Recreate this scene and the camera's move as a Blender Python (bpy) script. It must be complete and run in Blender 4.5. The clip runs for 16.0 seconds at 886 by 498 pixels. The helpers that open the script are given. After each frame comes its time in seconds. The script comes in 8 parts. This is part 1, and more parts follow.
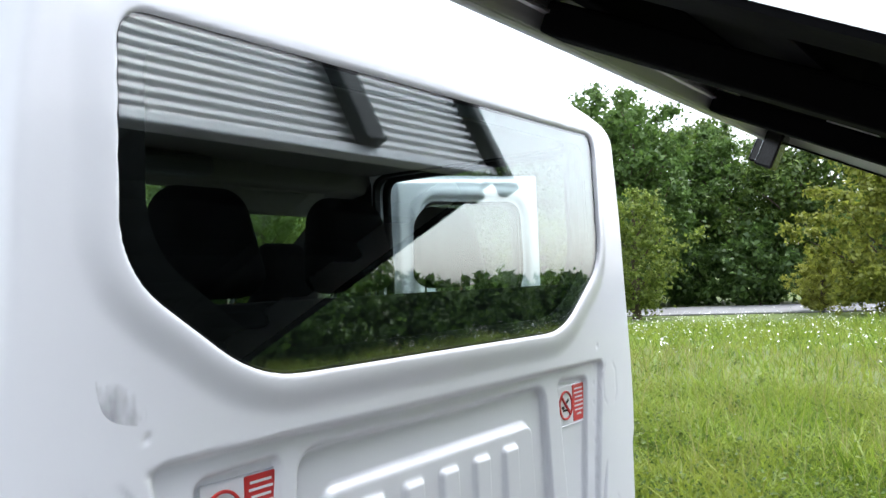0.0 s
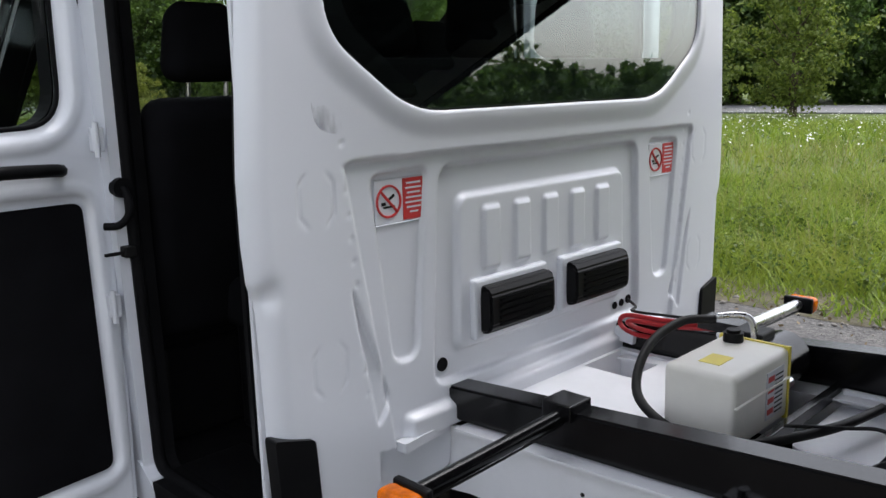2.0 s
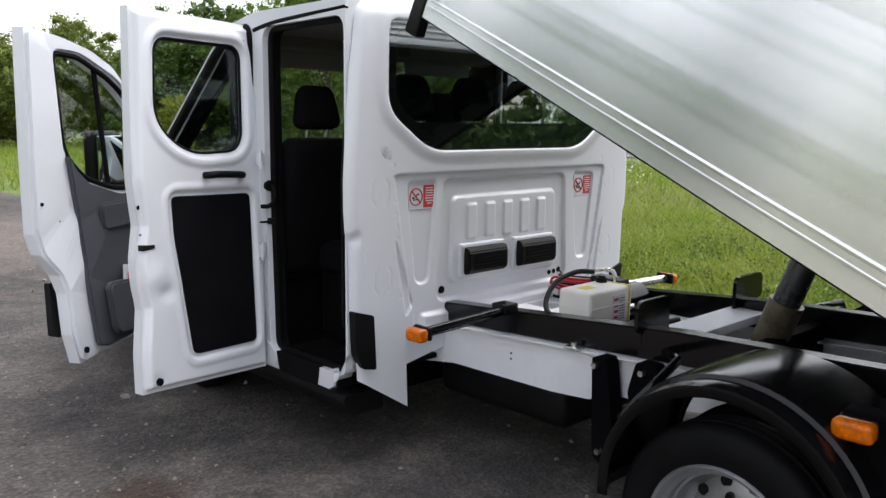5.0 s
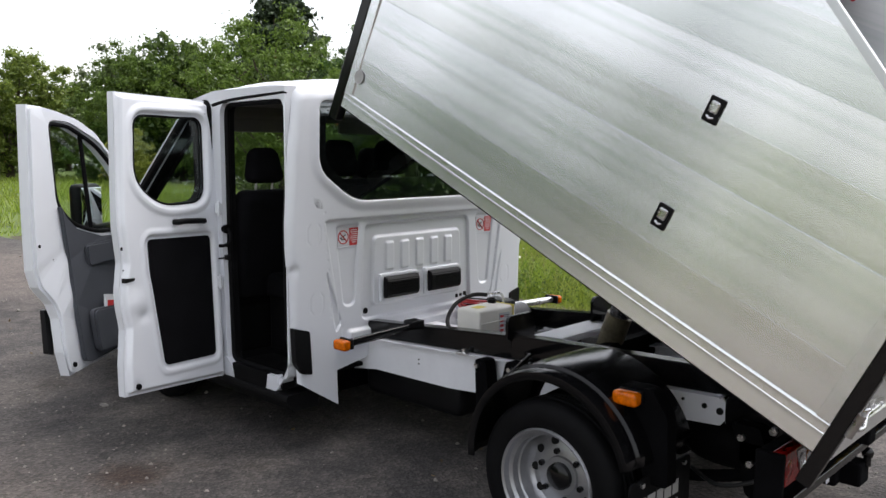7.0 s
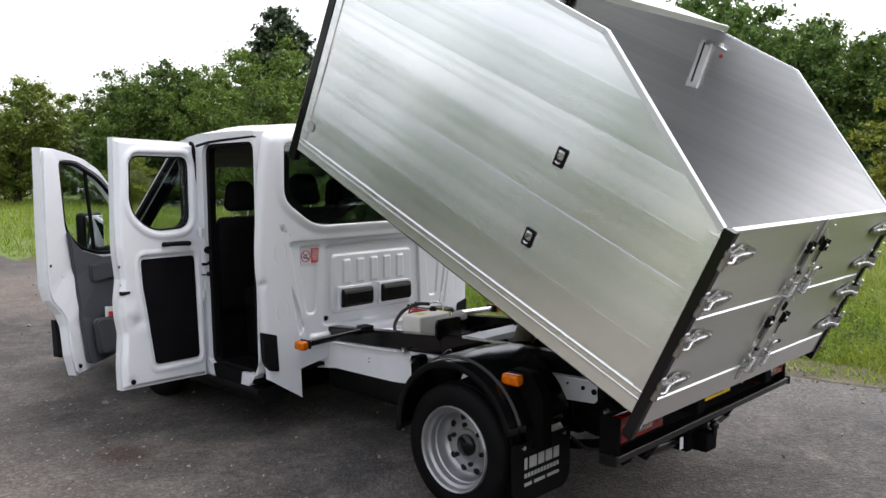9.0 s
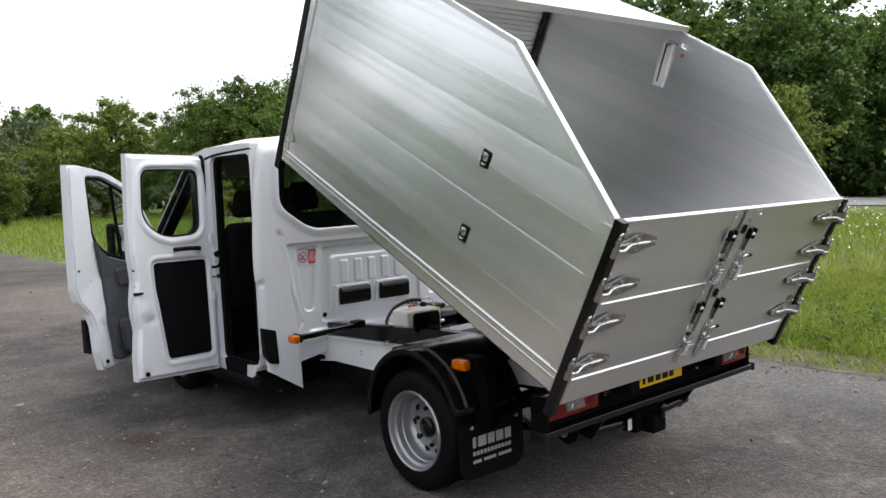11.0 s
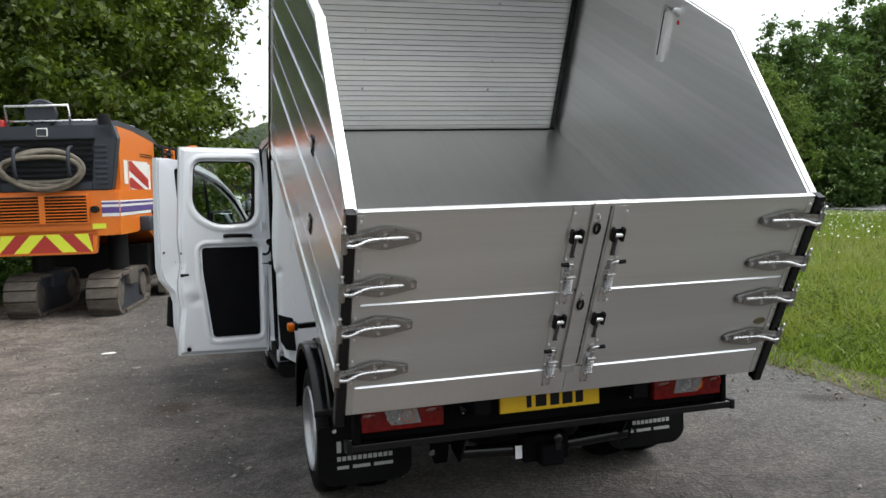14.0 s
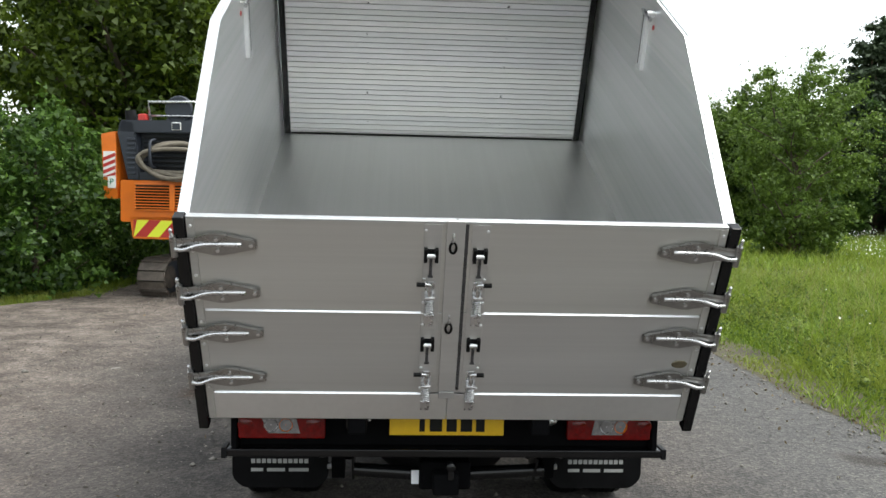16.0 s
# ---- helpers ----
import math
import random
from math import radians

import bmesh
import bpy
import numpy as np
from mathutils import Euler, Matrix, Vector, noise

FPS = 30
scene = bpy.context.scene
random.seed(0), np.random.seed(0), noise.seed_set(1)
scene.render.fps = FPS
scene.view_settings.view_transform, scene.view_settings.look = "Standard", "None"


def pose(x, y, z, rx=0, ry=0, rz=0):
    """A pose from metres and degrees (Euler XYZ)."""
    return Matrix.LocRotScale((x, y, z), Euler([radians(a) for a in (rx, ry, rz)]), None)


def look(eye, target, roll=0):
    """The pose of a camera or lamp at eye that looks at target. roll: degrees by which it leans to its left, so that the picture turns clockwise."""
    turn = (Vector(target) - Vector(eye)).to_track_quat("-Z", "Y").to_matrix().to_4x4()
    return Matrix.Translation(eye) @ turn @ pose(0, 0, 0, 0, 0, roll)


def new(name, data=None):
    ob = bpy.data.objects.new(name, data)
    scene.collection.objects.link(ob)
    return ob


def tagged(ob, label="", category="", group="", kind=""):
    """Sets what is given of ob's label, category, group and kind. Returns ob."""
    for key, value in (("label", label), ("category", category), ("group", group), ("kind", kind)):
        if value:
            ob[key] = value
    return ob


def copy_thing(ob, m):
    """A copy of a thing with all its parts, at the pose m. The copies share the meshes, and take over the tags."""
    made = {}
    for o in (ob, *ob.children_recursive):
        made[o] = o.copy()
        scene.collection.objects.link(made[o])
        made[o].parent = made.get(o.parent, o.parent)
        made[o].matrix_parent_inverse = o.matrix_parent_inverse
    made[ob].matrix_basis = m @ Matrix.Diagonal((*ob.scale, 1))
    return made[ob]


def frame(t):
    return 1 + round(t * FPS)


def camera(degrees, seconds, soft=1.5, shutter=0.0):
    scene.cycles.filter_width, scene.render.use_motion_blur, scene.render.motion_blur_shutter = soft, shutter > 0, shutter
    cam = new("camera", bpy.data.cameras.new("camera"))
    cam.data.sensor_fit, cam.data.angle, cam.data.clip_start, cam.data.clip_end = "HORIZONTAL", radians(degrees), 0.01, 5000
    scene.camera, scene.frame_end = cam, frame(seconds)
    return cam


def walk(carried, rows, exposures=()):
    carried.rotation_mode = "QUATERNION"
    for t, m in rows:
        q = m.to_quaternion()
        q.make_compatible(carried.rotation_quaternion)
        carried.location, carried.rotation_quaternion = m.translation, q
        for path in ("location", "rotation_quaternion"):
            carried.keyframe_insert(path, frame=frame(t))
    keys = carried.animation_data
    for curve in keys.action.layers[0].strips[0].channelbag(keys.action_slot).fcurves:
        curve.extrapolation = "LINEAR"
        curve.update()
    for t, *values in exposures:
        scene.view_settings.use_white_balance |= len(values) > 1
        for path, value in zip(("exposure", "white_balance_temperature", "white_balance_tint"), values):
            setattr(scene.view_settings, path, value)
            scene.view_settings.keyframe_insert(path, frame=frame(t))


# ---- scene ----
# ---- camera and walk ----
cam = camera(55.8, 16.0)
PATH = [
    (0, (-1.526, 1.595, 1.563), (0.115, 2.736, 1.648), -2.7),
    (0.5, (-1.549, 1.552, 1.538), (-0.025, 2.845, 1.462), -2.3),
    (1, (-1.653, 1.457, 1.491), (-0.178, 2.796, 1.309), -2.9),
    (1.5, (-1.789, 1.357, 1.492), (-0.337, 2.691, 1.157), -2.4),
    (2, (-1.947, 1.169, 1.491), (-0.562, 2.557, 1.097), -1.5),
    (2.5, (-2.118, 0.946, 1.533), (-0.748, 2.365, 1.199), -0.4),
    (3, (-2.315, 0.741, 1.553), (-0.928, 2.141, 1.214), -0.6),
    (3.5, (-2.489, 0.495, 1.555), (-1.131, 1.929, 1.242), 0.3),
    (4, (-2.667, 0.276, 1.56), (-1.303, 1.709, 1.268), 0.6),
    (4.2, (-2.767, 0.173, 1.555), (-1.412, 1.608, 1.236), 0.6),
    (6.3, (-3.588, -0.755, 1.662), (-2.167, 0.631, 1.421), 1.1),
    (6.5, (-3.573, -0.863, 1.699), (-2.144, 0.516, 1.466), 1.1),
    (7, (-3.761, -1.069, 1.732), (-2.314, 0.29, 1.491), 0.3),
    (7.5, (-3.888, -1.295, 1.761), (-2.423, 0.051, 1.552), 0.6),
    (8, (-3.956, -1.562, 1.786), (-2.505, -0.201, 1.58), 0.5),
    (8.5, (-4.072, -1.773, 1.804), (-2.616, -0.419, 1.586), -0.0),
    (9, (-4.155, -1.988, 1.818), (-2.711, -0.618, 1.624), -0.2),
    (9.2, (-4.148, -2.084, 1.828), (-2.722, -0.697, 1.618), 0.1),
    (11.3, (-3.784, -2.814, 1.794), (-2.53, -1.267, 1.613), -2.5),
    (11.5, (-3.649, -2.866, 1.797), (-2.465, -1.266, 1.604), -1.8),
    (12, (-3.299, -3.051, 1.782), (-2.197, -1.391, 1.604), -3.2),
    (12.5, (-2.918, -3.253, 1.759), (-1.931, -1.523, 1.576), -2.5),
    (13, (-2.498, -3.377, 1.714), (-1.608, -1.594, 1.54), -1.9),
    (13.5, (-2.075, -3.547, 1.69), (-1.355, -1.686, 1.555), -0.3),
    (14, (-1.633, -3.64, 1.66), (-1.049, -1.733, 1.508), -1.6),
    (14.5, (-1.21, -3.701, 1.666), (-0.783, -1.751, 1.545), -0.9),
    (15, (-0.827, -3.765, 1.685), (-0.514, -1.796, 1.535), 0.3),
    (15.5, (-0.514, -3.72, 1.682), (-0.286, -1.737, 1.555), 1.5),
    (16, (-0.253, -3.725, 1.688), (-0.137, -1.734, 1.546), 1.3),
]
EXPOSURES = [(0, 1.15, 6250, 10), (0.5, 0.82, 6350, 12), (1.0, 0.70, 6350, 12), (1.5, 0.52, 6400, 12), (2.5, 0.52, 6450, 12), (3.5, 0.70, 6500, 12), (4.0, 0.70, 6550, 12), (6.5, 0.47, 6650, 12), (9.0, 0.49, 6700, 12), (11.5, 0.32, 6700, 10), (12.5, -0.02, 6700, 8), (14.5, 0.36, 6650, 6), (16.0, 0.50, 6650, 4)]
walk(cam, [(t, look(eye, target, roll)) for t, eye, target, roll in PATH], EXPOSURES)

# ---- world and sun: bright overcast ----
SUN_EL, SUN_AZ = 66.0, 112.0
world = bpy.data.worlds.new("overcast_sky")
scene.world = world
world.use_nodes = True
wn, wl = world.node_tree.nodes, world.node_tree.links
sky = wn.new("ShaderNodeTexSky")
sky.sky_type = "NISHITA"
sky.sun_disc = False
sky.sun_elevation, sky.sun_rotation = radians(SUN_EL), radians(SUN_AZ)
sky.air_density, sky.dust_density, sky.ozone_density = 1.0, 1.5, 1.0
pale = wn.new("ShaderNodeHueSaturation")
pale.inputs["Saturation"].default_value = 0.26
wl.new(sky.outputs[0], pale.inputs["Color"])
# an overcast sky is brighter overhead than at the horizon
wtc, wsep, wmap, wmul = wn.new("ShaderNodeTexCoord"), wn.new("ShaderNodeSeparateXYZ"), wn.new("ShaderNodeMapRange"), wn.new("ShaderNodeMix")
wl.new(wtc.outputs["Generated"], wsep.inputs[0])
wl.new(wsep.outputs["Z"], wmap.inputs["Value"])
wmap.inputs["From Min"].default_value, wmap.inputs["From Max"].default_value = 0.0, 1.0
wmap.inputs["To Min"].default_value, wmap.inputs["To Max"].default_value = 1.35, 2.4
wmul.data_type, wmul.blend_type = "RGBA", "MULTIPLY"
wmul.inputs[0].default_value = 1.0
wl.new(pale.outputs[0], wmul.inputs[6])
wl.new(wmap.outputs[0], wmul.inputs[7])
wl.new(wmul.outputs[2], wn["Background"].inputs[0])
wn["Background"].inputs[1].default_value = 0.15
sun = new("sun", bpy.data.lights.new("sun", "SUN"))
sun.data.energy, sun.data.angle, sun.data.color = 1.4, radians(45), (1.0, 0.985, 0.96)
sun.matrix_basis = pose(0, 0, 30, 90 - SUN_EL, 0, 180 - SUN_AZ)


# ---- materials ----
def node_mat(name):
    m = bpy.data.materials.new(name)
    m.use_nodes = True
    return m, m.node_tree.nodes, m.node_tree.links, m.node_tree.nodes["Principled BSDF"]


def noise_node(n, l, scale, detail=4.0, rough=0.55, stretch=None, coords="Object"):
    tc = n.new("ShaderNodeTexCoord")
    mp = n.new("ShaderNodeMapping")
    if stretch:
        mp.inputs["Scale"].default_value = stretch
    t = n.new("ShaderNodeTexNoise")
    t.inputs["Scale"].default_value, t.inputs["Detail"].default_value, t.inputs["Roughness"].default_value = scale, detail, rough
    l.new(tc.outputs[coords], mp.inputs[0])
    l.new(mp.outputs[0], t.inputs[0])
    return t


def ramp_node(n, l, src, stops):
    r = n.new("ShaderNodeValToRGB")
    while len(r.color_ramp.elements) < len(stops):
        r.color_ramp.elements.new(0.5)
    for e, (p, c) in zip(r.color_ramp.elements, stops):
        e.position, e.color = p, (*c, 1) if len(c) == 3 else (c[0], c[0], c[0], 1)
    l.new(src, r.inputs[0])
    return r


def mix_node(n, l, fac, a, b, kind="MIX"):
    m = n.new("ShaderNodeMix")
    m.data_type, m.blend_type = "RGBA", kind
    for sock, v in ((m.inputs[0], fac), (m.inputs[6], a), (m.inputs[7], b)):
        if hasattr(v, "links"):
            l.new(v, sock)
        elif isinstance(v, (int, float)):
            sock.default_value = v
        else:
            sock.default_value = (*v, 1)
    return m.outputs[2]


def surface(name, col, rough=0.5, metal=0.0, vary=0.15, scale=3.0, fine=40.0, bump=0.05, bump_dist=0.002, coat=0.0,
            stretch=None, rough_vary=0.1, spec=0.5):
    """A plain surface: two scales of tone, uneven gloss and fine relief."""
    m, n, l, b = node_mat(name)
    big = noise_node(n, l, scale, 5, 0.6, stretch)
    small = noise_node(n, l, fine, 3, 0.6, stretch)
    lo, hi = tuple(c * (1 - vary) for c in col), tuple(min(1, c * (1 + vary)) for c in col)
    r = ramp_node(n, l, big.outputs[0], ((0.3, lo), (0.7, hi)))
    c2 = mix_node(n, l, 0.25 * min(1, vary * 4), r.outputs[0], small.outputs[0], "OVERLAY")
    l.new(c2, b.inputs["Base Color"])
    rr = ramp_node(n, l, big.outputs[0], ((0.25, (max(0.02, rough - rough_vary),)), (0.75, (min(1, rough + rough_vary),))))
    l.new(rr.outputs[0], b.inputs["Roughness"])
    b.inputs["Metallic"].default_value = metal
    b.inputs["Coat Weight"].default_value = coat
    b.inputs["Coat Roughness"].default_value = 0.08
    b.inputs["Specular IOR Level"].default_value = spec
    if bump:
        bp = n.new("ShaderNodeBump")
        bp.inputs["Strength"].default_value, bp.inputs["Distance"].default_value = bump, bump_dist
        l.new(small.outputs[0], bp.inputs["Height"])
        l.new(bp.outputs[0], b.inputs["Normal"])
    return m


def glass(name, tint, gloss_rough=0.0, f0=0.05):
    m, n, l, b = node_mat(name)
    n.remove(b)
    tr, gl, lw, mx = n.new("ShaderNodeBsdfTransparent"), n.new("ShaderNodeBsdfGlossy"), n.new("ShaderNodeLayerWeight"), n.new("ShaderNodeMixShader")
    tr.inputs[0].default_value = (*tint, 1)
    gl.inputs["Roughness"].default_value = gloss_rough
    # gloss rises towards grazing: f0 + (1 - f0) * facing ** 4
    lw.inputs["Blend"].default_value = 0.5
    pw, ma = n.new("ShaderNodeMath"), n.new("ShaderNodeMath")
    pw.operation, ma.operation = "POWER", "MULTIPLY_ADD"
    pw.inputs[1].default_value = 4.0
    ma.inputs[1].default_value, ma.inputs[2].default_value = 1 - f0, f0
    l.new(lw.outputs["Facing"], pw.inputs[0])
    l.new(pw.outputs[0], ma.inputs[0])
    l.new(ma.outputs[0], mx.inputs[0])
    l.new(tr.outputs[0], mx.inputs[1])
    l.new(gl.outputs[0], mx.inputs[2])
    l.new(mx.outputs[0], n["Material Output"].inputs[0])
    return m


def leaf_mat(name, dark, light, trans=0.35, dry=None, patch=0.5):
    m, n, l, b = node_mat(name)
    n.remove(b)
    geo, info = n.new("ShaderNodeNewGeometry"), n.new("ShaderNodeObjectInfo")
    add = n.new("ShaderNodeMath")
    add.operation = "MULTIPLY_ADD"
    add.inputs[1].default_value = 0.35
    l.new(info.outputs["Random"], add.inputs[0])
    sc = n.new("ShaderNodeMath")
    sc.operation = "MULTIPLY"
    sc.inputs[1].default_value = 0.65
    l.new(geo.outputs["Random Per Island"], sc.inputs[0])
    l.new(sc.outputs[0], add.inputs[2])
    r = ramp_node(n, l, add.outputs[0], ((0.05, dark), (0.95, light)))
    col = r.outputs[0]
    if dry:
        # drier drifts across the field
        drift = noise_node(n, l, patch, 4, 0.6)
        col = mix_node(n, l, ramp_node(n, l, drift.outputs[0], ((0.44, (0,)), (0.66, (0.6,)))).outputs[0], col, dry)
    df, tl, gl, m1, m2 = (n.new("ShaderNodeBsdfDiffuse"), n.new("ShaderNodeBsdfTranslucent"), n.new("ShaderNodeBsdfGlossy"),
                          n.new("ShaderNodeMixShader"), n.new("ShaderNodeMixShader"))
    gl.inputs["Roughness"].default_value = 0.45
    l.new(col, df.inputs[0])
    l.new(col, tl.inputs[0])
    m1.inputs[0].default_value, m2.inputs[0].default_value = trans, 0.03
    l.new(df.outputs[0], m1.inputs[1])
    l.new(tl.outputs[0], m1.inputs[2])
    l.new(m1.outputs[0], m2.inputs[1])
    l.new(gl.outputs[0], m2.inputs[2])
    l.new(m2.outputs[0], n["Material Output"].inputs[0])
    return m


def asphalt_mat():
    """Old asphalt: dark binder with pale chippings, dusty tracks, damp stains, worn patches and hairline cracks."""
    m, n, l, b = node_mat("worn_asphalt")
    tc = n.new("ShaderNodeTexCoord")

    def cells(scale, feature="F1"):
        v = n.new("ShaderNodeTexVoronoi")
        v.feature = feature
        v.inputs["Scale"].default_value = scale
        l.new(tc.outputs["Object"], v.inputs["Vector"])
        return v

    patch = noise_node(n, l, 0.28, 6, 0.65)
    mid = noise_node(n, l, 1.6, 7, 0.72)
    fine = noise_node(n, l, 14.0, 6, 0.75)
    tone = noise_node(n, l, 0.11, 3, 0.5)
    base = ramp_node(n, l, patch.outputs[0], ((0.30, (0.040, 0.038, 0.038)), (0.50, (0.062, 0.058, 0.057)), (0.70, (0.105, 0.096, 0.090))))
    dust = ramp_node(n, l, mid.outputs[0], ((0.44, (0, 0, 0)), (0.66, (0.75, 0.75, 0.75))))
    c = mix_node(n, l, dust.outputs[0], base.outputs[0], (0.150, 0.135, 0.122))
    worn = ramp_node(n, l, tone.outputs[0], ((0.46, (0, 0, 0)), (0.60, (0.45, 0.45, 0.45))))
    c = mix_node(n, l, worn.outputs[0], c, (0.24, 0.205, 0.185))
    # the lane is paler towards the meadow side; a broken, dusty, gravelly surface lies towards the hedge
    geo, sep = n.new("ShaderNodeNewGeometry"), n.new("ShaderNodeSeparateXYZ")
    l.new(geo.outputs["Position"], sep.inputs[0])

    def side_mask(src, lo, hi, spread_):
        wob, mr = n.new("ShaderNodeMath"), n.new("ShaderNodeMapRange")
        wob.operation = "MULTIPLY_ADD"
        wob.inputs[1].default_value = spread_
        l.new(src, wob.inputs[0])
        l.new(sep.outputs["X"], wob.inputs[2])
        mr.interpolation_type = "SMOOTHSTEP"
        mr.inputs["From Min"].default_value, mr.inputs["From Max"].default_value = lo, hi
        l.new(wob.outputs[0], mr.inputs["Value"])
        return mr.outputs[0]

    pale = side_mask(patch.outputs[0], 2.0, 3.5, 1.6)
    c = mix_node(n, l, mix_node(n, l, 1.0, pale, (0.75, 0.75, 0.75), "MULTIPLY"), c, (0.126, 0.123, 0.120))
    dusty = side_mask(mid.outputs[0], -0.3, -2.3, 2.8)
    brown = noise_node(n, l, 2.3, 8, 0.75)
    earth = ramp_node(n, l, brown.outputs[0], ((0.36, (0.066, 0.054, 0.045)), (0.50, (0.165, 0.138, 0.118)), (0.66, (0.30, 0.255, 0.225))))
    c = mix_node(n, l, mix_node(n, l, 1.0, dusty, (0.85, 0.85, 0.85), "MULTIPLY"), c, earth.outputs[0])
    # a damp earthy hollow
    off, dist, hol = n.new("ShaderNodeVectorMath"), n.new("ShaderNodeVectorMath"), n.new("ShaderNodeMath")
    off.operation, dist.operation, hol.operation = "SUBTRACT", "LENGTH", "MULTIPLY_ADD"
    off.inputs[1].default_value = (-1.78, 3.05, 0.0)
    l.new(geo.outputs["Position"], off.inputs[0])
    l.new(off.outputs[0], dist.inputs[0])
    l.new(brown.outputs[0], hol.inputs[0])
    hol.inputs[1].default_value = 0.5
    l.new(dist.outputs["Value"], hol.inputs[2])
    hm = ramp_node(n, l, hol.outputs[0], ((0.36, (0.8,)), (0.50, (0.0,))))
    c = mix_node(n, l, hm.outputs[0], c, (0.050, 0.032, 0.024))
    f = ramp_node(n, l, fine.outputs[0], ((0.28, (0.60, 0.60, 0.60)), (0.5, (0.80, 0.80, 0.80)), (0.72, (1.15, 1.13, 1.11))))
    c = mix_node(n, l, 0.85, c, f.outputs[0], "MULTIPLY")
    grit = cells(62.0)
    g = ramp_node(n, l, grit.outputs["Color"], ((0.2, (0.62, 0.62, 0.62)), (0.55, (1.0, 1.0, 1.0)), (0.9, (1.7, 1.65, 1.58))))
    c = mix_node(n, l, 0.7, c, g.outputs[0], "MULTIPLY")
    speck = cells(11.0)
    s = ramp_node(n, l, speck.outputs["Distance"], ((0.0, (1, 1, 1)), (0.05, (0, 0, 0))))
    c = mix_node(n, l, s.outputs[0], c, (0.36, 0.33, 0.30))
    stain = noise_node(n, l, 0.8, 4, 0.6)
    st = ramp_node(n, l, stain.outputs[0], ((0.63, (0, 0, 0)), (0.70, (0.7, 0.7, 0.7))))
    c = mix_node(n, l, st.outputs[0], c, (0.030, 0.024, 0.021))
    crack = cells(0.55, "DISTANCE_TO_EDGE")
    warp = noise_node(n, l, 3.0, 4, 0.6)
    mv = mix_node(n, l, 0.16, (0, 0, 0), warp.outputs["Color"], "ADD")
    av = n.new("ShaderNodeVectorMath")
    l.new(tc.outputs["Object"], av.inputs[0])
    l.new(mv, av.inputs[1])
    l.new(av.outputs[0], crack.inputs["Vector"])
    ck = ramp_node(n, l, crack.outputs["Distance"], ((0.0, (0.45, 0.45, 0.45)), (0.006, (1, 1, 1))))
    c = mix_node(n, l, 0.6, c, ck.outputs[0], "MULTIPLY")
    l.new(c, b.inputs["Base Color"])
    b.inputs["Roughness"].default_value = 0.88
    b.inputs["Specular IOR Level"].default_value = 0.3
    bp = n.new("ShaderNodeBump")
    bp.inputs["Strength"].default_value, bp.inputs["Distance"].default_value = 0.8, 0.008
    l.new(grit.outputs["Distance"], bp.inputs["Height"])
    bp2 = n.new("ShaderNodeBump")
    bp2.inputs["Strength"].default_value, bp2.inputs["Distance"].default_value = 0.3, 0.02
    l.new(fine.outputs[0], bp2.inputs["Height"])
    l.new(bp2.outputs[0], bp.inputs["Normal"])
    l.new(bp.outputs[0], b.inputs["Normal"])
    return m


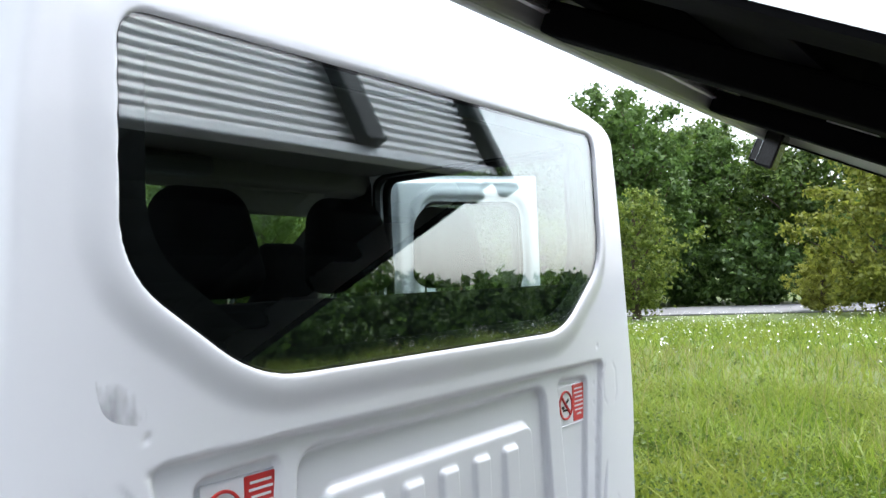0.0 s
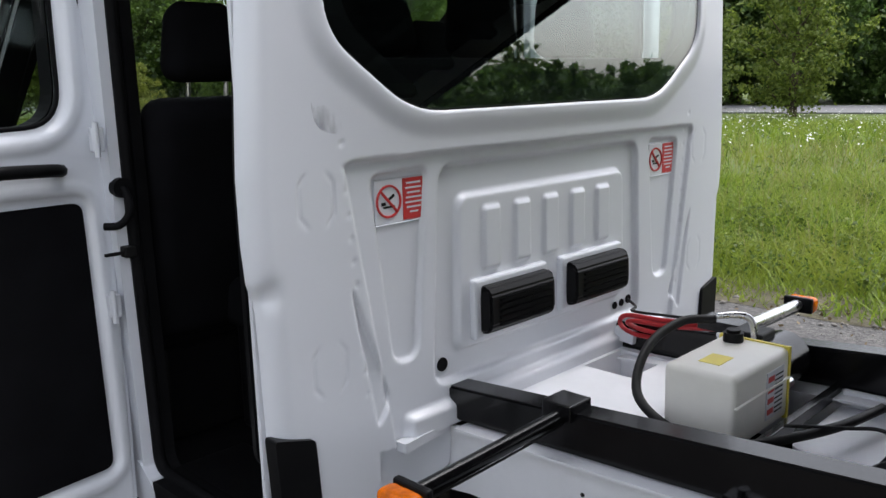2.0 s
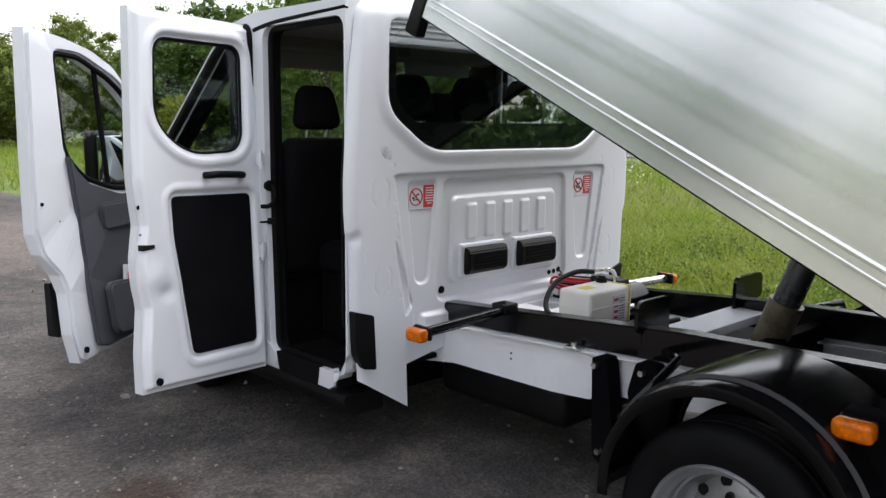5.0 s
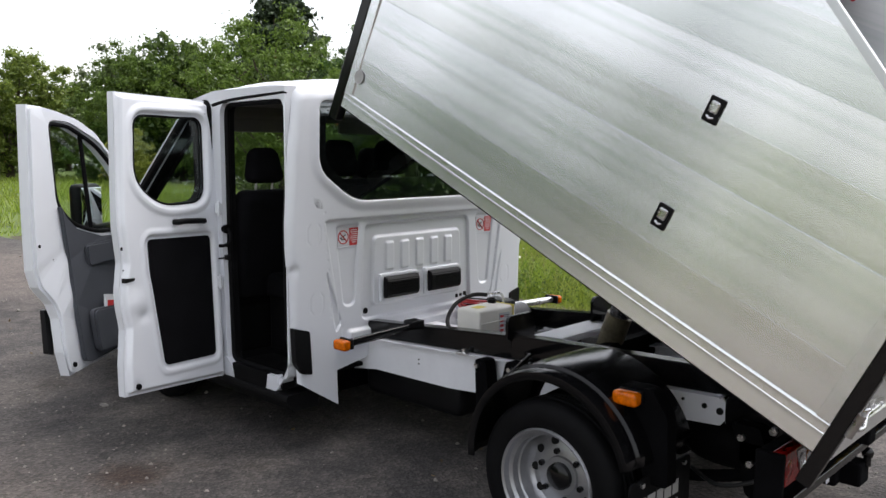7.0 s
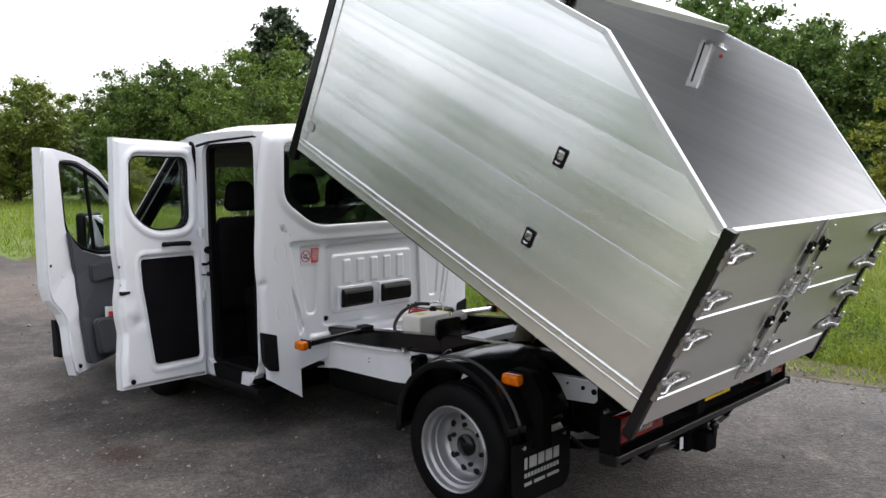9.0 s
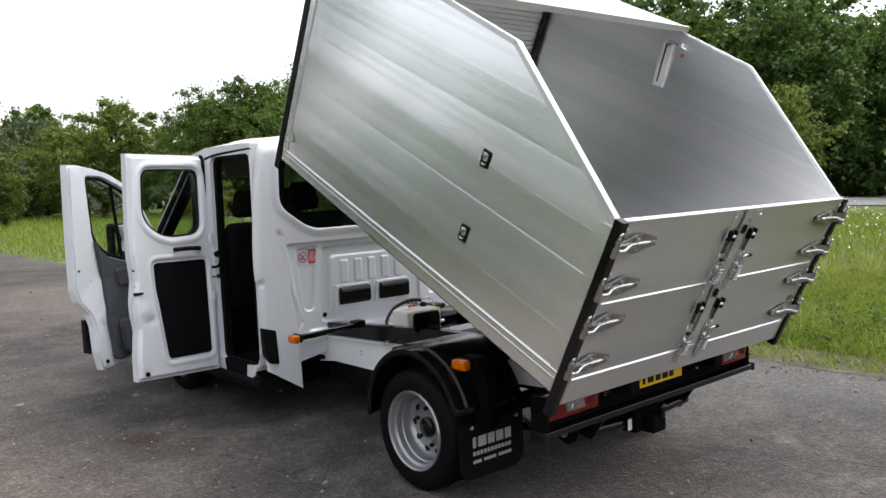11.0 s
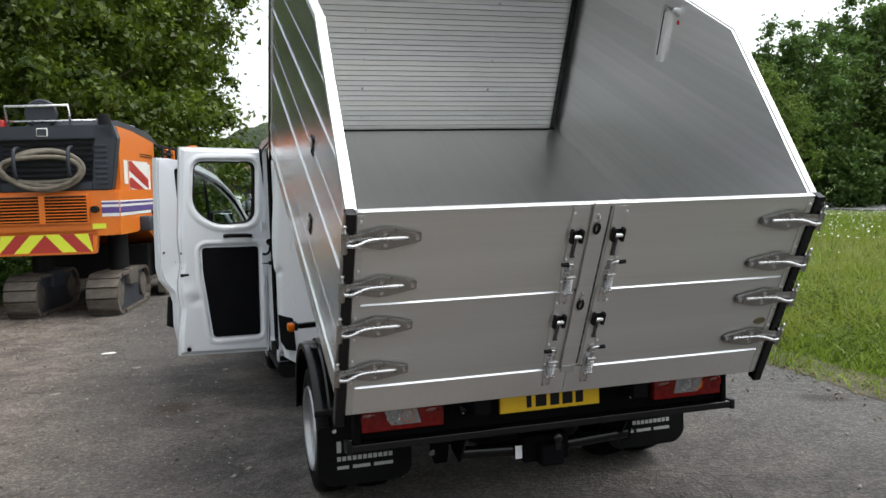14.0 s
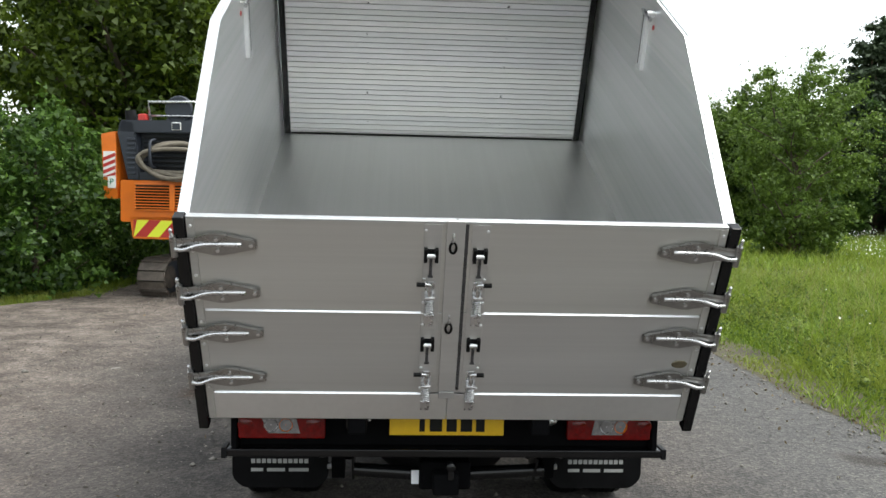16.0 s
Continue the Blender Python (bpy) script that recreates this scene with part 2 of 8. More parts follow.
def brushed(name, col, rough, stretch, spread=None, streaks=0.06, aniso=0.8, bands=0.0):
    """Mill-finish aluminium: faint drawn streaks along one axis and broad cloudy bands; bands adds reflected tints to
    the colour.
    """
    m, n, l, b = node_mat(name)
    streak = noise_node(n, l, 1.0, 5, 0.6, stretch)
    band = noise_node(n, l, 1.0, 2, 0.5, tuple(v * 0.12 if v > 5 else v * 0.5 for v in stretch))
    cloud = noise_node(n, l, 1.3, 3, 0.55)
    # greenish to pale bands: reflections of the surroundings put into the base colour
    drawn = noise_node(n, l, 1.0, 3, 0.55, tuple(v * 0.4 if v > 5 else v * 0.6 for v in stretch))
    dr = ramp_node(n, l, drawn.outputs[0], ((0.34, (1 - bands * 1.15, 1 - bands * 0.85, 1 - bands * 1.05)), (0.5, (1 - bands * 0.3,) * 3), (0.66, (1.0, 1.0, 1.0))))
    c = ramp_node(n, l, streak.outputs[0], ((0.3, tuple(v * (1 - streaks) for v in col)), (0.7, tuple(min(1, v * (1 + streaks)) for v in col))))
    bd = ramp_node(n, l, band.outputs[0], ((0.3, (1 - streaks * 1.4,) * 3), (0.7, (1.0, 1.0, 1.0))))
    # tone set per sheet, standing in for planks that reflect differently
    info = n.new("ShaderNodeObjectInfo")
    roll = ramp_node(n, l, info.outputs["Random"], ((0.0, (0.87, 0.89, 0.88)), (0.5, (0.95, 0.95, 0.97)), (1.0, (1.0, 1.0, 0.99))))
    c2 = mix_node(n, l, 1.0, mix_node(n, l, 1.0, c.outputs[0], dr.outputs[0], "MULTIPLY"), roll.outputs[0], "MULTIPLY")
    l.new(mix_node(n, l, 1.0, c2, bd.outputs[0], "MULTIPLY"), b.inputs["Base Color"])
    r = ramp_node(n, l, band.outputs[0], ((0.3, (rough * 0.94,)), (0.7, (rough * 1.06,))))
    c3 = mix_node(n, l, 0.10, r.outputs[0], cloud.outputs[0], "SOFT_LIGHT")
    l.new(c3, b.inputs["Roughness"])
    b.inputs["Metallic"].default_value = 1.0
    if spread:
        cv, vt = n.new("ShaderNodeCombineXYZ"), n.new("ShaderNodeVectorTransform")
        for k in range(3):
            cv.inputs[k].default_value = spread[k]
        vt.vector_type, vt.convert_from, vt.convert_to = "VECTOR", "OBJECT", "WORLD"
        l.new(cv.outputs[0], vt.inputs[0])
        l.new(vt.outputs[0], b.inputs["Tangent"])
        b.inputs["Anisotropic"].default_value = aniso
    bow = n.new("ShaderNodeBump")
    bow.inputs["Strength"].default_value, bow.inputs["Distance"].default_value = 0.02, 0.006
    l.new(band.outputs[0], bow.inputs["Height"])
    bp = n.new("ShaderNodeBump")
    bp.inputs["Strength"].default_value, bp.inputs["Distance"].default_value = 0.0015, 0.0004
    l.new(streak.outputs[0], bp.inputs["Height"])
    l.new(bow.outputs[0], bp.inputs["Normal"])
    l.new(bp.outputs[0], b.inputs["Normal"])
    return m


WHITE = surface("white_paint", (0.665, 0.685, 0.725), 0.30, vary=0.012, scale=1.5, fine=25, bump=0.0, coat=0.5, rough_vary=0.02)
WHITE_MATT = surface("white_primer", (0.74, 0.75, 0.78), 0.5, vary=0.05, scale=4, bump=0.05)
BLACK = surface("black_paint", (0.004, 0.004, 0.0045), 0.17, vary=0.25, scale=5, bump=0.02, rough_vary=0.06, spec=0.32)
BLACK_MATT = surface("black_underseal", (0.0035, 0.0035, 0.004), 0.8, vary=0.3, scale=6, fine=70, bump=0.15, spec=0.03)
PLASTIC = surface("black_plastic", (0.005, 0.005, 0.0055), 0.42, vary=0.2, scale=8, fine=160, bump=0.2, bump_dist=0.001, spec=0.14)
BOARD = surface("black_board", (0.005, 0.005, 0.006), 0.8, vary=0.3, scale=6, fine=220, bump=0.25, bump_dist=0.001, spec=0.06)
RUBBER = surface("rubber", (0.005, 0.005, 0.0055), 0.6, vary=0.3, scale=9, fine=60, bump=0.15, spec=0.07)
GREY = surface("grey_plastic", (0.06, 0.064, 0.076), 0.6, vary=0.1, scale=5, fine=180, bump=0.2, bump_dist=0.001, spec=0.3)
FABRIC = surface("dark_fabric", (0.005, 0.005, 0.006), 0.95, vary=0.3, scale=6, fine=300, bump=0.4, bump_dist=0.002, spec=0.06)
HEADLINER = surface("headliner", (0.16, 0.155, 0.15), 0.95, vary=0.08, scale=5, fine=200, bump=0.2, spec=0.1)
STEEL = surface("zinc_steel", (0.62, 0.62, 0.63), 0.28, 1.0, vary=0.15, scale=20, fine=90, bump=0.08, rough_vary=0.1)
BRASS = surface("brassy_steel", (0.17, 0.148, 0.10), 0.36, 0.7, vary=0.3, scale=14, fine=60, bump=0.06)
STEEL_DARK = surface("dark_steel", (0.10, 0.102, 0.11), 0.28, 0.8, vary=0.1, scale=12, fine=60, bump=0.03)
RIM = surface("wheel_silver", (0.36, 0.365, 0.38), 0.36, 0.8, vary=0.1, scale=8, fine=60, bump=0.04)
ALU = brushed("aluminium_plank", (0.93, 0.935, 0.945), 0.228, (60.0, 0.25, 60.0), (0, 0, 1), 0.03, 0.88, 0.11)
ALU_FLAT = brushed("aluminium_gate", (0.61, 0.60, 0.58), 0.42, (0.7, 60.0, 60.0), (0, 0, 1), 0.035)
ALU_IN = brushed("aluminium_sheet", (0.90, 0.90, 0.895), 0.42, (30.0, 0.4, 30.0), None, 0.02)
ALU_INNER = brushed("aluminium_inner_plank", (0.95, 0.95, 0.955), 0.36, (60.0, 0.25, 60.0), (0, 0, 1), 0.015, 0.6, 0.07)
ALU_RIB = brushed("aluminium_rib", (0.82, 0.82, 0.815), 0.45, (0.7, 60.0, 60.0))
BRIGHT = surface("bright_bracket", (0.85, 0.86, 0.87), 0.35, 0.9, vary=0.04, scale=6, bump=0.02)
ZINC = surface("dull_zinc", (0.72, 0.72, 0.73), 0.6, 0.3, vary=0.06, scale=9, fine=60, bump=0.03)
ALU_TRIM = surface("bright_trim", (0.58, 0.59, 0.60), 0.45, 0.9, vary=0.05, scale=6, bump=0.02)
HINGE = surface("cast_hinge", (0.34, 0.335, 0.325), 0.30, 1.0, vary=0.15, scale=14, fine=70, bump=0.05)
TANK = surface("tank_plastic", (0.78, 0.76, 0.70), 0.4, vary=0.05, scale=6, fine=40, bump=0.05)
AMBER = surface("amber_lens", (0.55, 0.115, 0.0), 0.16, vary=0.35, scale=40, fine=90, bump=0.15, coat=0.0, spec=0.3)
RED = surface("red_lens", (0.11, 0.0012, 0.0012), 0.10, vary=0.35, scale=30, fine=80, bump=0.12, coat=0.0, spec=0.35)
LENS = surface("clear_lens", (0.24, 0.24, 0.25), 0.13, 0.6, vary=0.25, scale=40, fine=60, bump=0.3)
YELLOW = surface("plate_yellow", (0.66, 0.41, 0.008), 0.35, vary=0.04, scale=20, bump=0.03)
INK = surface("black_ink", (0.006, 0.006, 0.006), 0.6, vary=0.1, bump=0.0, spec=0.2)
PALE_INK = surface("pale_ink", (0.34, 0.34, 0.335), 0.6, vary=0.1, bump=0.0)
STICKER = surface("sticker_white", (0.66, 0.675, 0.70), 0.4, vary=0.03, bump=0.0)
STICKER_RED = surface("sticker_red", (0.52, 0.03, 0.03), 0.4, vary=0.05, bump=0.0)
STICKER_YEL = surface("sticker_yellow", (0.70, 0.58, 0.08), 0.5, vary=0.08, bump=0.0)
CABLE_RED = surface("red_cable", (0.38, 0.015, 0.02), 0.4, vary=0.1, bump=0.02)
HOSE = surface("hose", (0.008, 0.008, 0.008), 0.55, vary=0.2, fine=90, bump=0.15, spec=0.35)
CANVAS_HOSE = surface("canvas_hose", (0.16, 0.14, 0.11), 0.9, vary=0.3, scale=12, fine=120, bump=0.4)
M_ORANGE = surface("machine_orange", (0.72, 0.17, 0.012), 0.42, vary=0.08, scale=2.5, fine=30, bump=0.05, coat=0.2)
M_DARK = surface("machine_grey", (0.032, 0.037, 0.048), 0.5, vary=0.15, scale=3, fine=60, bump=0.1, spec=0.35)
M_BLACK = surface("machine_black", (0.007, 0.007, 0.008), 0.65, vary=0.3, scale=5, fine=40, bump=0.1, spec=0.25)
M_TRACK = surface("track_steel", (0.125, 0.106, 0.090), 0.7, 0.4, vary=0.4, scale=9, fine=60, bump=0.4)
CHEV_YEL = surface("reflective_yellow", (0.72, 0.78, 0.05), 0.4, vary=0.05, bump=0.0)
CHEV_RED = surface("reflective_red", (0.42, 0.03, 0.025), 0.4, vary=0.08, bump=0.0)
CHEV_WHITE = surface("reflective_white", (0.78, 0.77, 0.74), 0.4, vary=0.05, bump=0.0)
PURPLE = surface("stripe_purple", (0.10, 0.06, 0.24), 0.4, vary=0.05, bump=0.0)
GREEN_INK = surface("sign_green", (0.02, 0.20, 0.11), 0.5, vary=0.05, bump=0.0)
BARK = surface("bark", (0.085, 0.065, 0.048), 0.95, vary=0.4, scale=4, fine=25, bump=0.7, bump_dist=0.03)
BRICK = surface("far_brick", (0.25, 0.15, 0.10), 0.85, vary=0.2, scale=2, bump=0.1)
ROOF_TILE = surface("far_roof", (0.13, 0.08, 0.065), 0.8, vary=0.2, scale=2, bump=0.1)
CAR_RED = surface("car_red", (0.35, 0.05, 0.03), 0.3, vary=0.05, coat=0.4, bump=0.0)
CAR_PALE = surface("car_silver", (0.55, 0.56, 0.58), 0.35, 0.3, vary=0.05, coat=0.3, bump=0.0)
CAR_DARK = surface("car_dark", (0.03, 0.035, 0.05), 0.3, vary=0.05, coat=0.4, bump=0.0)
CHIP = leaf_mat("chipping", (0.07, 0.06, 0.052), (0.42, 0.38, 0.34), 0.0)
STONE = surface("loose_stone", (0.21, 0.195, 0.175), 0.9, vary=0.4, scale=9, fine=60, bump=0.2)
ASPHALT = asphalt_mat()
FAR_ROAD = surface("far_road", (0.20, 0.20, 0.205), 0.85, vary=0.1, scale=0.5, fine=20, bump=0.2)
SOIL = surface("meadow_soil", (0.10, 0.14, 0.03), 1.0, vary=0.45, scale=0.7, fine=9, bump=0.6, bump_dist=0.05)
VERGE = surface("verge_litter", (0.085, 0.075, 0.045), 1.0, vary=0.5, scale=2.5, fine=30, bump=0.6, bump_dist=0.02)
GRASS = leaf_mat("grass_blade", (0.062, 0.122, 0.009), (0.325, 0.435, 0.05), 0.5, (0.28, 0.29, 0.055), 0.6)
GRASS_DRY = leaf_mat("grass_seed", (0.20, 0.19, 0.06), (0.40, 0.37, 0.15), 0.35)
LITTER = leaf_mat("dry_leaf", (0.06, 0.045, 0.025), (0.26, 0.19, 0.10), 0.2)
PETAL = surface("daisy_petal", (0.82, 0.82, 0.78), 0.7, vary=0.03, bump=0.0)
LEAF_MID = leaf_mat("leaf_mid", (0.034, 0.068, 0.012), (0.165, 0.25, 0.04), 0.4)
LEAF_WOOD = leaf_mat("leaf_wood", (0.012, 0.030, 0.004), (0.135, 0.195, 0.016), 0.40)
LEAF_HEDGE = leaf_mat("leaf_hedge", (0.018, 0.05, 0.007), (0.12, 0.22, 0.03), 0.35)
LEAF_DARK = leaf_mat("leaf_dark", (0.028, 0.062, 0.014), (0.12, 0.21, 0.042), 0.4)
LEAF_LIGHT = leaf_mat("leaf_light", (0.055, 0.095, 0.013), (0.25, 0.315, 0.055), 0.45)
LEAF_YELLOW = leaf_mat("leaf_yellow", (0.10, 0.13, 0.016), (0.38, 0.40, 0.07), 0.45)
LEAF_COPPER = leaf_mat("leaf_copper", (0.014, 0.008, 0.009), (0.06, 0.032, 0.03), 0.2)
LEAF_PALE = leaf_mat("leaf_pale", (0.055, 0.085, 0.032), (0.17, 0.215, 0.10))
LEAF_CON = leaf_mat("leaf_conifer", (0.016, 0.030, 0.014), (0.07, 0.10, 0.05), 0.15)
HILL = surface("hill_woods", (0.060, 0.075, 0.050), 1.0, vary=0.5, scale=0.12, fine=0.6, bump=0.8, bump_dist=1.5, spec=0.0)
FIELD = surface("hill_field", (0.30, 0.33, 0.12), 1.0, vary=0.15, scale=0.05, fine=0.8, bump=0.0, spec=0.0)
GLASS_CAB = glass("tinted_glass", (0.82, 0.90, 0.88), f0=0.165)
GLASS_SIDE = glass("side_glass", (0.91, 0.95, 0.93), f0=0.035)
SMUDGE, n_, l_, b_ = node_mat("grey_smudge")
b_.inputs["Base Color"].default_value, b_.inputs["Roughness"].default_value = (0.20, 0.21, 0.23, 1), 0.6
sm_ = noise_node(n_, l_, 9.0, 5, 0.6, (1.0, 1.0, 0.45))
l_.new(ramp_node(n_, l_, sm_.outputs[0], ((0.50, (0,)), (0.75, (0.5,)))).outputs[0], b_.inputs["Alpha"])
MIRROR = surface("mirror_glass", (0.85, 0.86, 0.88), 0.03, 1.0, vary=0.0, bump=0.0, rough_vary=0.0)


# ---- building helpers ----
WM = {}


def thing(name, m, label, category, group="", kind=""):
    ob = new(name)
    ob.empty_display_size = 0.2
    ob.matrix_basis = m
    WM[ob] = m.copy()
    return tagged(ob, label, category, group, kind)


def part(name, bm, material, parent=None, label="", xf=None, smooth=False, kind=""):
    """Links a bmesh (or mesh) as one mesh object, its origin in its middle, under a thing or a part."""
    if isinstance(bm, bmesh.types.BMesh):
        bmesh.ops.recalc_face_normals(bm, faces=bm.faces)
        me = bpy.data.meshes.new(name)
        bm.to_mesh(me)
        bm.free()
    else:
        me = bm
        me.name = name
    n = len(me.vertices)
    co = np.empty(n * 3, dtype=np.float32)
    me.vertices.foreach_get("co", co)
    co = co.reshape(-1, 3)
    mid = (co.min(0) + co.max(0)) / 2
    me.vertices.foreach_set("co", (co - mid).ravel())
    if smooth:
        me.polygons.foreach_set("use_smooth", [True] * len(me.polygons))
        if smooth is not True:
            me.set_sharp_from_angle(angle=radians(smooth))
    me.materials.append(material)
    ob = new(name, me)
    wm = (xf or Matrix()) @ Matrix.Translation(Vector([float(v) for v in mid]))
    WM[ob] = wm
    if parent:
        ob.parent = parent
        ob.matrix_basis = WM[parent].inverted() @ wm
    else:
        ob.matrix_basis = wm
    return tagged(ob, label, "", "", kind)


def twin(name, ob, m, parent):
    """Another object on the same mesh, at the world pose m times the first one's."""
    o = new(name, ob.data)
    wm = m @ WM[ob]
    WM[o] = wm
    o.parent = parent
    o.matrix_basis = WM[parent].inverted() @ wm
    return o


def B():
    return bmesh.new()


def box(bm, x0, x1, y0, y1, z0, z1, r=0.0, seg=2, m=None):
    g = bmesh.ops.create_cube(bm, size=1.0)["verts"]
    for v in g:
        v.co = Vector(((x0 + x1) / 2 + v.co.x * (x1 - x0), (y0 + y1) / 2 + v.co.y * (y1 - y0), (z0 + z1) / 2 + v.co.z * (z1 - z0)))
        if m:
            v.co = m @ v.co
    if r:
        es = {e for v in g for e in v.link_edges}
        bmesh.ops.bevel(bm, geom=list(es), offset=r, segments=seg, profile=0.5, affect="EDGES")
    return bm


def cyl(bm, p0, p1, r, seg=16, r2=None, caps=True):
    p0, p1 = Vector(p0), Vector(p1)
    q = (p1 - p0).to_track_quat("Z", "Y").to_matrix().to_4x4()
    rings = []
    for p, rad in ((p0, r), (p1, r if r2 is None else r2)):
        rings.append([bm.verts.new(p + q.to_3x3() @ Vector((rad * math.cos(a), rad * math.sin(a), 0)))
                      for a in (2 * math.pi * k / seg for k in range(seg))])
    for k in range(seg):
        bm.faces.new((rings[0][k], rings[0][(k + 1) % seg], rings[1][(k + 1) % seg], rings[1][k]))
    if caps:
        bm.faces.new(rings[0][::-1])
        bm.faces.new(rings[1])
    return bm


def smooth_path(pts, n=6, closed=False):
    """Catmull-Rom through the points."""
    p = [Vector(q) for q in pts]
    out = []
    cnt = len(p) if closed else len(p) - 1
    for i in range(cnt):
        a, b, c, d = (p[(i - 1) % len(p)] if closed or i else p[0], p[i], p[(i + 1) % len(p)],
                      p[(i + 2) % len(p)] if closed or i + 2 < len(p) else p[-1])
        for k in range(n):
            t = k / n
            out.append(0.5 * (2 * b + (c - a) * t + (2 * a - 5 * b + 4 * c - d) * t * t + (3 * b - a - 3 * c + d) * t ** 3))
    if not closed:
        out.append(p[-1])
    return out


def tube(bm, pts, r, seg=8, closed=False, caps=True):
    pts = [Vector(p) for p in pts]
    n = len(pts)
    rings, up = [], Vector((0.13, 0.31, 0.94))
    for i, p in enumerate(pts):
        a, b = (pts[i - 1] if i or closed else p), (pts[(i + 1) % n] if i < n - 1 or closed else p)
        d = (b - a).normalized()
        side = d.cross(up)
        side = side.normalized() if side.length > 1e-4 else d.orthogonal().normalized()
        nrm = side.cross(d)
        up = nrm
        rr = r[i] if isinstance(r, (list, tuple)) else r
        rings.append([bm.verts.new(p + side * (rr * math.cos(t)) + nrm * (rr * math.sin(t))) for t in (2 * math.pi * k / seg for k in range(seg))])
    for i in range(n if closed else n - 1):
        u, v = rings[i], rings[(i + 1) % n]
        for k in range(seg):
            bm.faces.new((u[k], u[(k + 1) % seg], v[(k + 1) % seg], v[k]))
    if caps and not closed:
        bm.faces.new(rings[0][::-1])
        bm.faces.new(rings[-1])
    return bm


def round_poly(pts, r, n=5):
    """The polygon with its corners rounded; r may be one radius or one a corner."""
    out = []
    for i, p in enumerate(pts):
        a, p, b = Vector(pts[i - 1]), Vector(p), Vector(pts[(i + 1) % len(pts)])
        rad = r[i] if isinstance(r, (list, tuple)) else r
        u, v = a - p, b - p
        lim = min(u.length, v.length) * 0.48
        k = min(rad, lim)
        s, e = p + u.normalized() * k, p + v.normalized() * k
        for j in range(n + 1):
            t = j / n
            out.append(tuple((1 - t) ** 2 * s + 2 * t * (1 - t) * p + t * t * e))
    return out


def prism(bm, pts, d0, d1, place, holes=()):
    """A plate: the outline (and holes) in a plane, from depth d0 to d1; place(a, b, d) gives the point."""
    edges = []
    for loop in (pts, *holes):
        vs = [bm.verts.new(place(a, b, d0)) for a, b in loop]
        edges += [bm.edges.new((vs[i], vs[(i + 1) % len(vs)])) for i in range(len(vs))]
    fs = [f for f in bmesh.ops.triangle_fill(bm, use_beauty=True, edges=edges)["geom"] if isinstance(f, bmesh.types.BMFace)]
    shift = Vector(place(0, 0, d1)) - Vector(place(0, 0, d0))
    ext = bmesh.ops.extrude_face_region(bm, geom=fs)["geom"]
    bmesh.ops.translate(bm, verts=[v for v in ext if isinstance(v, bmesh.types.BMVert)], vec=shift)
    return bm


def along_x(a, b, d):
    return (d, a, b)


def along_y(a, b, d):
    return (a, d, b)


def revolve(bm, profile, centre, axis="x", seg=40):
    """Turns (radius, offset) round an axis through centre."""
    cx, cy, cz = centre
    rings = []
    for rad, off in profile:
        ring = []
        for k in range(seg):
            t = 2 * math.pi * k / seg
            c, s = rad * math.cos(t), rad * math.sin(t)
            ring.append(bm.verts.new((cx + off, cy + c, cz + s) if axis == "x" else (cx + c, cy + off, cz + s) if axis == "y" else (cx + c, cy + s, cz + off)))
        rings.append(ring)
    for i in range(len(rings) - 1):
        for k in range(seg):
            bm.faces.new((rings[i][k], rings[i][(k + 1) % seg], rings[i + 1][(k + 1) % seg], rings[i + 1][k]))
    return bm


def mesh_of(name, co, faces):
    me = bpy.data.meshes.new(name)
    co, faces = np.asarray(co, dtype=np.float32), np.asarray(faces, dtype=np.int32)
    k = faces.shape[1]
    me.vertices.add(len(co))
    me.vertices.foreach_set("co", co.ravel())
    me.loops.add(faces.size)
    me.loops.foreach_set("vertex_index", faces.ravel())
    me.polygons.add(len(faces))
    me.polygons.foreach_set("loop_start", np.arange(0, faces.size, k, dtype=np.int32))
    me.update(calc_edges=True)
    return me


def sd_poly(x, y, pts):
    """Signed distance of points to a polygon, inside negative."""
    d = np.full(x.shape, 1e9)
    s = np.ones(x.shape)
    n = len(pts)
    for i in range(n):
        ax, ay = pts[i]
        bx, by = pts[i - 1]
        ex, ey, wx, wy = bx - ax, by - ay, x - ax, y - ay
        t = np.clip((wx * ex + wy * ey) / (ex * ex + ey * ey), 0, 1)
        d = np.minimum(d, (wx - ex * t) ** 2 + (wy - ey * t) ** 2)
        c1, c2, c3 = y >= ay, y < by, ex * wy > ey * wx
        s = np.where((c1 & c2 & c3) | (~c1 & ~c2 & ~c3), -s, s)
    return s * np.sqrt(d)


def step_in(sd, w):
    t = np.clip(0.5 - sd / w, 0, 1)
    return t * t * (3 - 2 * t)


def pressed(name, a, b, depth, keep, place):
    """A pressed sheet: grids a, b of places in its plane, depth out of it, cells kept where keep holds."""
    nv, nu = a.shape
    co = place(a.ravel(), b.ravel(), depth.ravel())
    idx = np.arange(nv * nu).reshape(nv, nu)
    q = np.stack([idx[:-1, :-1], idx[:-1, 1:], idx[1:, 1:], idx[1:, :-1]], -1)
    ok = keep[:-1, :-1] & keep[:-1, 1:] & keep[1:, 1:] & keep[1:, :-1]
    q = q[ok]
    used = np.unique(q)
    remap = np.zeros(nv * nu, dtype=np.int64)
    remap[used] = np.arange(len(used))
    return mesh_of(name, co[used], remap[q])


def text_mesh(word, size, depth):
    cu = bpy.data.curves.new("text", "FONT")
    cu.body, cu.size, cu.extrude, cu.align_x, cu.align_y = word, size, depth, "CENTER", "CENTER"
    ob = bpy.data.objects.new("text", cu)
    scene.collection.objects.link(ob)
    me = bpy.data.meshes.new_from_object(ob.evaluated_get(bpy.context.evaluated_depsgraph_get()))
    bpy.data.objects.remove(ob)
    return me

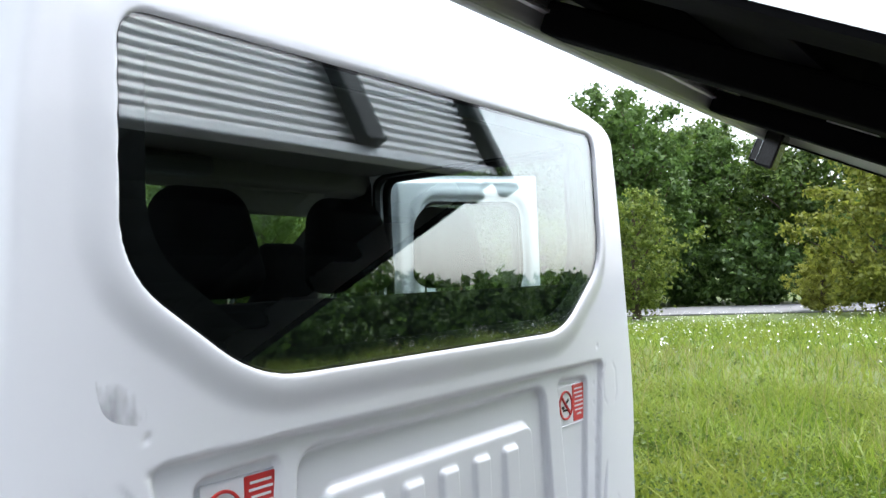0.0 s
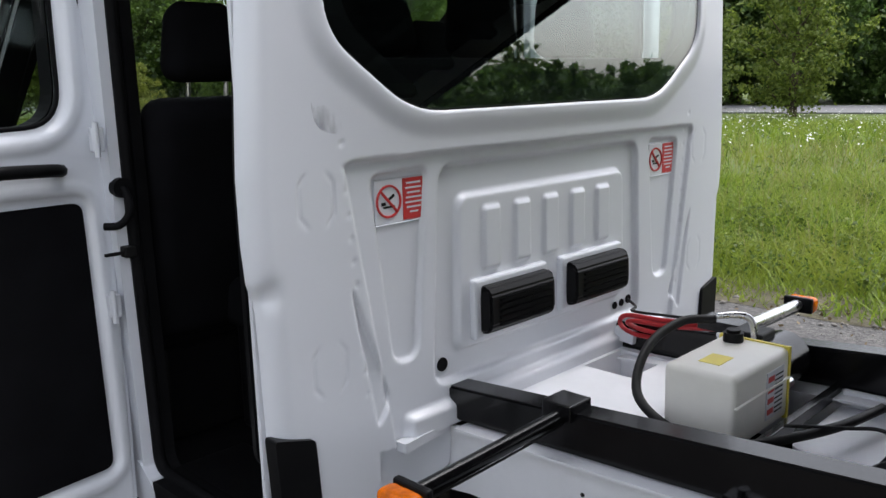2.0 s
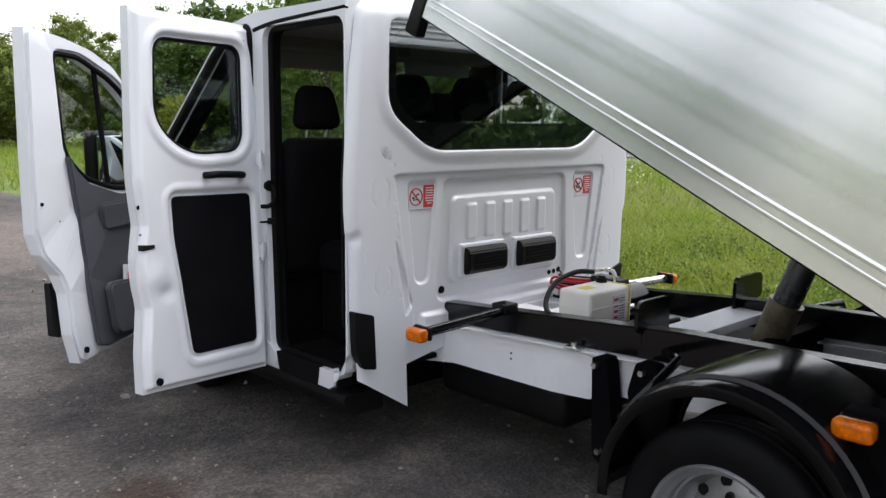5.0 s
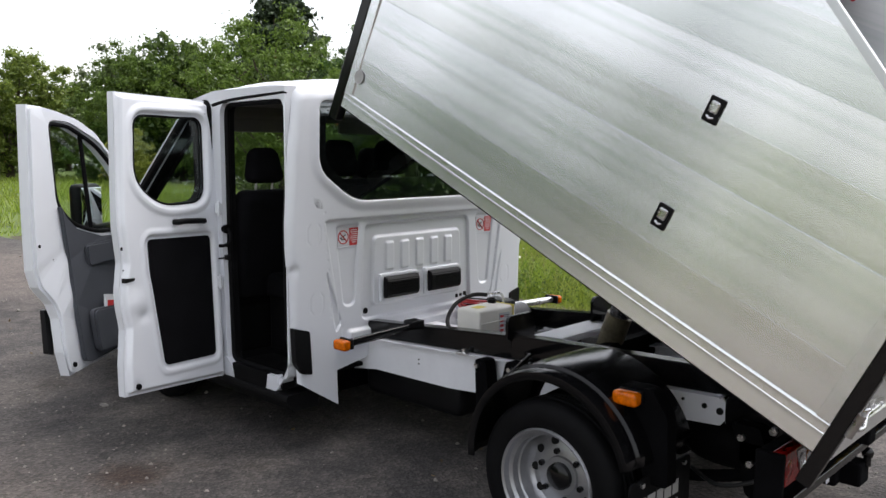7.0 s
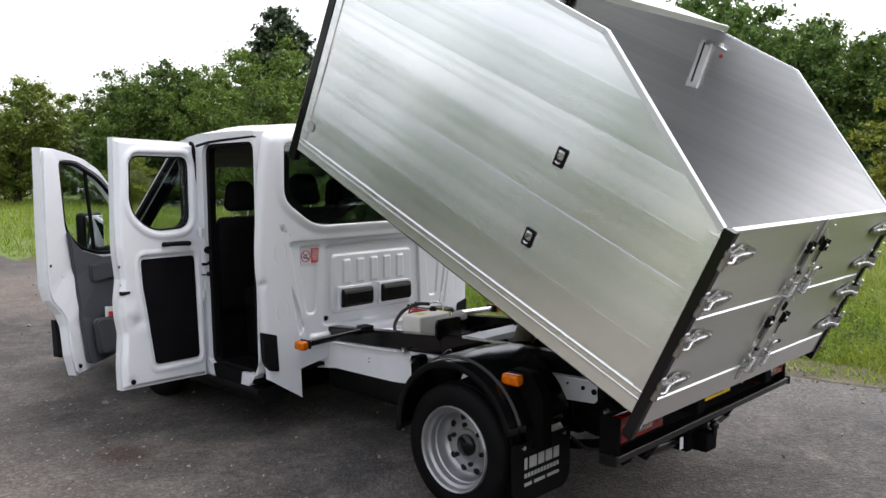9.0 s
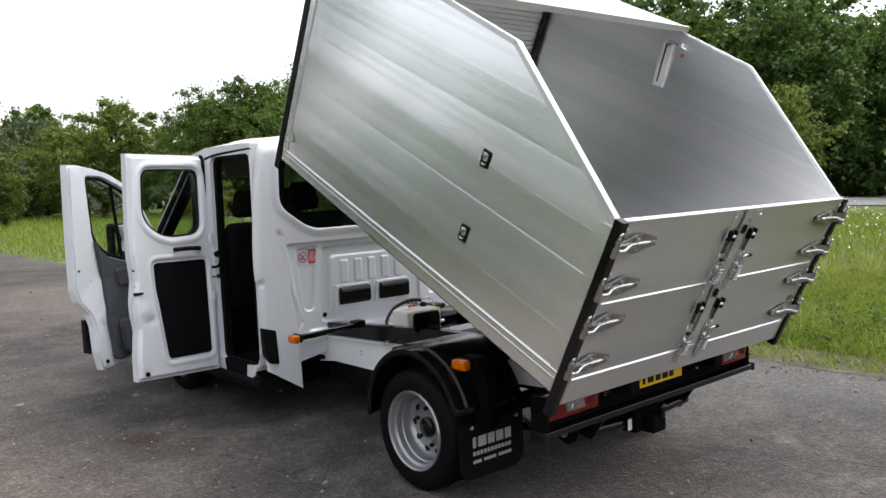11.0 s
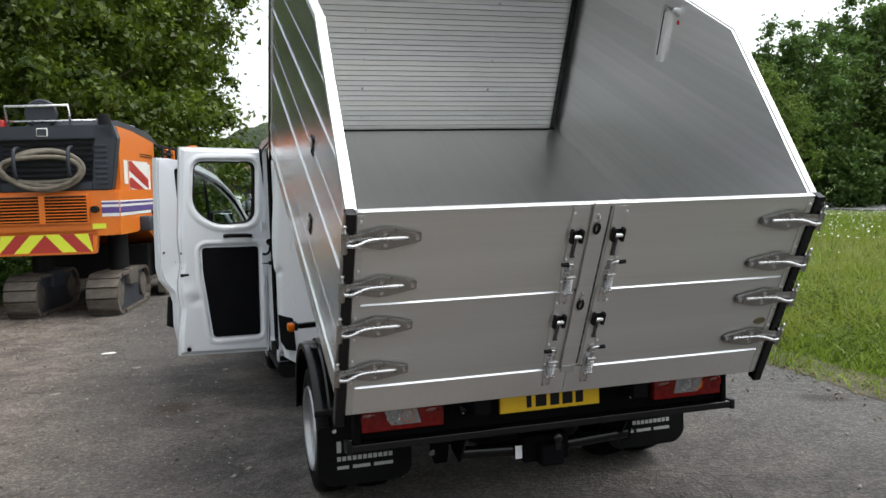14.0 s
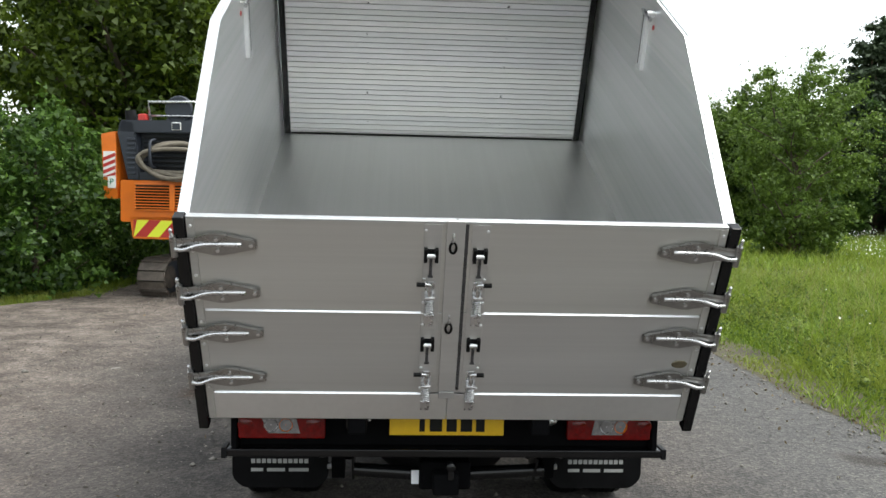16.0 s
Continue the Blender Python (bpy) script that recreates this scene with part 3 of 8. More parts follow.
# ---- ground ----
def wavy_edge(y, seed, amp=0.12):
    return amp * noise.noise(Vector((seed, y * 0.8, 0))) + 0.05 * noise.noise(Vector((seed, y * 4.1, 3)))


def build_ground():
    bm = B()
    for i, (x0, x1, y0, y1) in enumerate([(-900, 900, -900, 900)]):
        vs = [bm.verts.new(p) for p in ((x0, y0, -0.03), (x1, y0, -0.03), (x1, y1, -0.03), (x0, y1, -0.03))]
        bm.faces.new(vs)
    g = part("ground", bm, SOIL, None, kind="structure")
    tagged(g, "rough green meadow ground under tall grass", "ground")
    # drive: from left hedge to the meadow's edge, narrowing far off
    ys = [-40 + 0.25 * k for k in range(80)] + [-20 + 0.12 * k for k in range(260)] + [11.2 + 0.4 * k for k in range(220)]
    bm = B()
    rows = []
    for y in ys:
        right = 3.25 if y < 6 else 3.25 - 1.15 * min(1, (y - 6) / 8)
        if y > 30:
            right += (y - 30) * 0.05
        left = -9.0 if y < 3 else -9.0 + 4.3 * min(1, (y - 3) / 6)
        right += wavy_edge(y, 1.7)
        left += wavy_edge(y, 5.2, 0.3)
        rows.append([bm.verts.new((left + (right - left) * k / 8, y, 0.012 * noise.noise(Vector((k * 0.9, y * 0.25, 1))) if 0 < k < 8 else 0.0)) for k in range(9)])
    for a, b in zip(rows, rows[1:]):
        for k in range(8):
            bm.faces.new((a[k], a[k + 1], b[k + 1], b[k]))
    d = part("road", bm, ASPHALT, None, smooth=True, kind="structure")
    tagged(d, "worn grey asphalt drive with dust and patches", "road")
    # the road beyond the meadow, running roughly north
    bm = B()
    box(bm, -3.4, 3.4, -160, 160, -0.02, 0.03, 0.01, 1, m=pose(33.0, 10, 0, 0, 0, 6))
    tagged(part("road_beyond", bm, FAR_ROAD, None, kind="structure"), "pale grey road beyond the meadow", "road")
    # litter strip along the drive's edge
    bm = B()
    prev = None
    for k in range(140):
        y = -12 + 0.2 * k
        right = 3.25 if y < 6 else 3.25 - 1.15 * min(1, (y - 6) / 8)
        a = bm.verts.new((right - 0.06 + wavy_edge(y, 9.1, 0.2), y, 0.004))
        c = bm.verts.new((right + 0.5 + wavy_edge(y, 2.2, 0.2), y, 0.012))
        if prev:
            bm.faces.new((prev[0], a, c, prev[1]))
        prev = (a, c)
    tagged(part("verge", bm, VERGE, None, kind="structure"), "strip of dry leaf litter along the asphalt edge", "verge")


build_ground()

# ---- the truck ----
truck = thing("tipper_truck", pose(0, 1.5, 0), "white double-cab tipper truck, doors open, aluminium body tipped up", "truck")
TILT = 25.8
BODY = pose(0, -0.165, 0.77, TILT, 0, 0)

# rear wall of the cab
HALF = [(0.20, 0.990), (0.50, 1.008), (0.72, 1.016), (0.92, 1.020), (1.035, 1.024), (1.075, 1.040), (1.16, 1.046), (1.30, 1.046), (1.45, 1.036), (1.75, 1.014), (2.06, 0.972), (2.2, 0.945)]
WALL_Y, SHIFT = 2.655, 0.02
WINDOW = [(-0.80, 1.985), (0.80, 1.985), (0.808, 1.605), (0.555, 1.425), (-0.555, 1.425), (-0.808, 1.605)]
WINDOW_R = [0.05, 0.05, 0.085, 0.10, 0.10, 0.085]
OPENING = round_poly(WINDOW, WINDOW_R, 7)


def half_width(z):
    return np.interp(z, [p[0] for p in HALF], [p[1] for p in HALF])


def wall_top(s):
    return 2.065 + 0.065 * (1 - np.abs(s) ** 4)


def wall_depth(x, z):
    ax = np.abs(x - SHIFT)
    d = np.zeros(x.shape)
    # pressed field under the window, and the deeper middle of it
    field = round_poly([(-0.77, 1.315), (0.81, 1.315), (0.675, 0.55), (-0.635, 0.55)], 0.03)
    d += 0.014 * step_in(sd_poly(x, z, field), 0.011)
    mid = round_poly([(-0.455, 1.28), (0.465, 1.28), (0.49, 0.70), (-0.49, 0.70)], 0.05)
    d += 0.018 * step_in(sd_poly(x, z, mid), 0.015)
    panel = round_poly([(-0.386, 1.195), (0.386, 1.195), (0.40, 0.775), (-0.40, 0.775)], 0.035)
    d -= 0.018 * step_in(sd_poly(x, z, panel), 0.013)
    for c in (-0.264, -0.132, 0.0, 0.132, 0.264):
        slot = round_poly([(c - 0.034, 1.155), (c + 0.034, 1.155), (c + 0.034, 0.985), (c - 0.034, 0.985)], 0.01)
        d -= 0.010 * step_in(sd_poly(x, z, slot), 0.010)
    for s in (-1, 1):
        o = 0.02 + s * 0.02
        pocket = round_poly([(s * 0.685 + o, 1.275), (s * 0.50 + o, 1.285), (s * 0.548 + o, 0.80), (s * 0.628 + o, 0.80)], [0.03, 0.03, 0.04, 0.04])
        d += 0.014 * step_in(sd_poly(x, z, pocket), 0.011)
        tri = round_poly([(s * 0.765 + o, 1.02), (s * 0.70 + o, 0.66), (s * 0.652 + o, 0.72)], 0.012)
        d += 0.010 * step_in(sd_poly(x, z, tri), 0.010)
        for cx, cz in ((0.852, 1.24), (0.838, 0.845)):
            w, h, c = 0.046, 0.06, 0.02
            oct_ = [(s * cx + i * w, cz + j * h) for i, j in ((-0.55, 1), (0.55, 1), (1, 0.6), (1, -0.6), (0.55, -1), (-0.55, -1), (-1, -0.6), (-1, 0.6))]
            sd = np.abs(sd_poly(x, z, oct_))
            side = step_in(0.028 - np.abs(x - s * cx), 0.02)
            d += 0.005 * step_in(sd - 0.002, 0.008) * side
    # ledge at the foot
    d -= 0.026 * step_in(z - 0.650, 0.022) * step_in(ax - 0.62, 0.03)
    # flange round the window
    sd = sd_poly(x, z, OPENING)
    d += 0.014 * step_in(sd - 0.004, 0.012) - 0.010 * step_in(sd - 0.05, 0.06) * (1 - step_in(sd - 0.004, 0.012))
    # spot welds along the seams
    for k in range(12):
        zz = 1.36 - k * 0.055
        for s in (-1, 1):
            d += 0.0035 * np.exp(-((x - s * (0.775 - k * 0.004)) ** 2 + (z - zz) ** 2) / 0.006 ** 2)
    # soft hammered unevenness
    d += 0.0006 * np.sin(x * 9 + 1.3) * np.sin(z * 7.5)
    # rounded corners and roof roll
    hw = half_width(z)
    e = np.clip((ax - (hw - 0.055)) / 0.055, 0, 1)
    d += 0.050 * (1 - np.sqrt(np.maximum(0, 1 - e * e * 0.98)))
    # thumb dent beside the striker
    d += 0.012 * np.exp(-(((x + 0.985) / 0.022) ** 2 + ((z - 1.05) / 0.03) ** 2))
    top = wall_top(np.clip(ax / hw, 0, 1))
    e = np.clip((z - (top - 0.10)) / 0.10, 0, 1)
    d += 0.10 * (1 - np.sqrt(np.maximum(0, 1 - e * e * 0.98)))
    return d


def build_rear_wall():
    nu, nv = 380, 330
    u = np.linspace(-1, 1, nu)[None, :].repeat(nv, 0)
    v = np.linspace(0, 1, nv)[:, None].repeat(nu, 1)
    ux = np.abs(u)
    z = 0.235 + v * (wall_top(u) - 0.235)
    x = u * half_width(z) + SHIFT
    # skirts reach below the wall's foot at both corners, their lower edge rising outwards
    low = 0.215 + np.clip((ux - 0.70) / 0.30, 0, 1) * 0.19
    outer = np.clip((0.62 - z) / 0.3, 0, 1)
    z = np.where(ux > 0.70, z + outer * (low - 0.235), z)
    keep = (sd_poly(x, z, OPENING) > -0.014) & ((z > 0.588) | (ux > 0.715))
    me = pressed("rear_wall", x, z, wall_depth(x, z), keep, lambda a, b, d: np.stack([a, WALL_Y + d, b], -1))
    wall = part("rear_wall", me, WHITE, truck, "white pressed-steel rear cab wall with ribs", smooth=True)
    # inner lining closes the wall behind
    bm = B()
    prism(bm, round_poly([(-0.95, 1.99), (0.95, 1.99), (1.0, 1.3), (1.0, 0.62), (-1.0, 0.62), (-1.0, 1.3)], 0.06), 2.735, 2.75, along_y, [OPENING[::-1]])
    part("wall_lining", bm, PLASTIC, truck)
    # glass, bonded on with a black border
    bm = B()
    g = round_poly([(x * 1.004, z + (0.004 if z > 1.7 else -0.004)) for x, z in WINDOW], WINDOW_R, 7)
    prism(bm, g, WALL_Y - 0.002, WALL_Y + 0.002, along_y)
    pane = part("rear_window", bm, GLASS_CAB, truck, "dark tinted rear window glass")
    pane.visible_shadow = False
    bm = B()
    inner = round_poly([(x * (0.945 if abs(x) > 0.7 else 0.93), z - 0.03 if z > 1.9 else z + 0.034) for x, z in WINDOW], WINDOW_R, 7)
    prism(bm, g, WALL_Y + 0.003, WALL_Y + 0.007, along_y, [inner[::-1]])
    part("window_border", bm, PLASTIC, pane)
    bm = B()
    tube(bm, [(x, WALL_Y + 0.003, z) for x, z in g], 0.005, 8, closed=True)
    part("window_seal", bm, RUBBER, pane)
    # black shelf trim behind the glass's lower edge
    bm = B()
    box(bm, -0.80, 0.80, WALL_Y + 0.026, WALL_Y + 0.045, 1.40, 1.548, 0.004)
    part("window_shelf", bm, BOARD, truck, "black trim behind the rear window")
    # air vents
    for x0, x1 in ((-0.335, -0.055), (0.05, 0.335)):
        bm = B()
        box(bm, x0 - 0.018, x1 + 0.018, WALL_Y - 0.006, WALL_Y + 0.02, 0.795, 0.965, 0.008)
        vent = part("air_vent", bm, WHITE, truck, "black louvred cabin air vent")
        bm = B()
        prism(bm, [(WALL_Y - 0.004, 0.812), (WALL_Y - 0.036, 0.818), (WALL_Y - 0.05, 0.84), (WALL_Y - 0.048, 0.925), (WALL_Y - 0.03, 0.945), (WALL_Y - 0.004, 0.948)], x0, x1, along_x)
        bmesh.ops.bevel(bm, geom=bm.edges[:], offset=0.006, segments=2, affect="EDGES")
        part("vent_cover", bm, PLASTIC, vent, "black plastic cover")
        for k in range(5):
            bm = B()
            zc = 0.842 + k * 0.017
            box(bm, x0 + 0.035, x1 - 0.02, WALL_Y - 0.056, WALL_Y - 0.046, zc - 0.004, zc + 0.003)
            for j in range(26):
                xx = x0 + 0.04 + j * (x1 - x0 - 0.065) / 25
                box(bm, xx - 0.0012, xx + 0.0012, WALL_Y - 0.0575, WALL_Y - 0.05, zc - 0.005, zc + 0.005)
            part("louvre", bm, PLASTIC, vent)
    SM = (-0.825, 1.445)
    # a grey handling smear on the corner panel
    bm = B()
    prism(bm, round_poly([(SM[0] - 0.045, SM[1] + 0.075), (SM[0] + 0.03, SM[1] + 0.055), (SM[0] + 0.055, SM[1] - 0.07), (SM[0] - 0.02, SM[1] - 0.05)], 0.03), WALL_Y - 0.0018, WALL_Y - 0.0014, along_y)
    sm = part("smear", bm, SMUDGE, wall, "grey handling smear")
    sm.visible_shadow = False
    # drain and cable holes
    for x, z, r in ((-0.448, 0.748, 0.017), (0.372, 0.738, 0.011), (0.412, 0.740, 0.011), (0.452, 0.745, 0.013)):
        bm = B()
        cyl(bm, (x, WALL_Y + 0.0295, z), (x, WALL_Y + 0.045, z), r, 18)
        tube(bm, [(x + r * math.cos(t), WALL_Y + 0.030, z + r * math.sin(t)) for t in (k * math.pi / 9 for k in range(18))], 0.0025, 5, closed=True)
        part("grommet", bm, RUBBER, truck)
    # warning stickers in the pockets
    y0 = WALL_Y + 0.0258
    for xr, xc in ((-0.574, -0.620), (0.646, 0.602)):
        bm = B()
        box(bm, xc - 0.046, xr + 0.076, y0, y0 + 0.002, 1.152, 1.264, 0.004)
        st = part("warning_sticker", bm, WHITE, truck, "red and white warning sticker")
        bm = B()
        box(bm, xr, xr + 0.072, y0 - 0.001, y0 + 0.001, 1.157, 1.260, 0.002)
        part("red_field", bm, STICKER_RED, st)
        bm = B()
        for k in range(7):
            w = (0.024, 0.027, 0.022, 0.026, 0.028, 0.024, 0.014)[k]
            box(bm, xr + 0.036 - w, xr + 0.036 + w, y0 - 0.0018, y0, 1.245 - k * 0.012, 1.2495 - k * 0.012)
        part("print_lines", bm, STICKER, st)
        bm = B()
        ring = [(xc + 0.038 * math.cos(t), y0 - 0.0005, 1.208 + 0.038 * math.sin(t)) for t in (k * math.pi / 16 for k in range(32))]
        tube(bm, ring, 0.0034, 5, closed=True)
        tube(bm, [(xc - 0.026, y0 - 0.001, 1.235), (xc + 0.026, y0 - 0.001, 1.181)], 0.004, 5)
        part("ban_ring", bm, STICKER_RED, st)
        bm = B()
        box(bm, xc - 0.024, xc - 0.010, y0 - 0.0012, y0, 1.199, 1.207)
        box(bm, xc - 0.018, xc + 0.020, y0 - 0.0012, y0, 1.192, 1.197)
        box(bm, xc - 0.002, xc + 0.022, y0 - 0.0012, y0, 1.209, 1.216, m=Matrix.Translation((xc, 0, 1.21)) @ pose(0, 0, 0, 0, -28, 0) @ Matrix.Translation((-xc, 0, -1.21)))
        part("tipper_sign", bm, INK, st)
    # folded return at the wall's foot between skirt and rail
    for s in (-1, 1):
        bm = B()
        prism(bm, round_poly([(s * 0.76, 0.60), (s * 0.43, 0.60), (s * 0.45, 0.47), (s * 0.74, 0.42)], 0.01), WALL_Y + 0.012, WALL_Y + 0.020, along_y)
        part("foot_return", bm, WHITE, truck)
    # black trims at the foot of the corner panels
    for s in (-1, 1):
        bm = B()
        pts = round_poly([(s * 1.008, 0.728), (s * 0.900, 0.697), (s * 0.886, 0.446), (s * 0.962, 0.462), (s * 0.998, 0.53)], 0.012)
        prism(bm, pts, WALL_Y - 0.012, WALL_Y + 0.03, along_y)
        part("corner_trim", bm, PLASTIC, truck, "black plastic corner trim")
    return wall


build_rear_wall()


def build_cab_shell():
    # roof skin
    bm = B()
    rows = []
    ys = [2.738, 2.80, 2.9, 3.0, 3.1, 3.2, 3.3, 3.4, 3.5, 3.6, 3.68, 3.74]
    for y in ys:
        row = []
        for k in range(41):
            s = -1 + k / 20
            w = 0.978 - 0.25 * max(0, y - 3.5)
            z = 2.065 + 0.065 * (1 - abs(s) ** 4) + 0.012 * min(1, (y - 2.738) / 0.1) - 0.10 * (max(0, y - 2.9) / 1.6) ** 2 - 0.004
            z += 0.012 * math.sin(s * 14) * (abs(s) < 0.8) * min(1, max(0, y - 2.95) / 0.3)
            row.append(bm.verts.new((s * w + SHIFT, y, z)))
        rows.append(row)
    for a, b in zip(rows, rows[1:]):
        for k in range(40):
            bm.faces.new((a[k], a[k + 1], b[k + 1], b[k]))
    ext = bmesh.ops.extrude_face_region(bm, geom=bm.faces[:])["geom"]
    bmesh.ops.translate(bm, verts=[v for v in ext if isinstance(v, bmesh.types.BMVert)], vec=(0, 0, -0.02))
    part("roof", bm, WHITE, truck, "white cab roof with shallow ribs", smooth=35)
    bm = B()
    box(bm, -0.93, 0.93, 2.76, 3.72, 1.985, 2.005, 0.008)
    part("roof_lining", bm, HEADLINER, truck, "pale fabric roof lining")
    for s in (-1, 1):
        x0, x1 = (-1.006, -0.925) if s < 0 else (0.96, 1.012)
        # side frame: sill, B-pillar, cant rail, A-pillar in one pressing with two door openings
        back = 2.700 if s < 0 else 2.745
        outer = [(back, 0.52), (2.77, 0.40), (2.84, 0.33), (5.15, 0.33), (5.55, 0.55), (5.55, 1.02), (4.84, 1.12), (4.48, 1.385), (3.84, 1.90), (3.66, 2.015), (3.4, 2.06), (back, 2.06)]
        k = 0.0 if s < 0 else 0.26
        rear = round_poly([(back + 0.012, 0.42), (3.325 + k, 0.42), (3.345 + k, 1.1), (3.345 + k, 1.985), (back + 0.012, 1.995)], [0.05, 0.05, 0.02, 0.07, 0.07])
        front = round_poly([(3.47 + k, 0.42), (4.25, 0.42), (4.42, 0.65), (4.42, 1.1), (4.62, 1.125), (4.36, 1.36), (3.78 + k * 0.3, 1.835), (3.66 + k * 0.3, 1.945), (3.47 + k, 1.975)], [0.05, 0.1, 0.1, 0.05, 0.05, 0.08, 0.05, 0.05, 0.05])
        bm = B()
        prism(bm, outer, x0, x1, along_x, [rear[::-1], front[::-1]])
        part("side_frame", bm, WHITE, truck, "white cab side frame round the door openings")
        for loop in (rear, front):
            cy, cz = sum(p[0] for p in loop) / len(loop), sum(p[1] for p in loop) / len(loop)
            slim = [(p[0] + 0.012 * (1 if p[0] < cy else -1), p[1] + 0.012 * (1 if p[1] < cz else -1)) for p in loop]
            bm = B()
            prism(bm, loop, s * 0.915, s * (0.945 if loop is rear else 0.996), along_x, [slim[::-1]])
            part("opening_lining", bm, RUBBER, truck, "black lining of the door opening")
        bm = B()
        tube(bm, [((-0.962 if s < 0 else 0.99), a, b) for a, b in round_poly([(2.728, 0.43), (3.315 + k, 0.43), (3.338 + k, 1.1), (3.338 + k, 1.977), (2.728, 1.985)], [0.05, 0.05, 0.02, 0.07, 0.07])], 0.017, 8, closed=True)
        part("door_seal", bm, RUBBER, truck, "black rubber door seal", smooth=True)
        bm = B()
        tube(bm, [(s * 1.004, a, b) for a, b in round_poly([(3.455 + k, 0.40), (4.27, 0.40), (4.44, 0.65), (4.44, 1.1), (4.65, 1.125), (4.39, 1.375), (3.80 + k * 0.3, 1.86), (3.66 + k * 0.3, 1.965), (3.455 + k, 1.995)], 0.06)], 0.024, 8, closed=True)
        part("door_seal", bm, RUBBER, truck, "black rubber door seal", smooth=True)
        # pillar trims inside
        bm = B()
        prism(bm, round_poly([(3.36 + k, 0.45), (3.46 + k, 0.45), (3.46 + k, 1.97), (3.36 + k, 1.97)], 0.02), s * 0.90, s * 0.928, along_x)
        part("pillar_trim", bm, PLASTIC, truck, "black pillar trim")
        bm = B()
        prism(bm, round_poly([(2.712, 0.62), (2.77, 0.62), (2.77, 1.97), (2.712, 1.97)], 0.01), s * 0.86, s * 0.945, along_x)
        part("pillar_trim", bm, PLASTIC, truck, "black pillar trim")
        bm = B()
        prism(bm, [(4.80, 1.13), (4.60, 1.13), (4.34, 1.36), (3.77, 1.82), (3.68, 1.93), (3.80, 1.93), (4.46, 1.40)], s * 0.90, s * 0.925, along_x)
        part("pillar_trim", bm, PLASTIC, truck, "black pillar trim")
        bm = B()
        x_out = -1.0085 if s < 0 else 1.0305
        prism(bm, [(4.62, 1.135), (4.78, 1.135), (4.465, 1.372), (3.83, 1.882), (3.66, 1.992), (3.60, 1.97), (3.76, 1.85), (4.35, 1.37)], x_out, x_out + s * 0.004, along_x)
        part("pillar_cover", bm, RUBBER, truck, "black front pillar cover")
        # black gutter strip over the rear door opening
        bm = B()
        tube(bm, smooth_path([(s * 1.004, 3.42 + k, 1.975), (s * 1.002, 3.25 + k, 1.998), (s * 1.0, 3.0, 2.012), (s * 0.998, 2.70, 2.026)], 4), 0.011, 7)
        part("gutter_strip", bm, RUBBER, truck, "black rubber gutter strip", smooth=True)
        # step under the sill
        bm = B()
        prism(bm, round_poly([(s * 1.02, 0.335), (s * 1.03, 0.30), (s * 0.98, 0.235), (s * 0.80, 0.235), (s * 0.80, 0.335)], 0.015), 2.70, 4.75, along_y)
        part("side_step", bm, PLASTIC, truck, "black plastic side step")
        bm = B()
        prism(bm, round_poly([(s * 0.998, 0.415), (s * 0.995, 0.35), (s * 0.86, 0.35), (s * 0.86, 0.415)], 0.01), 2.78, 3.33, along_y)
        part("door_sill", bm, RUBBER, truck, "black rubber-covered sill")
        bm = B()
        box(bm, min(s * 0.97, s * 0.70), max(s * 0.97, s * 0.70), 2.79, 3.30, 0.416, 0.428, 0.004)
        part("step_mat", bm, PLASTIC, truck, "black ribbed step mat")
        bm = B()
        xa, xb = (-1.0125, -0.93) if s < 0 else (0.95, 1.0345)
        prism(bm, round_poly([(2.93, 0.325), (3.24, 0.325), (3.27, 0.43), (2.91, 0.43)], 0.02), xa, xb, along_x)
        part("threshold", bm, RUBBER, truck, "black door threshold")
        # curved white flange ends of the sill
        for yy, sg in ((2.80, 1), (3.36, -1)):
            bm = B()
            run, top = (0.06, 0.435) if sg > 0 else (0.10, 0.46)
            prism(bm, round_poly([(yy, 0.35), (yy + sg * run, 0.362), (yy + sg * run, 0.40), (yy + sg * 0.02, top), (yy, top)], 0.015), s * 1.012, s * 0.95, along_x)
            part("sill_flange", bm, WHITE, truck)
    # unseen undertray and exhaust below the cab, added to keep light from underneath
    bm = B()
    box(bm, -0.72, 0.72, 2.95, 5.2, 0.17, 0.39, 0.05, 2)
    part("under_cab_blocker", bm, BLACK_MATT, truck, "black box added below the cab to block light")
    bm = B()
    tube(bm, smooth_path([(0.35, 3.0, 0.27), (0.42, 2.4, 0.28), (0.48, 1.9, 0.30), (0.55, 1.5, 0.32)], 5), 0.07, 12)
    part("exhaust", bm, BLACK_MATT, truck, "unseen dark exhaust silencer, added to block light", smooth=True)
    # floor, bulkhead, dashboard, windscreen
    bm = B()
    box(bm, -0.93, 0.93, 2.72, 5.0, 0.40, 0.425, 0.005)
    part("cab_floor", bm, RUBBER, truck, "black rubber cab floor")
    bm = B()
    prism(bm, round_poly([(5.1, 0.42), (4.75, 0.75), (4.50, 0.95), (4.50, 1.07), (4.62, 1.12), (4.84, 1.115)], 0.05), -0.93, 0.93, along_x)
    part("dashboard", bm, PLASTIC, truck, "black dashboard")
    bm = B()
    tube(bm, [(0.45 + 0.19 * math.cos(t), 4.36 - 0.09 * math.sin(t), 1.08 + 0.17 * math.sin(t)) for t in (k * math.pi / 14 for k in range(28))], 0.014, 8, closed=True)
    cyl(bm, (0.45, 4.38, 1.06), (0.45, 4.56, 0.99), 0.05, 12)
    part("steering_wheel", bm, PLASTIC, truck, "black steering wheel", smooth=40)
    bm = B()
    vs = [(-0.895, 4.88, 1.12), (0.895, 4.88, 1.12), (0.86, 3.75, 1.985), (-0.86, 3.75, 1.985)]
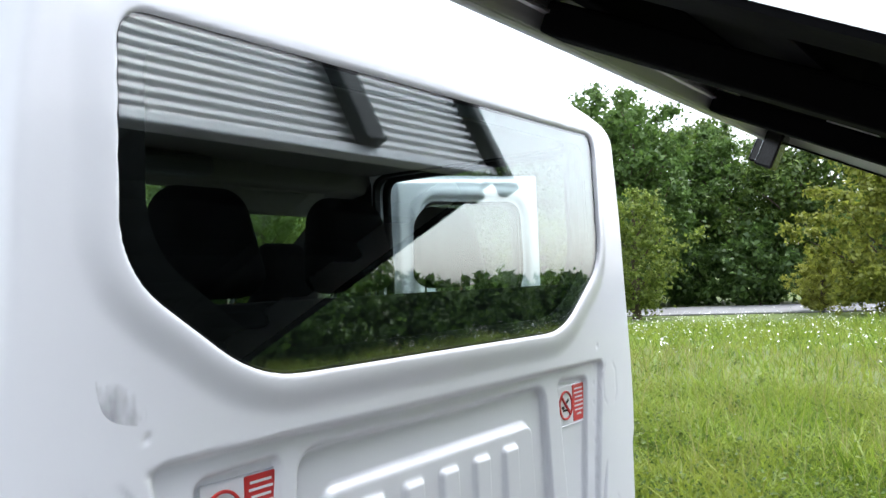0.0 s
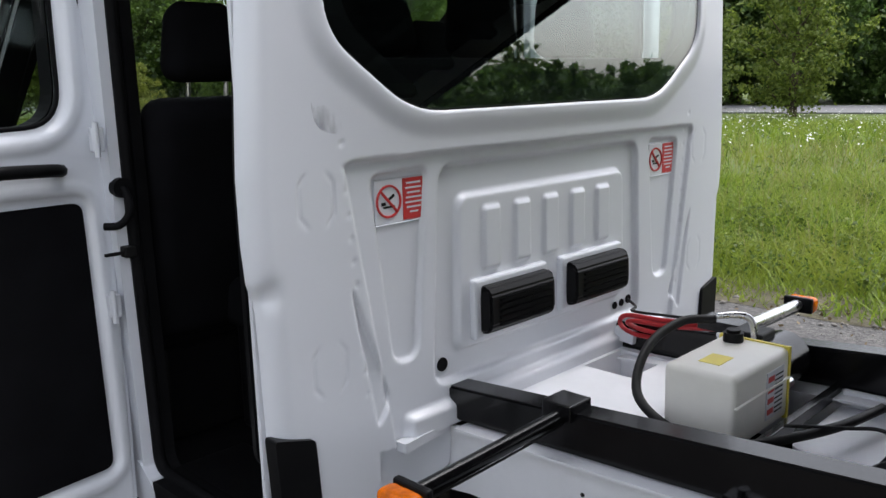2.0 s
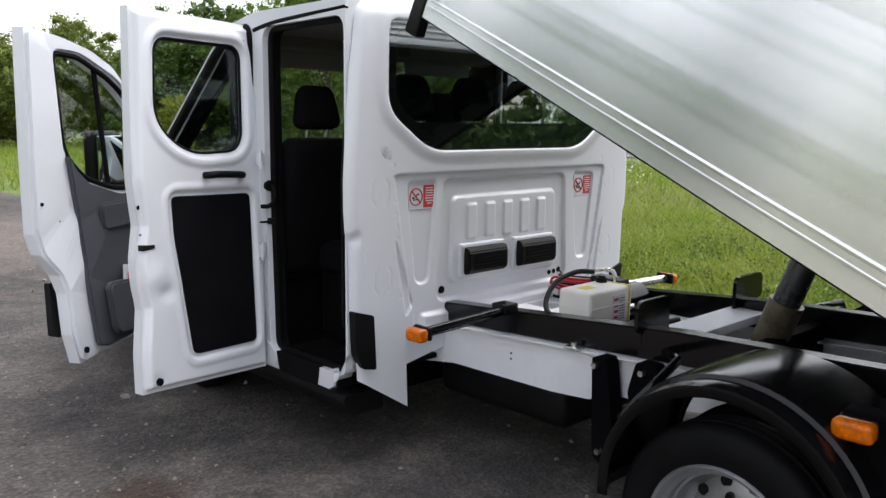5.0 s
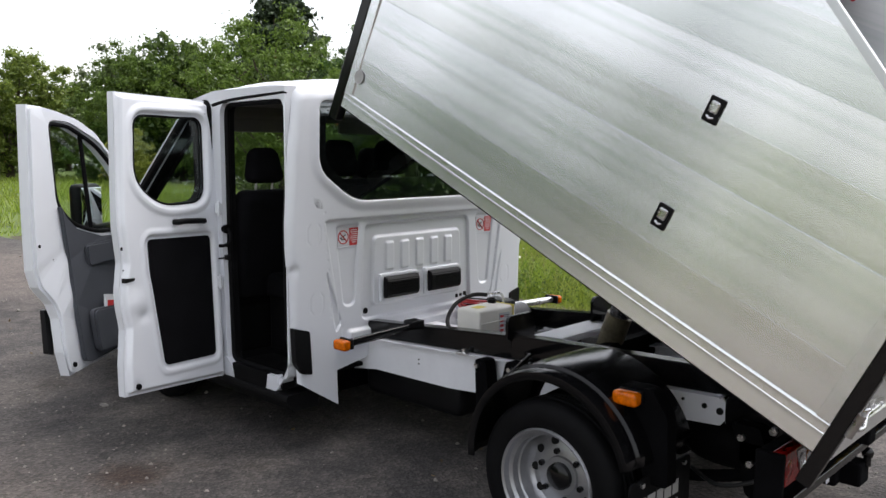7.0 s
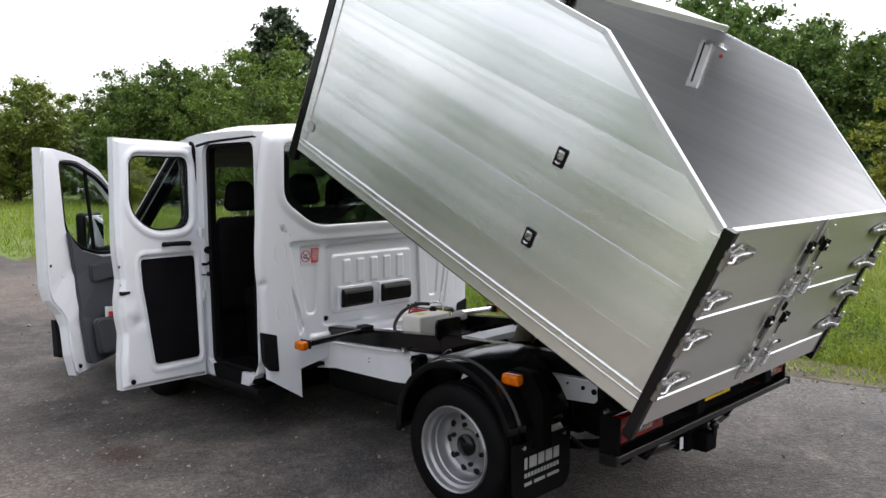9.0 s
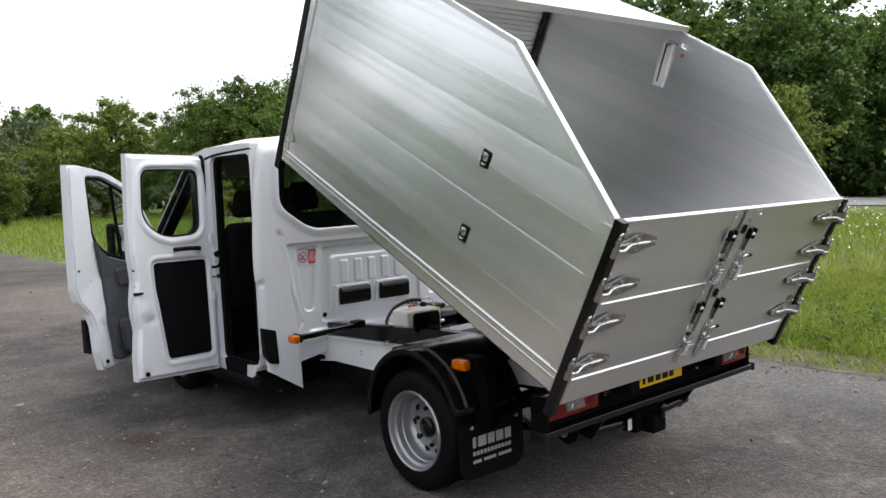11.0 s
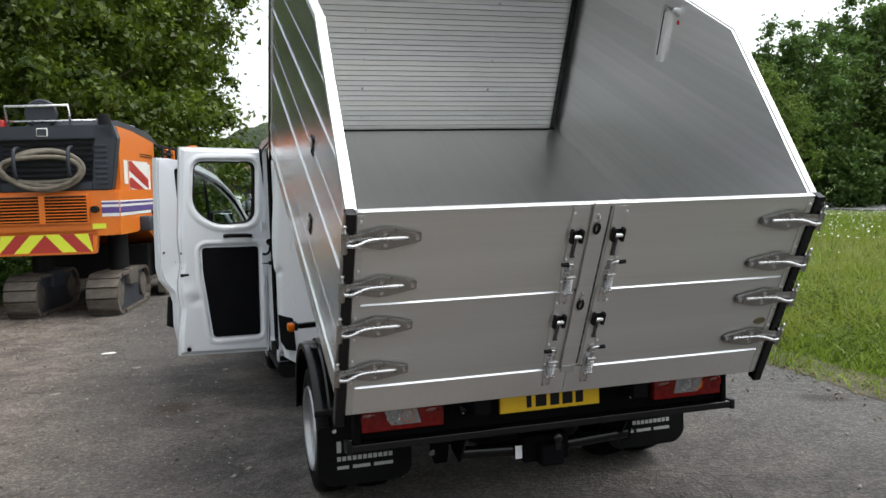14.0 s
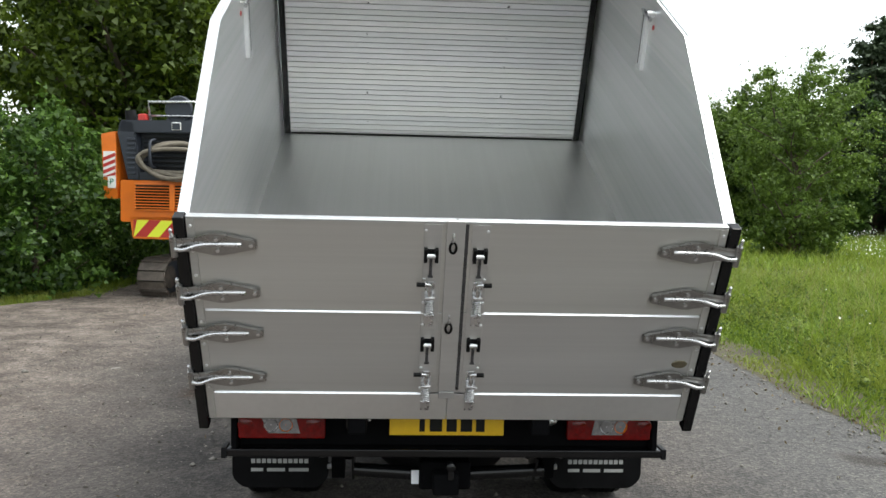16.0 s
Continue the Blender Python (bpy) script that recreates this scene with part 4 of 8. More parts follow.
    bm.faces.new([bm.verts.new(v) for v in vs])
    ext = bmesh.ops.extrude_face_region(bm, geom=bm.faces[:])["geom"]
    bmesh.ops.translate(bm, verts=[v for v in ext if isinstance(v, bmesh.types.BMVert)], vec=(0, 0.005, 0.003))
    ws = part("windscreen", bm, GLASS_SIDE, truck, "clear windscreen")
    ws.visible_shadow = False
    bm = B()
    prism(bm, round_poly([(4.86, 1.13), (5.56, 1.02), (5.85, 0.86), (5.93, 0.60), (5.90, 0.30), (5.0, 0.30)], 0.08), -0.96, 0.96, along_x)
    part("bonnet", bm, WHITE, truck, "white bonnet and front end")
    bm = B()
    box(bm, -0.14, 0.14, 3.56, 3.72, 1.92, 1.98, 0.02)
    part("roof_console", bm, GREY, truck, "grey roof console")
    bm = B()
    prism(bm, round_poly([(3.62, 1.995), (3.82, 1.985), (3.84, 1.93), (3.72, 1.90), (3.62, 1.92)], 0.02), -0.92, 0.92, along_x)
    part("screen_header", bm, HEADLINER, truck, "dull fabric header over the windscreen")
    for s in (-1, 1):
        bm = B()
        box(bm, s * 0.45 - 0.27, s * 0.45 + 0.27, 3.665, 3.69, 1.825, 1.955, 0.011)
        part("sun_visor", bm, HEADLINER, truck, "pale sun visor")


build_cab_shell()


def headrest(bm, x, y, z, w=0.25, h=0.22, d=0.11, lean=-6):
    """Broader at the foot than at the top, rounded all round."""
    m = pose(x, y, z, lean, 0, 0)
    box(bm, -w / 2, w / 2, -d / 2, d / 2, 0, h, 0.052, 5)
    for v in bm.verts:
        v.co = m @ Vector((v.co.x * (1.10 - 0.34 * (v.co.z / h) ** 1.5), v.co.y * (1.05 - 0.25 * v.co.z / h), v.co.z))


def build_seats():
    def seat(x, y, w, zc):
        bm = B()
        box(bm, x - w / 2, x + w / 2, y, y + 0.50, zc - 0.10, zc + 0.06, 0.045, 4)
        st = part("seat", bm, FABRIC, truck, "black fabric cab seat with headrest", smooth=50)
        bm = B()
        m = pose(x, y + 0.06, zc, 10, 0, 0)
        box(bm, -w / 2 + 0.01, w / 2 - 0.01, -0.12, 0.03, -0.04, 0.66, 0.06, 4, m=m)
        part("backrest", bm, FABRIC, st, smooth=50)
        bm = B()
        box(bm, x - w / 2 + 0.05, x + w / 2 - 0.05, y + 0.03, y + 0.45, 0.42, zc - 0.09, 0.02)
        part("seat_base", bm, PLASTIC, st)
        top = zc + 0.64
        bm = B()
        headrest(bm, x, y - 0.09, top + 0.045)
        part("headrest", bm, FABRIC, st, smooth=50)
        for o in (-0.06, 0.06):
            bm = B()
            cyl(bm, (x + o, y - 0.075, top - 0.03), (x + o, y - 0.09, top + 0.10), 0.007, 10)
            part("headrest_post", bm, STEEL, st)

    for x in (-0.47, -0.05, 0.36):
        seat(x, 2.97, 0.42, 0.87)
    for x, y in ((-0.70, 3.43), (-0.25, 3.56), (0.43, 3.68)):
        seat(x, y, 0.42 if x < 0 else 0.50, 0.82)


build_seats()


# ---- doors ----
def door_frame(hinge, direction):
    d = Vector((direction[0], direction[1], 0)).normalized()
    nrm = Vector((d.y, -d.x, 0))  # towards the inner face
    if nrm.y > 0:
        nrm = -nrm
    return Vector(hinge), d, nrm


REAR_WIN = [(0.635, 1.90), (0.145, 1.895), (0.14, 1.405), (0.46, 1.395), (0.64, 1.53)]
REAR_WIN_R = [0.07, 0.07, 0.10, 0.14, 0.13]
REAR_BOARD = [(0.565, 1.215), (0.107, 1.202), (0.078, 0.485), (0.458, 0.50), (0.553, 1.03)]


def build_rear_door(side):
    if side < 0:
        o, d, n = door_frame((-1.03, 3.365, 0), (-0.975, -0.222))
    else:
        o, d, n = door_frame((1.05, 3.645, 0), (0.927, -0.375))

    # the door leans inwards with the cab side
    def lean(z):
        return (-0.0825 if side < 0 else 0.0) * (z - 0.4)

    def at(a, b, c):
        k = float(lean(b))
        p = o + d * (a + k) + n * (c + k)
        return (p.x, p.y, b)

    def many(a, b, c):
        a, c = a + lean(b), c + lean(b)
        return np.stack([o.x + d.x * a + n.x * c, o.y + d.y * a + n.y * c, b], -1)

    nu, nv = 110, 220
    u = np.linspace(0, 1, nu)[None, :].repeat(nv, 0)
    v = np.linspace(0, 1, nv)[:, None].repeat(nu, 1)
    b = (0.335 + 0.045 * u) * (1 - v) + (2.0 + 0.022 * u) * v
    left = np.interp(b, [0.35, 0.55, 0.75, 0.85, 0.95, 1.1, 1.3, 2.05], [0.722, 0.728, 0.712, 0.735, 0.742, 0.722, 0.748, 0.748])
    a = -0.005 + u * (left + 0.005)
    win = round_poly(REAR_WIN, REAR_WIN_R, 7)
    board = round_poly(REAR_BOARD, 0.03)
    sw, sb = sd_poly(a, b, win), sd_poly(a, b, board)
    edge = np.minimum(np.minimum(a + 0.005, left - a), np.minimum(b - 0.335 - 0.045 * u, 2.0 + 0.022 * u - b))
    h = np.full(a.shape, 0.045)
    h -= 0.030 * step_in(edge - 0.022, 0.02)
    h += 0.009 * step_in(sw - 0.060, 0.03) - 0.022 * step_in(sw - 0.022, 0.020)
    h -= 0.016 * step_in(sb - 0.022, 0.018) - 0.006 * step_in(sb - 0.055, 0.02)
    h += 0.010 * np.exp(-((a - 0.66) ** 2 + (b - 0.88) ** 2) / 0.05 ** 2) - 0.012 * np.exp(-((a - 0.60) ** 2 + (b - 0.80) ** 2) / 0.035 ** 2)
    h -= 0.008 * np.exp(-((a - 0.655) ** 2 + (b - 0.425) ** 2) / 0.03 ** 2)
    h += 0.002 * np.sin(a * 15) * np.sin(b * 9)
    keep = sw > -0.003
    label = "open white rear passenger door with black lower panel"
    door = part("rear_door", pressed("rear_door", a, b, h, keep, many), WHITE, truck, label, smooth=True)
    # outer skin and rim
    outline = [(float(a[0, k]), float(b[0, k])) for k in range(0, nu, 4)] + [(float(a[k, -1]), float(b[k, -1])) for k in range(0, nv, 6)] + \
              [(float(a[-1, k]), float(b[-1, k])) for k in range(nu - 1, 0, -6)] + [(float(a[k, 0]), float(b[k, 0])) for k in range(nv - 1, 0, -12)]
    bm = B()
    prism(bm, outline, -0.035, 0.013, at, [win[::-1]])
    part("door_skin", bm, WHITE, door)
    bm = B()
    prism(bm, round_poly([(x, z) for x, z in REAR_WIN], REAR_WIN_R, 7), 0.016, 0.020, at)
    g = part("door_glass", bm, GLASS_SIDE, door, "clear side window glass")
    g.visible_shadow = False
    bm = B()
    tube(bm, [at(x, z, 0.029) for x, z in win], 0.0065, 8, closed=True)
    part("glass_seal", bm, RUBBER, door, "black window seal", smooth=True)
    cx, cz = sum(p[0] for p in win) / len(win), sum(p[1] for p in win) / len(win)
    bm = B()
    prism(bm, win, -0.036, 0.0155, at, [[(cx + (x - cx) * 0.984, cz + (z - cz) * 0.984) for x, z in win][::-1]])
    part("glass_channel", bm, RUBBER, door, "black glass channel")
    bm = B()
    prism(bm, board, 0.020, 0.042, at)
    part("door_card", bm, BOARD, door, "black hardboard door card")
    bm = B()
    pts = [at(0.385, 1.300, 0.05), at(0.375, 1.302, 0.082), at(0.34, 1.304, 0.092), at(0.22, 1.298, 0.092), at(0.185, 1.294, 0.082), at(0.175, 1.292, 0.05)]
    tube(bm, smooth_path(pts, 4), 0.017, 8)
    part("grab_handle", bm, PLASTIC, door, "black grab handle", smooth=True)
    bm = B()
    prism(bm, [(0.665, 1.003), (0.665, 1.018), (0.725, 1.020), (0.725, 0.996)], 0.010, 0.048, at)
    part("latch", bm, INK, door)
    for x, z, r in ((0.74 - 0.02, 1.178, 0.010), (0.653, 0.425, 0.017), (0.632, 1.925, 0.007), (0.13, 1.92, 0.007), (0.70, 1.05, 0.005),
                    (0.685, 1.045, 0.005), (0.715, 1.062, 0.004), (0.692, 1.06, 0.004), (0.70, 0.975, 0.005)):
        c0, c1 = at(x, z, 0.0), at(x, z, 0.020 if x > 0.68 else 0.049)
        bm = B()
        cyl(bm, c0, c1, r, 12)
        part("plug", bm, RUBBER, door, "black rubber plug")
    for zz in (0.92, 1.365):
        bm = B()
        box(bm, -0.016, 0.016, -0.014, 0.014, zz - 0.032, zz + 0.032, 0.005, m=Matrix.Translation((o.x + side * 0.004, o.y - 0.022, 0)))
        cyl(bm, (o.x + side * 0.010, o.y - 0.036, zz - 0.045), (o.x + side * 0.010, o.y - 0.036, zz + 0.045), 0.008, 10)
        part("door_hinge", bm, WHITE, door)
    bm = B()
    jx, jy = o.x - side * 0.045, o.y - 0.022
    cyl(bm, (jx, jy + 0.01, 1.235), (jx, jy - 0.022, 1.235), 0.027, 16)
    tube(bm, smooth_path([(jx, jy - 0.02, 1.235), (jx, jy - 0.045, 1.205), (jx + side * 0.006, jy - 0.048, 1.165), (jx + side * 0.028, jy - 0.035, 1.140), (o.x + side * 0.012, jy - 0.01, 1.138)], 5), 0.0105, 8)
    part("cable_gaiter", bm, RUBBER, door, "black cable gaiter", smooth=50)
    bm = B()
    box(bm, jx - 0.016, jx + 0.016, jy - 0.03, jy + 0.01, 1.048, 1.078, 0.004)
    box(bm, min(jx, o.x + side * 0.02), max(jx, o.x + side * 0.02), jy - 0.018, jy - 0.008, 1.057, 1.066, 0.002)
    part("check_strap", bm, INK, door)


build_rear_door(-1)
build_rear_door(1)


def build_front_door(side):
    o, d, n = door_frame((side * 0.98, 4.45, 0), (side * 0.831, -0.556))

    def at(a, b, c):
        # shorter and more upright above the waist
        k = min(1.0, max(0.0, a / 1.1))
        a += k * float(np.interp(b, [0.4, 0.7, 0.95, 1.4, 2.0], [0.0, -0.075, -0.165, -0.19, -0.205]))
        c += k * float(np.interp(b, [0.4, 0.7, 0.95, 1.4, 2.0], [0.0, -0.06, -0.13, -0.145, -0.155]))
        p = o + d * a + n * c
        return (p.x, p.y, b)

    outer = [(0.0, 0.42), (0.62, 0.372), (0.90, 0.352), (0.945, 0.50), (0.965, 0.70), (1.01, 0.79), (1.13, 0.90), (1.168, 1.0),
             (1.176, 1.38), (1.165, 1.966), (1.04, 1.96), (0.88, 1.935), (0.70, 1.895), (0.53, 1.82), (0.34, 1.66), (0.05, 1.27), (0.0, 1.15)]
    win = round_poly([(0.985, 1.862), (0.79, 1.85), (0.51, 1.737), (0.30, 1.57), (0.13, 1.33), (0.20, 1.175), (0.54, 1.185), (0.79, 1.25), (0.935, 1.38)],
                     [0.05, 0.05, 0.1, 0.1, 0.05, 0.06, 0.05, 0.08, 0.08])
    bm = B()
    prism(bm, outer, -0.04, 0.02, at, [win[::-1]])
    door = part("front_door", bm, WHITE, truck, "open white front door with grey lower lining")
    bm = B()
    ring = round_poly([(x * 0.985 + 0.006, z * 0.985 + 0.018) for x, z in outer[2:-2]] + [(0.12, 1.30), (0.10, 0.46)], 0.03)
    big = round_poly([(1.00, 1.885), (0.79, 1.875), (0.50, 1.762), (0.28, 1.59), (0.10, 1.33), (0.17, 1.15), (0.54, 1.16), (0.80, 1.222), (0.955, 1.37)], 0.06)
    prism(bm, ring, 0.02, 0.04, at, [big[::-1]])
    part("inner_pressing", bm, WHITE, door)
    bm = B()
    card = round_poly([(0.955, 1.375), (0.885, 1.29), (0.79, 1.22), (0.54, 1.155), (0.10, 1.15), (0.08, 0.44), (0.72, 0.40), (0.80, 0.42), (0.855, 0.755), (0.90, 1.06)], 0.025)
    prism(bm, card, 0.038, 0.07, at)
    bmesh.ops.bevel(bm, geom=[e for e in bm.edges if e.calc_face_angle(0) > 1.0], offset=0.008, segments=2, affect="EDGES")
    part("door_lining", bm, GREY, door, "grey plastic door lining")
    bm = B()
    prism(bm, round_poly([(0.76, 1.12), (0.30, 1.13), (0.32, 1.0), (0.74, 0.975)], 0.04), 0.068, 0.10, at)
    bmesh.ops.bevel(bm, geom=[e for e in bm.edges if e.calc_face_angle(0) > 1.0], offset=0.012, segments=2, affect="EDGES")
    part("armrest", bm, GREY, door, "grey plastic armrest")
    bm = B()
    prism(bm, round_poly([(0.75, 0.72), (0.12, 0.70), (0.12, 0.44), (0.70, 0.45)], 0.05), 0.068, 0.115, at)
    bmesh.ops.bevel(bm, geom=[e for e in bm.edges if e.calc_face_angle(0) > 1.0], offset=0.012, segments=2, affect="EDGES")
    part("door_pocket", bm, GREY, door, "grey plastic door pocket")
    bm = B()
    prism(bm, [(0.46, 0.64), (0.60, 0.66), (0.59, 0.79), (0.45, 0.77)], 0.085, 0.10, at)
    leaflet = part("leaflet", bm, STICKER, door, "white leaflet in the door pocket")
    bm = B()
    prism(bm, [(0.48, 0.68), (0.58, 0.69), (0.575, 0.75), (0.475, 0.74)], 0.1002, 0.102, at)
    part("leaflet_picture", bm, STICKER_RED, leaflet)
    bm = B()
    prism(bm, win, -0.02, -0.015, at)
    g = part("door_glass", bm, GLASS_SIDE, door, "clear side window glass")
    g.visible_shadow = False
    bm = B()
    tube(bm, [at(x, z, 0.022) for x, z in win], 0.014, 8, closed=True)
    part("glass_seal", bm, RUBBER, door, "black window seal", smooth=True)
    bm = B()
    tube(bm, [at(0.636, 1.815, 0.0), at(0.556, 1.185, 0.0)], 0.014, 8)
    part("quarter_bar", bm, RUBBER, door)
    bm = B()
    prism(bm, [(0.945, 0.983), (0.945, 0.998), (1.02, 1.0), (1.02, 0.974)], 0.03, 0.047, at)
    part("latch", bm, INK, door)
    for x, z, r in ((1.135, 1.142, 0.010), (0.87, 0.415, 0.016), (1.0, 1.03, 0.005), (0.985, 1.045, 0.005), (1.015, 1.05, 0.005), (0.99, 0.955, 0.005)):
        bm = B()
        cyl(bm, at(x, z, 0.02), at(x, z, 0.046), r, 12)
        part("plug", bm, RUBBER, door, "black rubber plug")
    bm = B()
    prism(bm, round_poly([(0.99, 0.75), (0.985, 0.50), (0.93, 0.48), (0.93, 0.75)], 0.01), -0.085, -0.055, at)
    part("rub_strip", bm, PLASTIC, door, "black rubbing strip")
    # mirror on an arm outside the door
    bm = B()
    m = Matrix.Translation(at(0.30, 1.31, -0.20))
    turn = Matrix.Rotation(math.atan2(d.y, d.x), 4, "Z")
    box(bm, -0.12, 0.12, -0.045, 0.045, -0.17, 0.17, 0.035, 3, m=m @ Matrix.Rotation(radians(-28 * side), 4, "Z"))
    mir = part("wing_mirror", bm, PLASTIC, door, "black wing mirror", smooth=50)
    bm = B()
    box(bm, -0.10, 0.10, -0.052, -0.046, -0.145, 0.145, 0.004, m=m @ Matrix.Rotation(radians(-28 * side), 4, "Z"))
    part("mirror_glass", bm, MIRROR, mir)
    bm = B()
    tube(bm, [at(0.22, 1.20, -0.05), at(0.27, 1.18, -0.14), at(0.30, 1.20, -0.19)], 0.03, 8)
    part("mirror_arm", bm, PLASTIC, mir, smooth=True)


build_front_door(-1)
build_front_door(1)


# ---- chassis ----
def build_chassis():
    for s in (-1, 1):
        # white main rail: deep in the middle, a channel with flanges
        bm = B()
        side = [(2.80, 0.37), (2.60, 0.40), (2.0, 0.405), (1.80, 0.42), (1.72, 0.47), (1.45, 0.47), (1.1, 0.53), (0.60, 0.552), (0.43, 0.562), (0.40, 0.60), (0.40, 0.66), (0.43, 0.70), (0.5, 0.683), (1.4, 0.643), (2.45, 0.593), (2.80, 0.57)]
        prism(bm, side, s * 0.44, s * 0.43, along_x)
        rail = part("chassis_rail", bm, WHITE_MATT, truck, "white painted chassis rail")
        bm = B()
        prism(bm, [(0.42, 0.686), (0.5, 0.683), (1.4, 0.644), (2.62, 0.586), (2.62, 0.593), (1.4, 0.651), (0.5, 0.690), (0.42, 0.693)], s * 0.29, s * 0.475, along_x)
        part("rail_flange", bm, WHITE_MATT, rail)
        for yy, zz in ((2.235, 0.525), (2.235, 0.50)):
            bm = B()
            cyl(bm, (s * 0.4405, yy, zz), (s * 0.436, yy, zz), 0.006, 10)
            part("bolt_hole", bm, INK, rail)
        # black subframe beam on top
        bm = B()
        prism(bm, [(0.0, 0.71), (0.5, 0.694), (1.4, 0.655), (2.69, 0.596), (2.69, 0.688), (1.4, 0.782), (0.0, 0.82)], s * 0.36, s * 0.44, along_x)
        bmesh.ops.bevel(bm, geom=[e for e in bm.edges if e.calc_face_angle(0) > 0.9], offset=0.006, segments=2, affect="EDGES")
        beam = part("subframe_beam", bm, BLACK, truck, "black steel subframe beam")
        for yy, dz in ((1.86, -0.024), (0.75, 0.024)):
            bm = B()
            box(bm, min(s * 0.45, s * 0.50), max(s * 0.45, s * 0.50), yy - 0.035, yy + 0.035, 0.653 + dz, 0.665 + dz, 0.002)
            cyl(bm, (s * 0.475, yy, 0.664 + dz), (s * 0.475, yy, 0.682 + dz), 0.013, 6)
            part("clamp_plate", bm, STEEL if yy > 1 else BLACK, beam, "bolted clamp plate")
        # upright body stop, its outer foot over the beam
        xa, xb = (-0.245, -0.472) if s < 0 else (0.31, 0.565)
        bm = B()
        prism(bm, round_poly([(xa, 0.70), (xa, 0.875), (xb, 0.875), (xb, 0.76), (s * 0.442, 0.745), (s * 0.442, 0.70)], [0.01, 0.04, 0.04, 0.02, 0.01, 0.01]), 1.562, 1.578, along_y)
        part("body_stop", bm, BLACK, truck, "black upright body stop")
        # marker lamp on its arm
        bm = B()
        cyl(bm, (s * 0.36, 2.295, 0.712), (s * 0.925, 2.295, 0.693), 0.019, 14)
        arm = part("lamp_arm", bm, BLACK if s < 0 else STEEL, truck, "round lamp arm with side marker", smooth=60)
        bm = B()
        box(bm, min(s * 0.37, s * 0.455), max(s * 0.37, s * 0.455), 2.26, 2.345, 0.70, 0.742, 0.004)
        part("arm_bracket", bm, BLACK, arm)
        bm = B()
        box(bm, min(s * 0.915, s * 0.935), max(s * 0.915, s * 0.935), 2.245, 2.345, 0.665, 0.72, 0.006)
        part("lamp_base", bm, PLASTIC, arm)
        bm = B()
        box(bm, min(s * 0.932, s * 0.985), max(s * 0.932, s * 0.985), 2.246, 2.344, 0.660, 0.716, 0.016, 3)
        part("marker_lens", bm, AMBER, arm, "amber marker lens", smooth=50)
        bm = B()
        tube(bm, smooth_path([(s * 0.90, 2.285, 0.675), (s * 0.75, 2.284, 0.679), (s * 0.6, 2.284, 0.684), (s * 0.45, 2.287, 0.69)], 4), 0.003, 6)
        part("lamp_cable", bm, HOSE, arm)
        # bracket under the rail ahead of the wheel
        bm = B()
        prism(bm, round_poly([(1.715, 0.645), (1.645, 0.645), (1.60, 0.30), (1.64, 0.20), (1.70, 0.24)], 0.02), s * 0.47, s * 0.55, along_x)
        br = part("spring_hanger", bm, BLACK_MATT, truck, "black spring hanger bracket")
        for yy, zz in ((1.69, 0.615), (1.66, 0.27)):
            bm = B()
            cyl(bm, (s * 0.55, yy, zz), (s * 0.575, yy, zz), 0.013, 6)
            part("hanger_bolt", bm, STEEL, br)
        bm = B()
        prism(bm, round_poly([(1.525, 0.66), (1.435, 0.66), (1.40, 0.38), (1.50, 0.34), (1.56, 0.53)], 0.02), s * 0.47, s * 0.53, along_x)
        br = part("guard_bracket", bm, BLACK_MATT, truck, "black mudguard bracket")
        for yy, zz in ((1.49, 0.625), (1.46, 0.45)):
            bm = B()
            cyl(bm, (s * 0.53, yy, zz), (s * 0.556, yy, zz), 0.013, 6)
            part("bracket_bolt", bm, STEEL, br)
        bm = B()
        tube(bm, [(s * 0.45, 1.45, 0.70), (s * 0.70, 1.25, 0.76), (s * 0.96, 1.30, 0.60)], 0.016, 8)
        part("guard_stay", bm, BLACK, br, smooth=True)
    # cross members and decking
    for y0, y1, z0, z1 in ((2.10, 2.16, 0.53, 0.598), (1.66, 1.70, 0.56, 0.66), (1.18, 1.24, 0.60, 0.73), (0.72, 0.78, 0.60, 0.73), (0.05, 0.13, 0.55, 0.72)):
        bm = B()
        box(bm, -0.36, 0.36, y0, y1, z0, z1, 0.005)
        part("cross_member", bm, BLACK_MATT, truck, "black cross member")
    bm = B()
    hole = [(0.12, 2.63), (0.33, 2.63), (0.33, 2.46), (0.12, 2.46)]
    prism(bm, [(-0.36, 2.70), (0.36, 2.70), (0.36, 2.20), (-0.14, 2.20), (-0.14, 2.46), (-0.36, 2.46)], 0.598, 0.606, lambda a, b, d: (a, b, d), [hole[::-1]])
    part("deck_plate", bm, WHITE_MATT, truck, "white painted deck plate behind the cab")
    bm = B()
    box(bm, 0.115, 0.335, 2.455, 2.635, 0.50, 0.51)
    box(bm, 0.115, 0.119, 2.455, 2.635, 0.50, 0.597)
    box(bm, 0.331, 0.335, 2.455, 2.635, 0.50, 0.597)
    box(bm, 0.115, 0.335, 2.631, 2.635, 0.50, 0.597)
    part("deck_well", bm, WHITE_MATT, truck)
    bm = B()
    box(bm, -0.35, -0.17, 2.30, 2.455, 0.600, 0.618, 0.004)
    part("deck_mat", bm, PLASTIC, truck, "black mat on the deck")
    bm = B()
    prism(bm, round_poly([(-0.64, 2.63), (-0.46, 2.65), (-0.45, 2.70), (-0.64, 2.70)], 0.01), 0.575, 0.60, lambda a, b, d: (a, b, d))
    part("folded_tab", bm, WHITE, truck)
    bm = B()
    box(bm, 0.34, 0.44, 2.585, 2.66, 0.62, 0.665, 0.004, m=Matrix.Translation((0, 0, 0)) @ pose(0, 0, 0, 6, 0, 0) @ Matrix.Translation((0, 0.06, -0.27)))
    part("folded_tab", bm, WHITE, truck)
